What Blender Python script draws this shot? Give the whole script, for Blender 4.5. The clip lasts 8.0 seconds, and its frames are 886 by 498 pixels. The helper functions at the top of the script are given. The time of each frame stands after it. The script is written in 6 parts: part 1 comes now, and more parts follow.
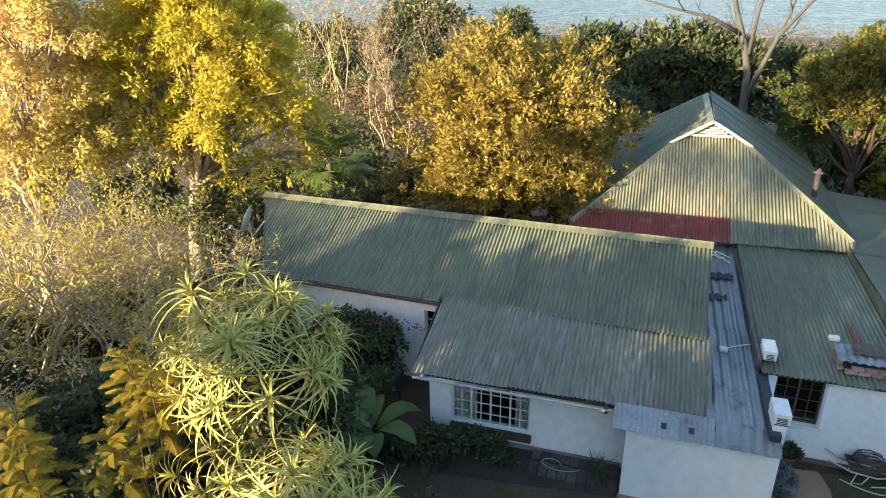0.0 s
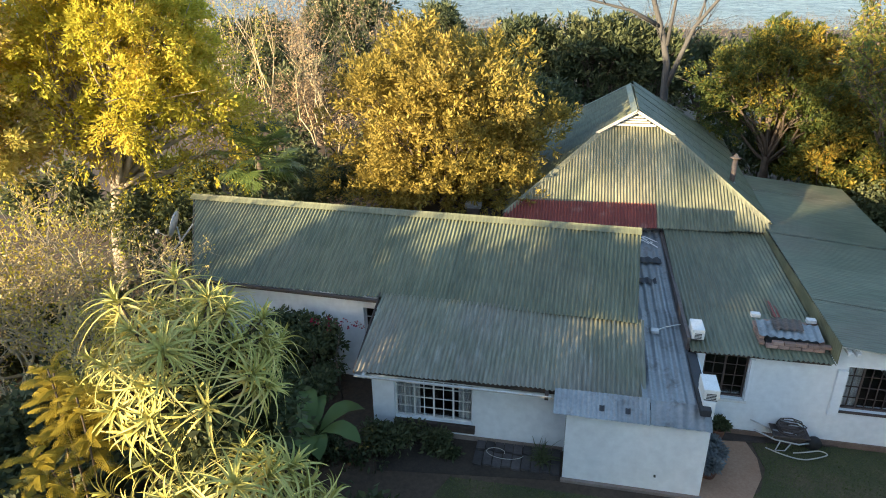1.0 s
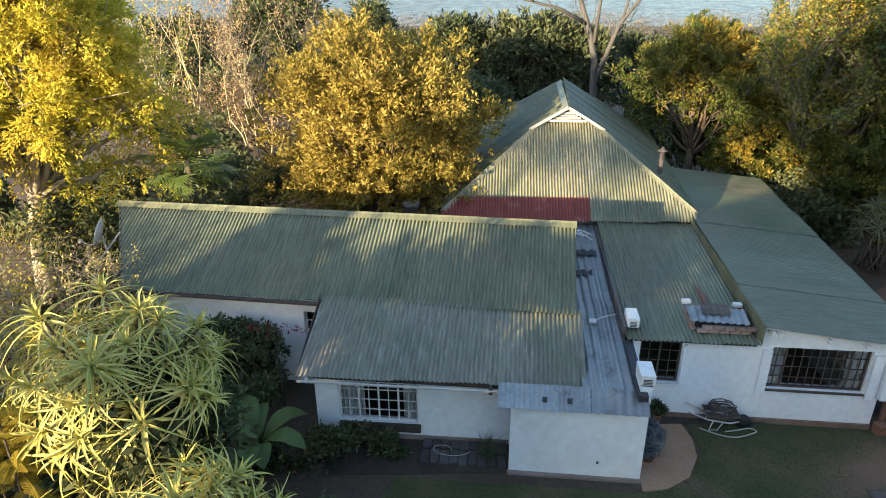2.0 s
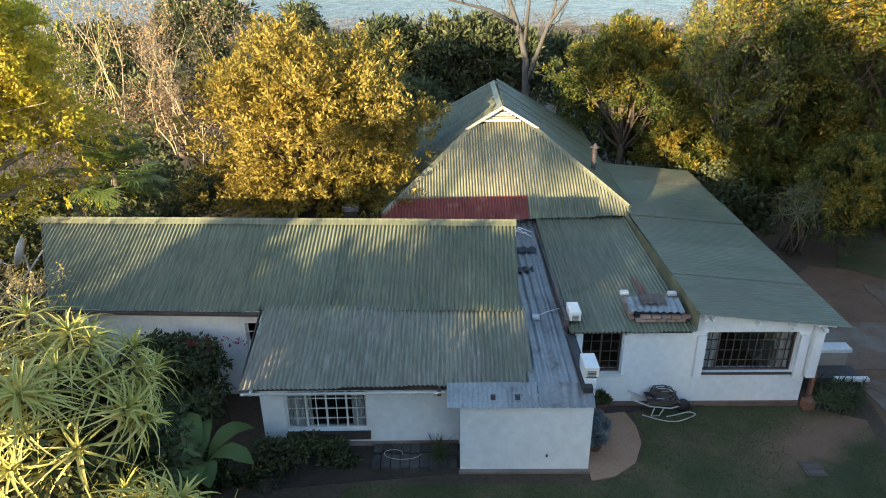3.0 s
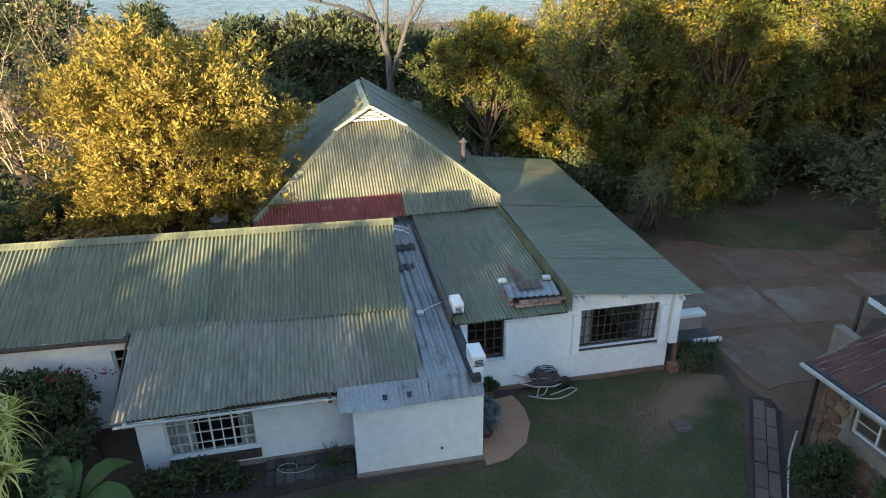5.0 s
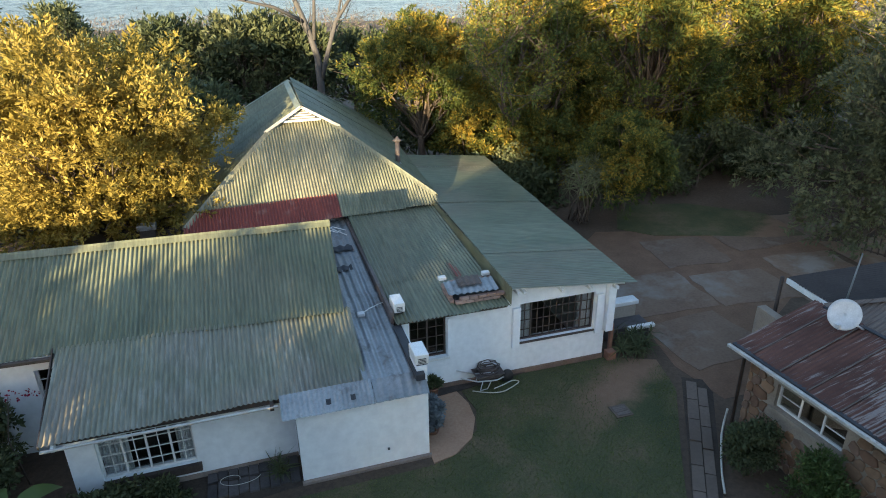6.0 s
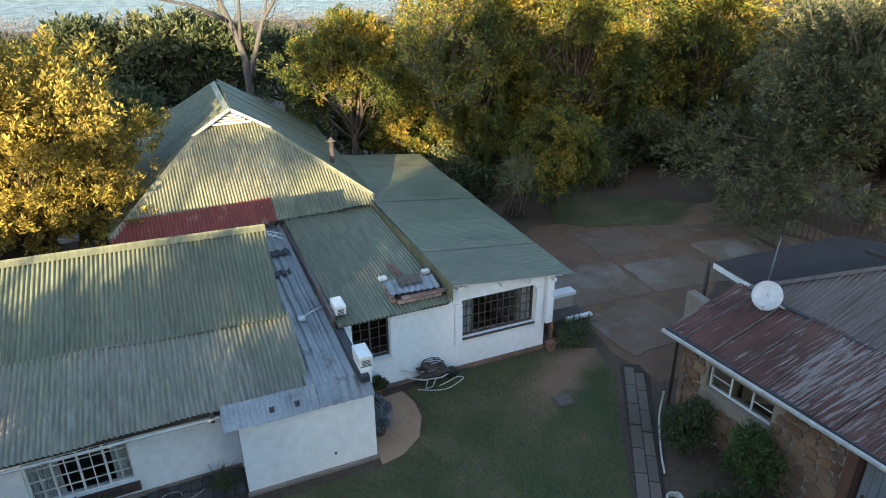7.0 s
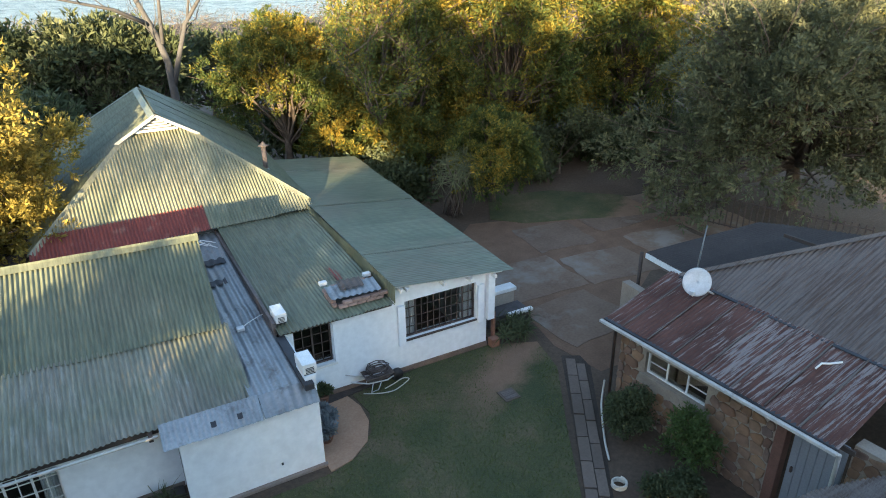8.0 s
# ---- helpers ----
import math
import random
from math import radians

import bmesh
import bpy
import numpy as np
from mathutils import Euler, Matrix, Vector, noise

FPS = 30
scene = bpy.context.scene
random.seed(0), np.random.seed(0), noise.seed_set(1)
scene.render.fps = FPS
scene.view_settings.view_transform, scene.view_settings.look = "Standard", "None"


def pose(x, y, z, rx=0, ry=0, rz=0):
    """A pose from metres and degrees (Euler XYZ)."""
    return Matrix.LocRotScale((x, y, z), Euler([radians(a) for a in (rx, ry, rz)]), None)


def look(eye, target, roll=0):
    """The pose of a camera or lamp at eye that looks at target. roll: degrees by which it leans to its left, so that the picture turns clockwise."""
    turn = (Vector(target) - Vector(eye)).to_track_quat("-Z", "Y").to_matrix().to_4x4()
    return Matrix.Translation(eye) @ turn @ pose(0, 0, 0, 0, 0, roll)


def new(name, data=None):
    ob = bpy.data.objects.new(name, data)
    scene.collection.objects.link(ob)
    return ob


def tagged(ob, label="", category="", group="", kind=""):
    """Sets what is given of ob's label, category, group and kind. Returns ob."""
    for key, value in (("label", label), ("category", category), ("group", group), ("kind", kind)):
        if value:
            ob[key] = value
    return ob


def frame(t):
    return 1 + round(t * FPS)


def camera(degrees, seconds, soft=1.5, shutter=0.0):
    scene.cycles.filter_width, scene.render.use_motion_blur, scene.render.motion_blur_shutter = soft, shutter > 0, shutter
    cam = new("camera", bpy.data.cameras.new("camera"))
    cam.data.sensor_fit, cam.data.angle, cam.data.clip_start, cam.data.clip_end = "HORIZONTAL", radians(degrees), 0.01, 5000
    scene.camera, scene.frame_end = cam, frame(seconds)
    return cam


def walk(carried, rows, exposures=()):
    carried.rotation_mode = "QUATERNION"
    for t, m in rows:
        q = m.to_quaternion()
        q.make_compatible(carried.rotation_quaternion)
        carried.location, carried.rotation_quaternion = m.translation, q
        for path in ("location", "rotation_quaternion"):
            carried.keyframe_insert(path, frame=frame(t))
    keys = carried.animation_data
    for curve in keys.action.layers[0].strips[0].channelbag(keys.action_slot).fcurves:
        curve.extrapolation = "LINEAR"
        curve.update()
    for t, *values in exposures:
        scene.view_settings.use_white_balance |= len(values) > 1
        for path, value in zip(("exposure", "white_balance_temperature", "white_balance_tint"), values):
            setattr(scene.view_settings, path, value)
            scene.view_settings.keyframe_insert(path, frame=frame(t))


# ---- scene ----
EXPOSURE, SUN_EL, SUN_AZ = 2.27, 9.5, 216.0
cam = camera(68.91, 8.0, soft=1.0)
PATH = [
    (0, (6.806, -13.162, 9.932), (3.896, -4.414, 6.057), -0.73),
    (0.5, (6.799, -13.155, 9.938), (4.367, -4.285, 6.011), -0.79),
    (1, (6.792, -13.148, 9.944), (4.839, -4.179, 5.978), -0.71),
    (1.5, (6.785, -13.141, 9.951), (5.305, -4.094, 5.957), -0.46),
    (3, (6.765, -13.121, 9.969), (6.645, -3.951, 5.983), -0.75),
    (3.5, (6.758, -13.114, 9.976), (7.103, -3.947, 5.996), -0.78),
    (4, (6.751, -13.108, 9.982), (7.567, -3.986, 5.965), -0.74),
    (4.5, (6.744, -13.101, 9.988), (8.025, -4.038, 5.961), -0.77),
    (6, (6.724, -13.081, 10.007), (9.401, -4.350, 5.932), -0.67),
    (6.5, (6.717, -13.074, 10.013), (9.842, -4.499, 5.925), -0.64),
    (7, (6.710, -13.067, 10.019), (10.271, -4.675, 5.910), -0.61),
    (7.5, (6.703, -13.060, 10.026), (10.694, -4.860, 5.923), -0.62),
    (8, (6.696, -13.054, 10.032), (11.100, -5.075, 5.915), -0.69),
]
walk(cam, [(t, look(eye, target, roll)) for t, eye, target, roll in PATH], exposures=[(0.0, EXPOSURE, 5950, 10), (3.5, EXPOSURE - 0.05, 5950, 10), (6.5, EXPOSURE + 0.05, 5950, 10), (8.0, EXPOSURE + 0.38, 5950, 10)])

# ---------------------------------------------------------------- light
world = bpy.data.worlds.new("sky")
scene.world = world
world.use_nodes = True
sky = world.node_tree.nodes.new("ShaderNodeTexSky")
sky.sky_type = "NISHITA"
sky.sun_disc = False
sky.sun_elevation = radians(SUN_EL)
sky.sun_rotation = radians(SUN_AZ)
back = world.node_tree.nodes["Background"]
back.inputs["Strength"].default_value = 0.118
world.node_tree.links.new(sky.outputs[0], back.inputs["Color"])
sun_data = bpy.data.lights.new("sun", "SUN")
sun_data.energy, sun_data.angle, sun_data.color = 4.9, radians(0.6), (1.0, 0.74, 0.40)
sun = new("sun", sun_data)
sun_way = Vector((math.sin(radians(SUN_AZ)) * math.cos(radians(SUN_EL)), math.cos(radians(SUN_AZ)) * math.cos(radians(SUN_EL)), math.sin(radians(SUN_EL))))
sun.matrix_world = look(sun_way * 60, (0, 0, 0))


# ---------------------------------------------------------------- materials
def nodes_of(name):
    m = bpy.data.materials.new(name)
    m.use_nodes = True
    return m, m.node_tree.nodes, m.node_tree.links, m.node_tree.nodes["Principled BSDF"]


def ramp(N, L, fac, stops):
    r = N.new("ShaderNodeValToRGB")
    while len(r.color_ramp.elements) < len(stops):
        r.color_ramp.elements.new(0.5)
    for e, (p, c) in zip(r.color_ramp.elements, stops):
        e.position, e.color = p, (*c, 1)
    L.new(fac, r.inputs[0])
    return r.outputs[0]


def tex(N, L, scale, detail=4.0, rough=0.55, stretch=None, space="Object"):
    co = N.new("ShaderNodeTexCoord").outputs[space]
    if stretch:
        mp = N.new("ShaderNodeMapping")
        mp.inputs["Scale"].default_value = stretch
        L.new(co, mp.inputs[0])
        co = mp.outputs[0]
    n = N.new("ShaderNodeTexNoise")
    n.inputs["Scale"].default_value, n.inputs["Detail"].default_value, n.inputs["Roughness"].default_value = scale, detail, rough
    L.new(co, n.inputs["Vector"])
    return n.outputs["Fac"]


def mix(N, L, a, b, fac, mode="MIX"):
    x = N.new("ShaderNodeMix")
    x.data_type, x.blend_type = "RGBA", mode
    if isinstance(fac, (int, float)):
        x.inputs[0].default_value = fac
    else:
        L.new(fac, x.inputs[0])
    for v, k in ((a, 6), (b, 7)):
        if isinstance(v, tuple):
            x.inputs[k].default_value = (*v, 1)
        else:
            L.new(v, x.inputs[k])
    return x.outputs[2]


def bump(N, L, B, height, strength=0.3, dist=0.01):
    b = N.new("ShaderNodeBump")
    b.inputs["Strength"].default_value, b.inputs["Distance"].default_value = strength, dist
    L.new(height, b.inputs["Height"])
    L.new(b.outputs[0], B.inputs["Normal"])


def varied(name, dark, light, scale=3.0, rough=0.8, fine=40.0, metal=0.0, bumpy=0.2, per=0.0, stain=None, stain_at=(0.55, 0.75), stain_scale=1.0, stretch=None, dist=0.01):
    """A surface between two tones with grain, large stains and, where per is set, a tone of its own for each piece."""
    m, N, L, B = nodes_of(name)
    big, small = tex(N, L, scale, stretch=stretch), tex(N, L, fine, 3)
    col = mix(N, L, ramp(N, L, big, [(0.3, dark), (0.7, light)]), ramp(N, L, small, [(0.3, tuple(c * 0.75 for c in dark)), (0.7, light)]), 0.35)
    if stain:
        col = mix(N, L, col, stain, ramp(N, L, tex(N, L, stain_scale, 6, 0.65, stretch), [(stain_at[0], (0, 0, 0)), (stain_at[1], (1, 1, 1))]))
    if per:
        info = N.new("ShaderNodeObjectInfo").outputs["Random"]
        col = mix(N, L, col, ramp(N, L, info, [(0.0, (1 - per,) * 3), (1.0, (1 + per,) * 3)]), 1.0, "MULTIPLY")
    L.new(col, B.inputs["Base Color"])
    B.inputs["Roughness"].default_value, B.inputs["Metallic"].default_value = rough, metal
    bump(N, L, B, small, bumpy, dist)
    return m


def leafy(name, stops, through_light=0.35, rough=0.55, patch=0.35, gloss=0.18):
    """Leaves: a tone of its own for each leaf, drifting in patches over the crown, and light that passes through."""
    m, N, L, B = nodes_of(name)
    island = N.new("ShaderNodeNewGeometry").outputs["Random Per Island"]
    drift = tex(N, L, patch, 3, space="Object")
    add = N.new("ShaderNodeMath")
    add.operation = "MULTIPLY_ADD"
    L.new(island, add.inputs[0])
    add.inputs[1].default_value = 0.45
    sub = N.new("ShaderNodeMath")
    sub.operation = "MULTIPLY_ADD"
    L.new(drift, sub.inputs[0])
    sub.inputs[1].default_value, sub.inputs[2].default_value = 1.5, -0.48
    L.new(sub.outputs[0], add.inputs[2])
    col = ramp(N, L, add.outputs[0], stops)
    L.new(col, B.inputs["Base Color"])
    B.inputs["Roughness"].default_value, B.inputs["Specular IOR Level"].default_value = rough, gloss
    t = N.new("ShaderNodeBsdfTranslucent")
    L.new(col, t.inputs["Color"])
    x = N.new("ShaderNodeMixShader")
    x.inputs[0].default_value = through_light
    L.new(B.outputs[0], x.inputs[1])
    L.new(t.outputs[0], x.inputs[2])
    L.new(x.outputs[0], N["Material Output"].inputs["Surface"])
    return m




def weathered_iron(name, dark, light, faded, chalk, amount=0.5, along="y", rough=0.45):
    """Old roof paint: broad faded patches, chalky streaks that run down the sheet, rust freckles and a tone for each sheet."""
    m, N, L, B = nodes_of(name)
    fine = {"y": (11.0, 1.1, 1.1), "x": (1.1, 11.0, 1.1)}[along]
    col = ramp(N, L, tex(N, L, 0.7, 5), [(0.3, dark), (0.7, light)])
    col = mix(N, L, col, faded, ramp(N, L, tex(N, L, 0.33, 5, 0.6), [(0.44, (0, 0, 0)), (0.62, (0.85, 0.85, 0.85))]))
    streak = ramp(N, L, tex(N, L, 1.0, 5, 0.7, fine), [(0.50, (0, 0, 0)), (0.72, (1, 1, 1))])
    patch = ramp(N, L, tex(N, L, 0.9, 4, 0.6), [(0.45, (0, 0, 0)), (0.68, (amount, amount, amount))])
    both = mix(N, L, streak, patch, 1.0, "MULTIPLY")
    col = mix(N, L, col, chalk, both)
    col = mix(N, L, col, (0.62, 0.62, 0.6), ramp(N, L, tex(N, L, 1.0, 4, 0.65, tuple(v * 1.7 for v in fine)), [(0.42, (0.75, 0.75, 0.75)), (0.58, (0, 0, 0))]), "MULTIPLY")
    freckle = ramp(N, L, tex(N, L, 26, 3, 0.6), [(0.68, (0, 0, 0)), (0.76, (0.6, 0.6, 0.6))])
    col = mix(N, L, col, (0.13, 0.075, 0.05), freckle)
    info = N.new("ShaderNodeObjectInfo").outputs["Random"]
    col = mix(N, L, col, ramp(N, L, info, [(0.0, (0.9, 0.9, 0.9)), (1.0, (1.1, 1.1, 1.1))]), 1.0, "MULTIPLY")
    L.new(col, B.inputs["Base Color"])
    B.inputs["Roughness"].default_value = rough
    bump(N, L, B, tex(N, L, 9, 4), 0.12, 0.01)
    return m


def flaking_iron(name, paint, bare, deep, at=(0.47, 0.53)):
    """Rusted sheets whose paint flakes off in ragged strips along the slope."""
    m, N, L, B = nodes_of(name)
    info = N.new("ShaderNodeObjectInfo").outputs["Random"]
    strips = tex(N, L, 1.0, 8, 0.72, (1.1, 20.0, 1.1))
    shift = N.new("ShaderNodeMath")
    shift.operation = "MULTIPLY_ADD"
    L.new(info, shift.inputs[0])
    shift.inputs[1].default_value = 0.09
    L.new(strips, shift.inputs[2])
    broad = N.new("ShaderNodeMath")
    broad.operation = "MULTIPLY_ADD"
    L.new(tex(N, L, 0.45, 3), broad.inputs[0])
    broad.inputs[1].default_value = 0.22
    L.new(shift.outputs[0], broad.inputs[2])
    low = at[0] + 0.14
    col = mix(N, L, ramp(N, L, tex(N, L, 1.4, 5), [(0.35, deep), (0.65, paint)]), bare, ramp(N, L, broad.outputs[0], [(low, (0, 0, 0)), (low + at[1] - at[0], (1, 1, 1))]))
    col = mix(N, L, col, ramp(N, L, tex(N, L, 30, 4, 0.7), [(0.3, (0.7, 0.7, 0.7)), (0.7, (1.1, 1.1, 1.1))]), 0.6, "MULTIPLY")
    L.new(col, B.inputs["Base Color"])
    B.inputs["Roughness"].default_value, B.inputs["Specular IOR Level"].default_value = 0.8, 0.2
    bump(N, L, B, strips, 0.3, 0.008)
    return m


GREEN_IRON = weathered_iron("green_painted_iron", (0.118, 0.132, 0.082), (0.175, 0.19, 0.125), (0.165, 0.165, 0.108), (0.30, 0.31, 0.25), 0.4)
SIDE_IRON = weathered_iron("stained_green_iron", (0.12, 0.14, 0.09), (0.175, 0.195, 0.132), (0.17, 0.15, 0.105), (0.27, 0.26, 0.2), 0.4, "x", 0.5)
FADED_IRON = weathered_iron("faded_green_iron", (0.165, 0.172, 0.115), (0.235, 0.233, 0.168), (0.23, 0.205, 0.165), (0.46, 0.46, 0.41), 1.0)
CREAM_IRON = weathered_iron("pale_faded_iron", (0.19, 0.19, 0.128), (0.27, 0.262, 0.188), (0.14, 0.155, 0.105), (0.36, 0.35, 0.29), 0.45)
RED_IRON = varied("red_oxide_iron", (0.15, 0.035, 0.028), (0.24, 0.06, 0.045), 1.2, 0.6, 12.0, 0.0, 0.15, 0.1, (0.3, 0.16, 0.12), (0.58, 0.75), 2.0)
RUST_IRON = flaking_iron("rust_streaked_iron", (0.125, 0.062, 0.048), (0.235, 0.195, 0.18), (0.08, 0.04, 0.031), (0.535, 0.585))
GREY_IRON = flaking_iron("weathered_grey_iron", (0.095, 0.068, 0.055), (0.15, 0.125, 0.11), (0.082, 0.06, 0.05), (0.38, 0.54))
DARK_IRON = varied("dark_corrugated_iron", (0.03, 0.024, 0.022), (0.05, 0.042, 0.038), 1.0, 0.85, 12.0, 0.0, 0.15, 0.1)
ZINC = varied("bare_zinc_sheet", (0.2, 0.215, 0.225), (0.345, 0.36, 0.37), 1.3, 0.42, 14.0, 0.35, 0.1, 0.2, (0.12, 0.105, 0.1), (0.55, 0.72), 2.2)
BITUMEN = varied("bitumen_patch", (0.02, 0.022, 0.028), (0.045, 0.045, 0.05), 5, 0.7, 40)
WHITE_WALL = varied("whitewashed_plaster", (0.70, 0.73, 0.76), (0.80, 0.83, 0.85), 0.8, 0.9, 6, 0.0, 0.08, 0.0, (0.56, 0.54, 0.5), (0.64, 0.85), 1.2)
WHITE_PAINT = varied("white_paint", (0.62, 0.62, 0.6), (0.8, 0.8, 0.78), 4, 0.6, 30, bumpy=0.1)
BARGE_PAINT = varied("flaking_white_paint", (0.34, 0.32, 0.29), (0.55, 0.53, 0.49), 5, 0.8, 30, bumpy=0.3, stain=(0.2, 0.14, 0.1), stain_at=(0.6, 0.75), stain_scale=3.0)
GREY_BARK = varied("bleached_dead_wood", (0.042, 0.041, 0.042), (0.08, 0.077, 0.077), 3, 0.95, 25, bumpy=0.4)
PLINTH = varied("stained_plinth", (0.16, 0.12, 0.10), (0.28, 0.23, 0.20), 2, 0.9, 25)
BROWN_STEEL = varied("brown_painted_steel", (0.045, 0.03, 0.025), (0.09, 0.065, 0.055), 6, 0.6, 40)
DARK_TIMBER = varied("dark_timber", (0.03, 0.022, 0.018), (0.075, 0.055, 0.045), 5, 0.75, 30)
EARTHY = varied("earth_splashed_cement", (0.12, 0.078, 0.058), (0.2, 0.14, 0.11), 2, 0.95, 25)
BRICK = varied("pale_clay_brick", (0.24, 0.155, 0.125), (0.36, 0.25, 0.205), 6, 0.9, 40, per=0.2)
STONE, N, L, B = nodes_of("brown_field_stone")
col = ramp(N, L, N.new("ShaderNodeObjectInfo").outputs["Random"], [(0.0, (0.14, 0.08, 0.055)), (0.25, (0.25, 0.15, 0.085)), (0.5, (0.17, 0.115, 0.095)), (0.75, (0.30, 0.19, 0.11)), (1.0, (0.11, 0.08, 0.072))])
col = mix(N, L, col, ramp(N, L, tex(N, L, 3.5, 6, 0.65), [(0.3, (0.6, 0.58, 0.55)), (0.7, (1.2, 1.15, 1.1))]), 0.9, "MULTIPLY")
L.new(col, B.inputs["Base Color"])
B.inputs["Roughness"].default_value = 0.9
bump(N, L, B, tex(N, L, 16, 5, 0.7), 0.5, 0.03)
DOOR_GREY = varied("dull_grey_paint", (0.17, 0.18, 0.2), (0.24, 0.25, 0.27), 2, 0.7, 30, stretch=(1, 1, 0.3))
JAMB = varied("dark_red_brick", (0.10, 0.05, 0.035), (0.17, 0.085, 0.06), 4, 0.9, 30)
MORTAR = varied("pale_mortar", (0.22, 0.18, 0.14), (0.32, 0.27, 0.215), 3, 0.95, 25)
CONCRETE = varied("worn_concrete", (0.10, 0.074, 0.056), (0.165, 0.125, 0.098), 0.5, 0.9, 14, stain=(0.10, 0.075, 0.055), stain_at=(0.45, 0.65), stain_scale=0.45, per=0.1)
BED_SOIL = varied("dark_bed_soil", (0.03, 0.022, 0.016), (0.065, 0.048, 0.034), 2.0, 0.97, 18, bumpy=0.6, dist=0.03)
YARD_TOP = varied("earth_stained_concrete", (0.125, 0.078, 0.05), (0.2, 0.138, 0.095), 0.6, 0.95, 12, stain=(0.21, 0.18, 0.15), stain_at=(0.52, 0.66), stain_scale=0.5, per=0.12, bumpy=0.4)
TRODDEN = varied("trodden_sand", (0.12, 0.068, 0.04), (0.19, 0.115, 0.07), 1.6, 0.97, 16, bumpy=0.4, dist=0.03)
PATH_SAND = varied("sandy_cement_path", (0.29, 0.165, 0.10), (0.42, 0.265, 0.17), 1.3, 0.95, 20)
SLATE = varied("dark_slate_paving", (0.04, 0.035, 0.035), (0.09, 0.08, 0.078), 3, 0.8, 20, per=0.3)
BARK = varied("grey_brown_bark", (0.055, 0.04, 0.031), (0.125, 0.098, 0.076), 4, 0.95, 25, bumpy=0.6, dist=0.02)
PALE_BARK = varied("pale_bark", (0.22, 0.18, 0.14), (0.42, 0.36, 0.29), 3, 0.9, 25, bumpy=0.4)
TWIG = varied("straw_twigs", (0.30, 0.245, 0.15), (0.50, 0.425, 0.27), 2, 0.9, 20)
TERRACOTTA = varied("terracotta", (0.17, 0.08, 0.05), (0.26, 0.13, 0.085), 5, 0.85, 30)
RUBBER = varied("black_rubber", (0.015, 0.015, 0.016), (0.03, 0.03, 0.03), 6, 0.7, 40)
PALE_METAL = varied("pale_grey_metal", (0.42, 0.42, 0.42), (0.6, 0.6, 0.6), 4, 0.4, 30, 0.1, 0.05)
RUSTY = varied("rusty_metal", (0.06, 0.045, 0.04), (0.16, 0.13, 0.12), 6, 0.7, 30)
CURTAIN = varied("white_curtain", (0.55, 0.56, 0.58), (0.75, 0.76, 0.77), 5, 0.9, 60)
HOSE = varied("cream_hose", (0.45, 0.42, 0.36), (0.6, 0.57, 0.5), 6, 0.5, 30)
# plaster toned dark to read as dim rooms; the low wall shares it
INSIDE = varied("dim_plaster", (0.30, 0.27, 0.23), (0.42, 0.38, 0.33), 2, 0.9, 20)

glass, N, L, B = nodes_of("window_glass")
B.inputs["Base Color"].default_value = (0.9, 0.93, 0.93, 1)
B.inputs["Roughness"].default_value, B.inputs["IOR"].default_value, B.inputs["Transmission Weight"].default_value = 0.02, 1.45, 1.0
GLASS = glass

GOLD_LEAF = leafy("golden_olive_leaves", [(0.0, (0.14, 0.125, 0.03)), (0.45, (0.27, 0.215, 0.046)), (1.0, (0.41, 0.315, 0.085))], 0.35)
YELLOW_LEAF = leafy("yellow_green_leaves", [(0.0, (0.34, 0.34, 0.04)), (0.4, (0.52, 0.47, 0.055)), (0.8, (0.66, 0.52, 0.08)), (1.0, (0.74, 0.54, 0.18))], 0.55)
AUTUMN_LEAF = leafy("turning_leaves", [(0.0, (0.045, 0.07, 0.022)), (0.38, (0.082, 0.11, 0.03)), (0.58, (0.155, 0.15, 0.031)), (0.78, (0.29, 0.22, 0.034)), (1.0, (0.38, 0.245, 0.037))], 0.4, patch=0.5)
OLIVE_LEAF = leafy("grey_olive_leaves", [(0.0, (0.075, 0.085, 0.045)), (0.6, (0.14, 0.148, 0.078)), (1.0, (0.23, 0.215, 0.105))], 0.35)
SEED_LEAF = leafy("cream_seed_clusters", [(0.0, (0.34, 0.31, 0.06)), (0.4, (0.55, 0.47, 0.13)), (0.7, (0.66, 0.53, 0.25)), (1.0, (0.74, 0.57, 0.34))], 0.5)
DARK_LEAF = leafy("dark_green_leaves", [(0.0, (0.04, 0.056, 0.027)), (0.6, (0.088, 0.105, 0.05)), (1.0, (0.14, 0.145, 0.07))], 0.28)
BANANA_LEAF = leafy("banana_leaves", [(0.0, (0.05, 0.085, 0.025)), (1.0, (0.14, 0.19, 0.06))], 0.35, 0.4)
FERN_LEAF = leafy("feathery_golden_leaves", [(0.0, (0.16, 0.14, 0.02)), (0.5, (0.36, 0.29, 0.035)), (1.0, (0.48, 0.36, 0.045))], 0.45)
ALOE = leafy("aloe_leaves", [(0.0, (0.16, 0.2, 0.055)), (0.4, (0.40, 0.385, 0.105)), (0.75, (0.60, 0.52, 0.18)), (1.0, (0.50, 0.34, 0.17))], 0.08, 0.42, 0.6)
RED_FLOWER = leafy("crimson_bracts", [(0.0, (0.16, 0.01, 0.03)), (1.0, (0.32, 0.02, 0.06))], 0.35)
FAR_WOOD = leafy("bare_far_brush", [(0.0, (0.07, 0.058, 0.052)), (1.0, (0.17, 0.135, 0.112))], 0.15)
GREY_LEAF = leafy("silver_grey_leaves", [(0.0, (0.10, 0.115, 0.12)), (1.0, (0.26, 0.28, 0.29))], 0.15)
REED = leafy("dry_reeds", [(0.0, (0.19, 0.135, 0.08)), (1.0, (0.42, 0.31, 0.19))], 0.2)
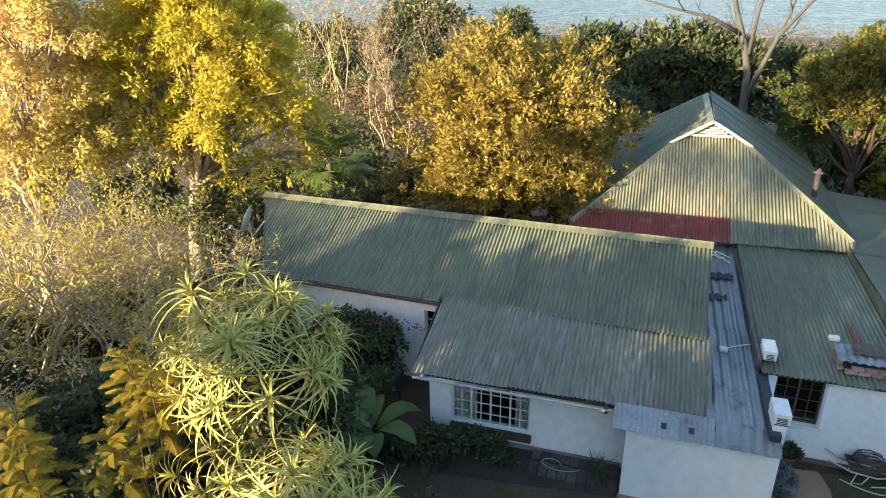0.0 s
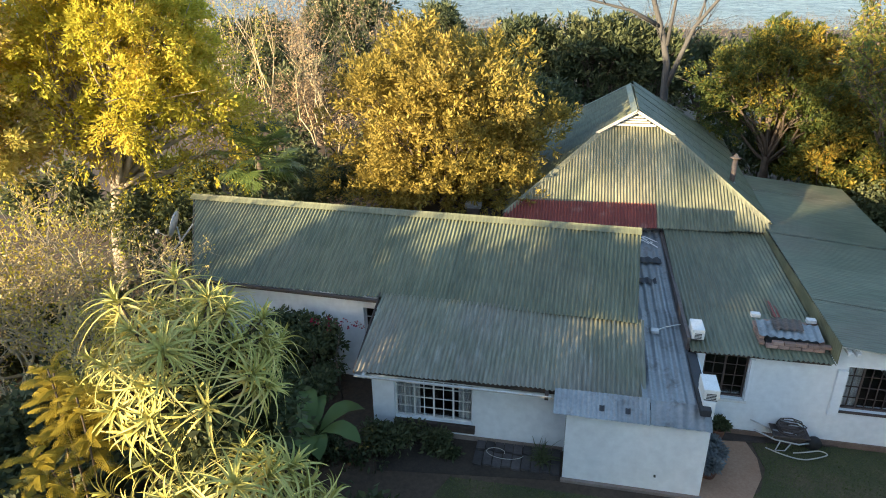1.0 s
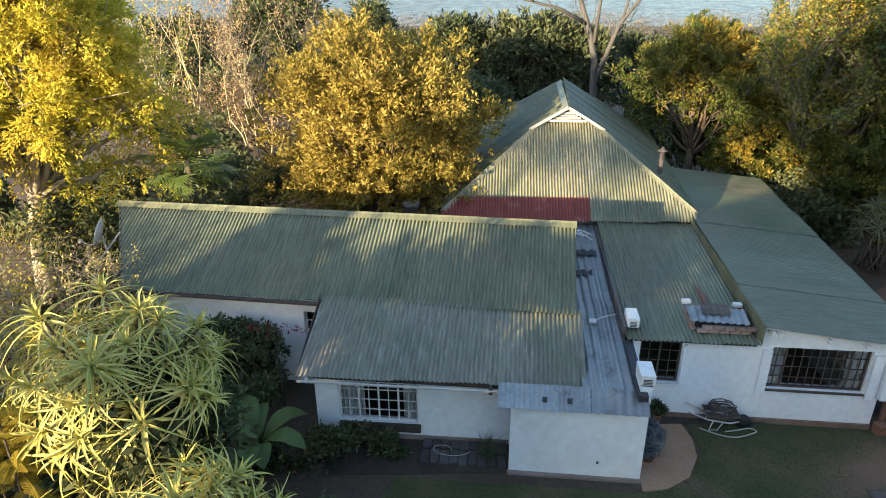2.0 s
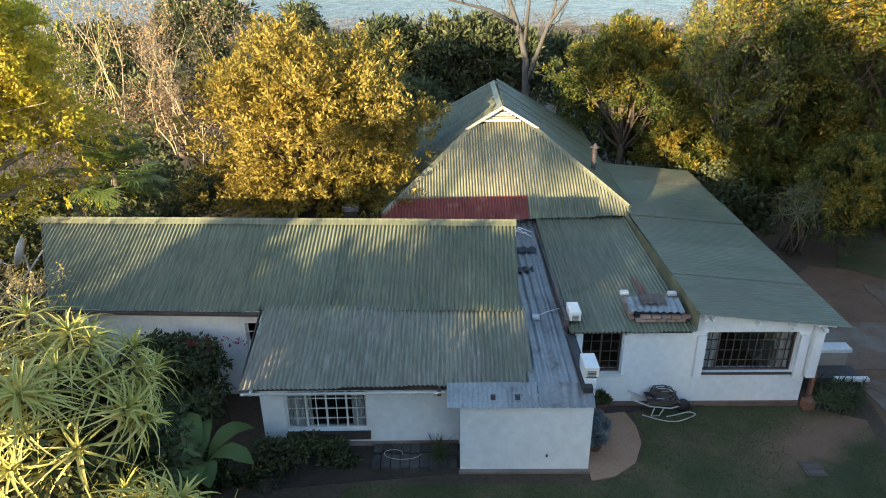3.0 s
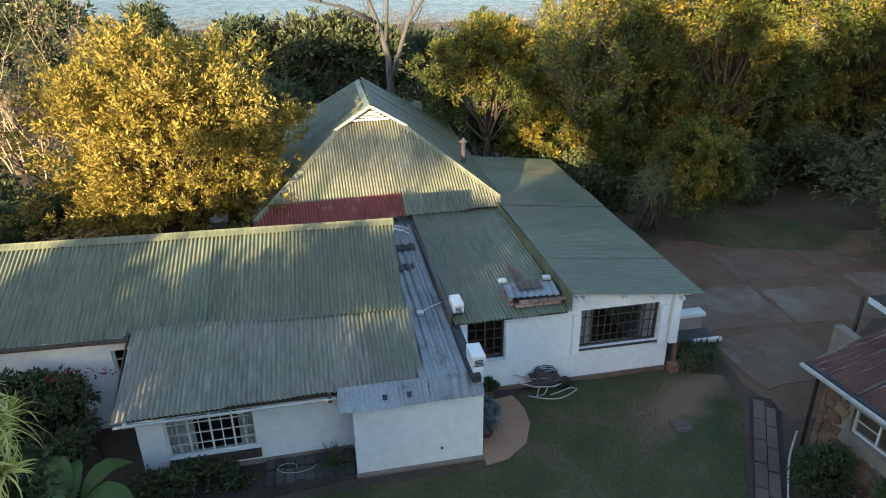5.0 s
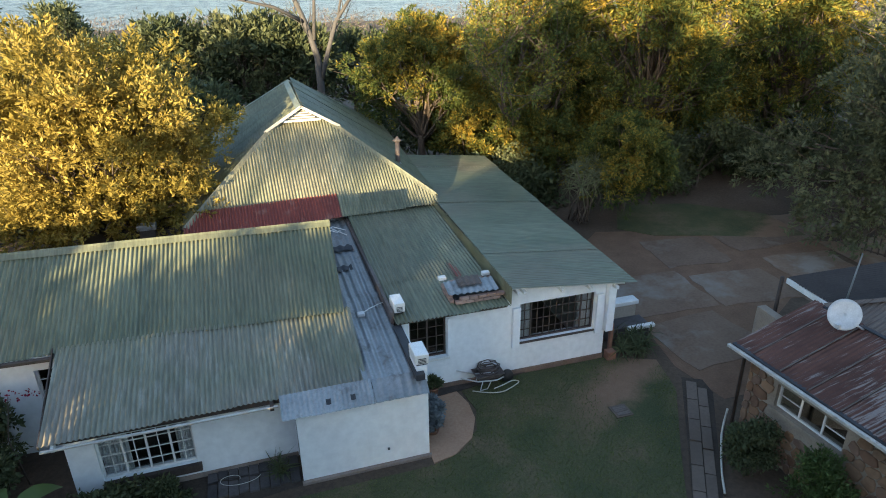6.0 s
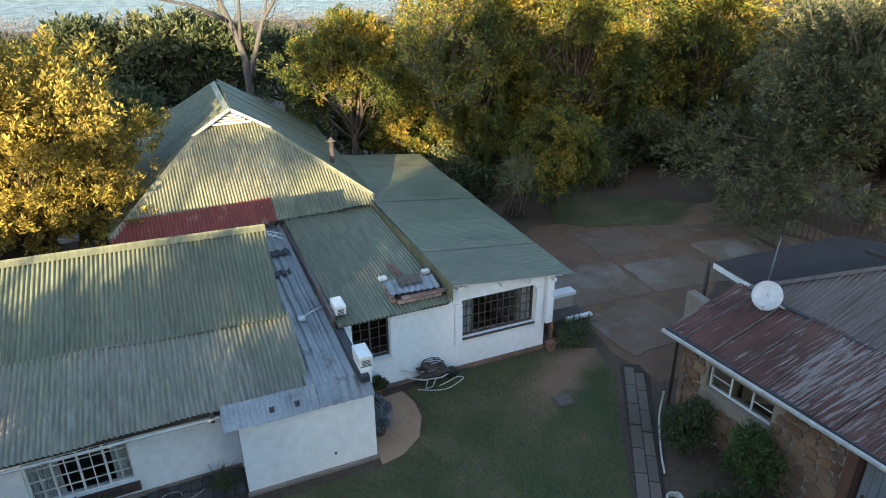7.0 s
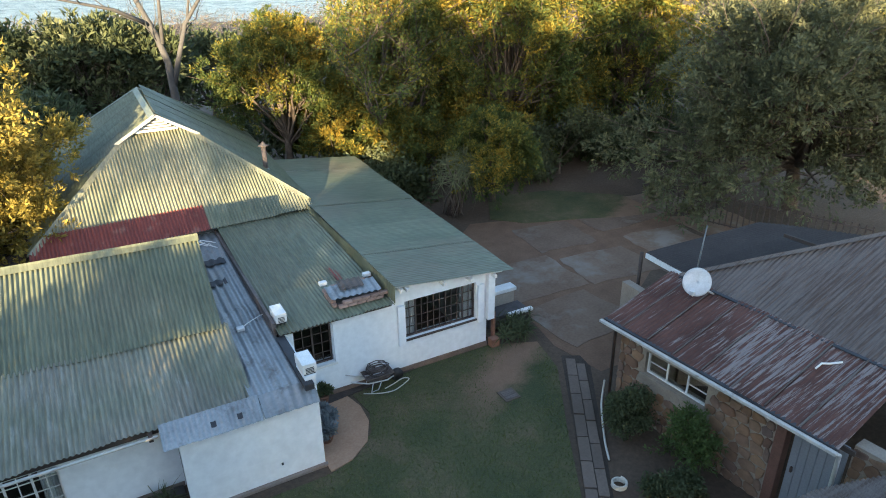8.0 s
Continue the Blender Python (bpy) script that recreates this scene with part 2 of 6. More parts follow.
GRASS = leafy("lawn_blades", [(0.0, (0.07, 0.088, 0.026)), (0.7, (0.12, 0.14, 0.043)), (1.0, (0.18, 0.165, 0.065))], 0.25)

# ground: trodden earth with leaf litter
EARTH, N, L, B = nodes_of("bare_earth")
col = ramp(N, L, tex(N, L, 0.25, 7, 0.6), [(0.3, (0.062, 0.042, 0.028)), (0.55, (0.105, 0.071, 0.046)), (0.75, (0.145, 0.102, 0.07))])
col = mix(N, L, col, ramp(N, L, tex(N, L, 9, 5, 0.7), [(0.35, (0.45, 0.45, 0.45)), (0.65, (1, 1, 1))]), 0.7, "MULTIPLY")
L.new(col, B.inputs["Base Color"])
B.inputs["Roughness"].default_value = 0.97
bump(N, L, B, tex(N, L, 14, 5, 0.7), 0.5, 0.03)

# turf under the blades, with worn earth showing through in patches
TURF, N, L, B = nodes_of("worn_turf")
col = ramp(N, L, tex(N, L, 0.5, 6, 0.65), [(0.35, (0.05, 0.062, 0.022)), (0.52, (0.085, 0.085, 0.034)), (0.68, (0.16, 0.115, 0.068))])
col = mix(N, L, col, ramp(N, L, tex(N, L, 22, 4, 0.7), [(0.3, (0.5, 0.5, 0.5)), (0.7, (1.1, 1.1, 1.0))]), 0.8, "MULTIPLY")
xyz = N.new("ShaderNodeSeparateXYZ")
L.new(N.new("ShaderNodeTexCoord").outputs["Object"], xyz.inputs[0])


def calc(op, a, b):
    """A math node on two values or sockets."""
    m = N.new("ShaderNodeMath")
    m.operation = op
    for v, k in ((a, 0), (b, 1)):
        if isinstance(v, (int, float)):
            m.inputs[k].default_value = v
        else:
            L.new(v, m.inputs[k])
    return m.outputs[0]


# the trodden way from the house corner across the grass
off = calc("SUBTRACT", calc("ADD", xyz.outputs[1], 1.62), calc("MULTIPLY", calc("SUBTRACT", xyz.outputs[0], 14.4), 0.62))
off = calc("ABSOLUTE", calc("ADD", off, calc("MULTIPLY", calc("SUBTRACT", tex(N, L, 1.3, 6, 0.7), 0.5), 1.5)), 0)
worn = calc("MULTIPLY", ramp(N, L, off, [(0.35, (1, 1, 1)), (0.95, (0, 0, 0))]), ramp(N, L, calc("MULTIPLY", calc("SUBTRACT", xyz.outputs[0], 12.6), 0.5), [(0.1, (0, 0, 0)), (0.9, (1, 1, 1))]))
col = mix(N, L, col, mix(N, L, (0.15, 0.088, 0.052), (0.235, 0.145, 0.09), tex(N, L, 5, 5, 0.7)), worn)
L.new(col, B.inputs["Base Color"])
B.inputs["Roughness"].default_value = 0.95
bump(N, L, B, tex(N, L, 40, 4, 0.7), 0.6, 0.03)

WATER, N, L, B = nodes_of("lake_water")
# ripple light and dark are painted into the colour by stretched noise
L.new(ramp(N, L, tex(N, L, 1.0, 6, 0.75, (0.22, 0.10, 1.0)), [(0.43, (0.03, 0.06, 0.105)), (0.57, (0.165, 0.215, 0.28))]), B.inputs["Base Color"])
B.inputs["Roughness"].default_value, B.inputs["IOR"].default_value = 0.3, 1.33
B.inputs["Specular IOR Level"].default_value = 0.22
bump(N, L, B, tex(N, L, 1.0, 6, 0.75, (0.22, 0.12, 1.0)), 1.0, 6.0)


# ---------------------------------------------------------------- mesh helpers
def thing(name, label, category, at=(0, 0, 0), group="", kind=""):
    ob = new(name)
    ob.empty_display_size = 0.2
    ob.location = at
    return tagged(ob, label, category, group, kind)


def mesh_of(name, verts, faces, mats, smooth=False, picks=None):
    me = bpy.data.meshes.new(name)
    me.from_pydata([tuple(v) for v in verts], [], faces)
    for m in mats if isinstance(mats, (list, tuple)) else [mats]:
        me.materials.append(m)
    if picks is not None:
        me.polygons.foreach_set("material_index", picks)
    if smooth:
        me.polygons.foreach_set("use_smooth", [True] * len(me.polygons))
    me.update()
    return me


def quads_mesh(name, verts, mat, smooth=False):
    """A mesh of separate four-cornered leaves: verts is (n, 4, 3)."""
    n = len(verts)
    me = bpy.data.meshes.new(name)
    me.vertices.add(4 * n)
    me.vertices.foreach_set("co", np.asarray(verts, np.float32).ravel())
    me.loops.add(4 * n)
    me.loops.foreach_set("vertex_index", np.arange(4 * n, dtype=np.int32))
    me.polygons.add(n)
    me.polygons.foreach_set("loop_start", np.arange(0, 4 * n, 4, dtype=np.int32))
    me.materials.append(mat)
    me.update(calc_edges=True)
    return me


def hang(name, me, parent=None, label="", m=None):
    ob = new(name, me)
    ob.parent = parent
    if m is not None:
        ob.matrix_basis = m
    elif parent is not None:
        p, off = parent, Vector((0, 0, 0))
        while p is not None:
            off += p.location
            p = p.parent
        ob.location = -off
    return tagged(ob, label) if label else ob


def part(name, bm, material, parent, label="", smooth=False):
    """Links a bmesh, in world coordinates, as one mesh object under a thing or a part."""
    me = bpy.data.meshes.new(name)
    bm.to_mesh(me)
    bm.free()
    me.materials.append(material)
    if smooth:
        me.polygons.foreach_set("use_smooth", [True] * len(me.polygons))
    return hang(name, me, parent, label)


def add_box(bm, lo, hi, m=None, bevel=0.0):
    lo, hi = Vector(lo), Vector(hi)
    made = bmesh.ops.create_cube(bm, size=1.0, matrix=(m or Matrix()) @ Matrix.Translation((lo + hi) / 2) @ Matrix.Diagonal((*(hi - lo), 1)))
    if bevel:
        bmesh.ops.bevel(bm, geom=list({e for v in made["verts"] for e in v.link_edges}), offset=bevel, segments=2, affect="EDGES", profile=0.6)


def box(name, lo, hi, material, parent, label="", bevel=0.008, m=None):
    bm = bmesh.new()
    add_box(bm, lo, hi, m, bevel)
    return part(name, bm, material, parent, label)


def tube(store, pts, r0, r1, sides=6):
    """Adds a tapered tube along pts to store, a pair of lists of vertices and faces."""
    V, F = store
    pts = [Vector(p) for p in pts]
    first = len(V)
    for i, p in enumerate(pts):
        d = (pts[min(i + 1, len(pts) - 1)] - pts[max(i - 1, 0)]).normalized()
        a = d.orthogonal().normalized() if i == 0 else (a - d * a.dot(d)).normalized()
        b = d.cross(a)
        r = r0 + (r1 - r0) * i / (len(pts) - 1)
        V += [p + (a * math.cos(k * math.tau / sides) + b * math.sin(k * math.tau / sides)) * r for k in range(sides)]
    for i in range(len(pts) - 1):
        o = first + i * sides
        F += [(o + k, o + (k + 1) % sides, o + sides + (k + 1) % sides, o + sides + k) for k in range(sides)]
    F.append(tuple(range(first + sides - 1, first - 1, -1)))
    F.append(tuple(range(len(V) - sides, len(V))))


def tube_part(name, pts, r0, r1, material, parent, label="", sides=8):
    store = ([], [])
    tube(store, pts, r0, r1, sides)
    return hang(name, mesh_of(name, *store, material, True), parent, label)


def eased(pts, rounds=2):
    """Cuts the corners of a line of points."""
    pts = [Vector(p) for p in pts]
    for _ in range(rounds):
        pts = [pts[0]] + [q for a, b in zip(pts, pts[1:]) for q in (a.lerp(b, 0.25), a.lerp(b, 0.75))] + [pts[-1]]
    return pts


def bent(a, b, rng, sag=0.12, n=5):
    a, b = Vector(a), Vector(b)
    k = (b - a).length * sag
    off = Vector((rng.uniform(-k, k), rng.uniform(-k, k), rng.uniform(-k, k)))
    return [a.lerp(b, i / n) + off * math.sin(math.pi * i / n) for i in range(n + 1)]


def wall(name, p0, p1, z0, z1, thick, material, parent, holes=(), label=""):
    """A wall from p0 to p1 with its outer face on that line, body to the left of it, and holes (s0, s1, z0, z1) through it."""
    p0, p1 = Vector((*p0, 0)), Vector((*p1, 0))
    long = (p1 - p0).length
    m = Matrix.Translation(p0) @ Matrix.Rotation(math.atan2(p1.y - p0.y, p1.x - p0.x), 4, "Z")
    S = sorted({0, long, *(v for h in holes for v in h[:2])})
    Z = sorted({z0, z1, *(v for h in holes for v in h[2:])})
    bm = bmesh.new()
    full = lambda i, j: 0 <= i < len(S) - 1 and 0 <= j < len(Z) - 1 and not any(h[0] <= (S[i] + S[i + 1]) / 2 <= h[1] and h[2] <= (Z[j] + Z[j + 1]) / 2 <= h[3] for h in holes)
    def quad(*pts):
        bm.faces.new([bm.verts.new(m @ Vector(p)) for p in pts])
    for i in range(len(S) - 1):
        for j in range(len(Z) - 1):
            if full(i, j):
                a, b, c, d = S[i], S[i + 1], Z[j], Z[j + 1]
                quad((a, 0, c), (b, 0, c), (b, 0, d), (a, 0, d))
                quad((b, thick, c), (a, thick, c), (a, thick, d), (b, thick, d))
                if not full(i - 1, j):
                    quad((a, thick, c), (a, 0, c), (a, 0, d), (a, thick, d))
                if not full(i + 1, j):
                    quad((b, 0, c), (b, thick, c), (b, thick, d), (b, 0, d))
                if not full(i, j - 1):
                    quad((a, thick, c), (b, thick, c), (b, 0, c), (a, 0, c))
                if not full(i, j + 1):
                    quad((a, 0, d), (b, 0, d), (b, thick, d), (a, thick, d))
    bmesh.ops.remove_doubles(bm, verts=bm.verts, dist=0.0005)
    return part(name, bm, material, parent, label), m


def corrugated(O, U, V, u0, u1, lo, hi, pitch=0.088, amp=0.012, per=6, wob=0.0, rng=None, steps=1):
    """Vertices and faces of a corrugated sheet in the plane O + u U + v V, running from lo(u) to hi(u) along V."""
    O, U, V = Vector(O), Vector(U).normalized(), Vector(V).normalized()
    Nn = U.cross(V).normalized()
    n = max(2, round((u1 - u0) / pitch * per))
    verts, faces = [], []
    for i in range(n + 1):
        u = u0 + (u1 - u0) * i / n
        h = amp * math.cos(u / pitch * math.tau)
        a, b = lo(u), hi(u)
        for k in range(steps + 1):
            v = a + (b - a) * k / steps
            verts.append(O + U * u + V * v + Nn * (h + wob * noise.noise((u * 0.9, v * 0.9, O.x))))
    s = steps + 1
    for i in range(n):
        for k in range(steps):
            o = i * s + k
            faces.append((o, o + s, o + s + 1, o + 1))
    return verts, faces


def sheet_roof(parent, O, U, V, u0, u1, lo, hi, material, wide=0.71, rng=None, name="sheet", lift=0.006, pitch=0.098, amp=0.021, wob=0.012, ragged=0.02, per=6):
    """Roof sheets side by side, each a piece of its own, lapped and a little uneven at the ends."""
    rng = rng or random.Random(3)
    Nn = Vector(U).normalized().cross(Vector(V).normalized()).normalized()
    wide = round(wide / pitch) * pitch
    u, k = u0, 0
    while u < u1 - 0.02:
        e = min(u + wide, u1)
        d, d2 = rng.uniform(-ragged, ragged), rng.uniform(-0.004, 0.004)
        v, f = corrugated(Vector(O) + Nn * (lift * (k % 2) + d2), U, V, u, min(e + 0.03, u1), lambda x: lo(x) + d, hi, pitch, amp, per, wob, steps=4)
        hang(name, mesh_of(name, v, f, material, True), parent)
        u, k = e, k + 1


def slab(name, pts, thick, material, parent, label=""):
    """A flat board over the polygon pts, hanging thick below it."""
    bm = bmesh.new()
    top = [bm.verts.new(p) for p in pts]
    low = [bm.verts.new(Vector(p) - Vector((0, 0, thick))) for p in pts]
    n = len(pts)
    bm.faces.new(top)
    bm.faces.new(low[::-1])
    for i in range(n):
        bm.faces.new((top[i], low[i], low[(i + 1) % n], top[(i + 1) % n]))
    bmesh.ops.recalc_face_normals(bm, faces=bm.faces)
    return part(name, bm, material, parent, label)


def beam(name, a, b, w, h, material, parent, label=""):
    """A squared timber or strip from a to b."""
    a, b = Vector(a), Vector(b)
    d = b - a
    m = Matrix.Translation(a) @ d.to_track_quat("X", "Z").to_matrix().to_4x4()
    return box(name, (0, -w / 2, -h / 2), (d.length, w / 2, h / 2), material, parent, label, 0.004, m)


# ---------------------------------------------------------------- plants
def leaf_cloud(rng, centres, radii, count, size, slim=0.45, droop=0.15, flat=0.85, core=0.45):
    """Leaves on clumps: for each centre about count of them, mostly near the clump's skin, facing all ways. Returns (n, 4, 3)."""
    C, R = np.repeat(np.asarray(centres, float), count, 0), np.repeat(np.asarray(radii, float), count)
    n = len(C)
    d = rng.normal(size=(n, 3))
    d[:, 2] = d[:, 2] * 0.9 + 0.25
    d /= np.linalg.norm(d, axis=1)[:, None]
    r = R * (core + (1.05 - core) * rng.random(n) ** 0.6) * (1 + 0.25 * rng.normal(size=n) * 0.5)
    p = C + d * r[:, None] * np.array([1, 1, flat])
    ax = d + 0.7 * rng.normal(size=(n, 3)) + np.array([0, 0, -droop * 3])
    ax /= np.linalg.norm(ax, axis=1)[:, None]
    side = np.cross(ax, rng.normal(size=(n, 3)))
    side /= np.linalg.norm(side, axis=1)[:, None]
    up = np.cross(ax, side)
    s = (size * (0.65 + 0.7 * rng.random(n)))[:, None]
    w = s * slim * 0.5
    return np.stack([p, p + ax * s * 0.5 + side * w + up * s * 0.08, p + ax * s - up * s * 0.12, p + ax * s * 0.5 - side * w + up * s * 0.08], 1)


def crown_clumps(rng, centre, radii, n, r, hollow=0.5, skirt=0.0):
    """Clump centres spread over an uneven crown."""
    lobes = max(5, min(30, n // 13))
    ld = rng.normal(size=(lobes, 3))
    ld /= np.linalg.norm(ld, axis=1)[:, None]
    ld[:, 2] = np.where(ld[:, 2] < -0.35 + skirt, -ld[:, 2] * 0.6, ld[:, 2])
    lc, lr = ld * rng.uniform(0.45, 0.76, (lobes, 1)), rng.uniform(0.24, 0.42, lobes)
    pick = rng.integers(0, lobes, n)
    d = rng.normal(size=(n, 3)) + ld[pick] * 0.7
    d /= np.linalg.norm(d, axis=1)[:, None]
    k = (hollow + (1 - hollow) * rng.random(n) ** 0.5) * lr[pick]
    p = lc[pick] + d * k[:, None]
    return np.array(centre) + p * np.array(radii), r * (0.6 + 0.7 * rng.random(n))


def spray_cloud(rng, base, way, length, count, size, slim=0.4, droop=0.3, wide=0.25):
    """Leaves along arching sprays that start at base and point the way way, densest near the tip. Returns (n, 4, 3)."""
    P, D, S = np.repeat(base, count, 0), np.repeat(way, count, 0), np.repeat(length, count)[:, None]
    n = len(P)
    t = (0.05 + 0.95 * rng.random(n) ** 0.8)[:, None]
    off = rng.normal(size=(n, 3))
    off -= D * (off * D).sum(1)[:, None]
    off /= np.linalg.norm(off, axis=1)[:, None] + 1e-9
    fat = wide * S * (0.25 + 0.75 * np.sin(np.pi * np.minimum(t * 0.9 + 0.08, 1)))
    p = P + D * S * t + off * fat * rng.random((n, 1)) ** 0.6
    p[:, 2] -= (droop * S * t * t)[:, 0]
    ax = D * 0.8 + off * 0.7 + 0.45 * rng.normal(size=(n, 3)) - np.array([0, 0, 1.0]) * droop * t
    ax /= np.linalg.norm(ax, axis=1)[:, None]
    side = np.cross(ax, rng.normal(size=(n, 3)) + np.array([0, 0, 1.2]))
    side /= np.linalg.norm(side, axis=1)[:, None] + 1e-9
    up = np.cross(ax, side)
    s = (size * (0.6 + 0.8 * rng.random(n)))[:, None]
    w = s * slim * 0.5
    return np.stack([p, p + ax * s * 0.5 + side * w + up * s * 0.07, p + ax * s - up * s * 0.12, p + ax * s * 0.5 - side * w + up * s * 0.07], 1)


def spray_tree(label, foot, crown, radii, lobes, sprays, length, count, size, leaf, bark=None, trunk_r=0.2, seed=1, slim=0.4, droop=0.3, rise=0.4, wide=0.25, lobe_r=(0.26, 0.42), skirt=-0.5, category="tree", name="tree", extra=(), fork=0.5):
    """A crown of separate lobes, each carrying leafy sprays outwards, with a limb into every lobe."""
    rng, pr = np.random.default_rng(seed), random.Random(seed)
    top = thing(name, label, category, foot)
    d = rng.normal(size=(lobes, 3))
    d /= np.linalg.norm(d, axis=1)[:, None]
    d[:, 2] = np.where(d[:, 2] < skirt, -d[:, 2], d[:, 2])
    lc = np.array(crown) + d * rng.uniform(0.5, 0.8, (lobes, 1)) * np.array(radii)
    lr = rng.uniform(*lobe_r, lobes) * (sum(radii) / 3)
    for c, r in extra:
        lc, lr = np.vstack([lc, c]), np.append(lr, r)
    pick = rng.integers(0, len(lc), sprays)
    q = rng.normal(size=(sprays, 3)) + np.array([0, 0, 0.25])
    q /= np.linalg.norm(q, axis=1)[:, None]
    base = lc[pick] + q * (lr[pick] * rng.uniform(0.35, 0.95, sprays))[:, None] * np.array([1, 1, 0.75])
    out = (base - np.array(crown)) / np.array(radii)
    way = q * 0.7 + out * 0.6 + np.array([0, 0, rise]) + 0.3 * rng.normal(size=(sprays, 3))
    way /= np.linalg.norm(way, axis=1)[:, None]
    store = ([], [])
    foot, mid = Vector(foot), Vector(foot).lerp(Vector(crown), fork)
    tube(store, bent(foot - Vector((0, 0, 0.1)), mid, pr, 0.07), trunk_r * 1.25, trunk_r * 0.75, 9)
    for c in lc:
        e = Vector(c)
        pts = bent(mid.lerp(foot, pr.uniform(0, 0.2)), mid.lerp(e, 0.6), pr, 0.12, 3) + [mid.lerp(e, 0.82), e]
        tube(store, pts, trunk_r * 0.42, trunk_r * 0.09, 6)
        for _ in range(3):
            t = e + Vector((pr.gauss(0, 1), pr.gauss(0, 1), pr.gauss(0.3, 0.7))) * 0.22 * (sum(radii) / 3)
            tube(store, bent(mid.lerp(e, 0.75), t, pr, 0.15, 3), trunk_r * 0.13, trunk_r * 0.03, 4)
    hang("trunk", mesh_of("trunk", *store, bark or BARK, True), top)
    hang("crown", quads_mesh("crown", spray_cloud(rng, base, way, length * rng.uniform(0.6, 1.25, sprays), int(count * 0.68), size * 1.19, slim, droop, wide), leaf), top)
    return top


def tree(label, foot, crown, radii, clumps, clump_r, count, size, leaf, bark=None, trunk_r=0.2, seed=1, limbs=14, category="tree", slim=0.45, droop=0.15, hollow=0.5, skirt=0.0, name="tree", extra=(), flat=0.85):
    rng, pr = np.random.default_rng(seed), random.Random(seed)
    top = thing(name, label, category, foot)
    C, R = crown_clumps(rng, crown, radii, clumps, clump_r, hollow, skirt)
    for c, r in extra:
        C, R = np.vstack([C, c]), np.append(R, r)
    store = ([], [])
    foot = Vector(foot)
    fork = foot.lerp(Vector(crown), 0.55) + Vector((pr.uniform(-0.3, 0.3), pr.uniform(-0.3, 0.3), 0))
    tube(store, bent(foot - Vector((0, 0, 0.1)), fork, pr, 0.07), trunk_r * 1.25, trunk_r * 0.75, 9)
    for i in range(limbs):
        e = Vector(C[i * len(C) // limbs])
        mid = fork.lerp(Vector(crown), pr.uniform(0.0, 0.4))
        pts = bent(fork.lerp(foot, pr.uniform(0, 0.25)), mid.lerp(e, 0.5), pr, 0.1, 3) + [mid.lerp(e, 0.75), e]
        tube(store, pts, trunk_r * 0.45, trunk_r * 0.08, 6)
    hang("trunk", mesh_of("trunk", *store, bark or BARK, True), top)
    hang("crown", quads_mesh("crown", leaf_cloud(rng, C, R, count, size, slim, droop, flat), leaf), top)
    return top


def branches(store, p, d, length, r, depth, rng, spread=0.55, up=0.12, split=(2, 3)):
    """Bare wood that forks depth times."""
    p, d = Vector(p), Vector(d).normalized()
    pts, q, w = [p], p.copy(), d.copy()
    for i in range(4):
        w = (w + Vector((rng.gauss(0, 0.16), rng.gauss(0, 0.16), rng.gauss(0, 0.12) + up * 0.4))).normalized()
        q = q + w * length / 4
        pts.append(q.copy())
    tube(store, pts, r, r * 0.6, 7 if r > 0.06 else 4 if r > 0.015 else 3)
    if depth:
        for i in range(rng.randint(*split)):
            s = Vector((rng.gauss(0, 1), rng.gauss(0, 1), rng.gauss(0, 0.7))).normalized()
            start = pts[rng.choice((2, 3, 4, 4))]
            branches(store, start, w + s * spread * 1.5 + Vector((0, 0, up)), length * rng.uniform(0.6, 0.85), r * 0.6, depth - 1, rng, spread, up, split)


def bare_tree(label, foot, height, r, depth, seed, material=None, stems=1, spread=0.5, up=0.2, name="tree", lean=0.35, category="bare tree", split=(2, 3), leaves=None):
    pr = random.Random(seed)
    top = thing(name, label, category, foot)
    store = ([], [])
    for i in range(stems):
        branches(store, foot, (pr.uniform(-lean, lean), pr.uniform(-lean, lean), 1), height * 0.42, r, depth, pr, spread, up, split)
    hang("trunk", mesh_of("trunk", *store, material or BARK, True), top)
    if leaves:
        mat, n, size, rad = leaves
        rng = np.random.default_rng(seed)
        tips = np.array([tuple(v) for v in store[0]])
        tips = tips[tips[:, 2] > foot[2] + height * 0.25]
        pick = tips[rng.integers(0, len(tips), n)]
        hang("crown", quads_mesh("crown", leaf_cloud(rng, pick, np.full(n, rad), 4, size, 0.5, 0.2, 0.9, 0.1), mat), top)
    return top

# ---------------------------------------------------------------- ground, lake
def ground_height(x, y):
    far = min(max((y - 22) / 90, 0), 1)
    return -4.2 * far * far * (3 - 2 * far) + (0.05 * noise.noise((x * 0.15, y * 0.15, 3)) if abs(x - 8) > 14 or y > 16 else 0)


def ground_sheet():
    xs = [-2000, -700, -250, -120] + [x for x in range(-80, 121, 4)] + [180, 320, 800, 2000]
    ys = [-2000, -600, -150] + [y for y in range(-60, 165, 4)] + [168, 174, 180]
    verts = [(x, y, ground_height(x, y) if y < 166 else -4.2 - (y - 166) * 0.12) for y in ys for x in xs]
    n = len(xs)
    faces = [(j * n + i, j * n + i + 1, (j + 1) * n + i + 1, (j + 1) * n + i) for j in range(len(ys) - 1) for i in range(n - 1)]
    ob = new("ground", mesh_of("ground", verts, faces, EARTH, True))
    return tagged(ob, "bare brown earth with leaf litter under trees", "ground", kind="structure")


ground_sheet()
lake = new("water", mesh_of("water", [(-2500, 165, -4.3), (2500, 165, -4.3), (2500, 4000, -4.3), (-2500, 4000, -4.3)], [(0, 1, 2, 3)], WATER))
tagged(lake, "rippled grey-blue lake water", "lake", kind="structure")


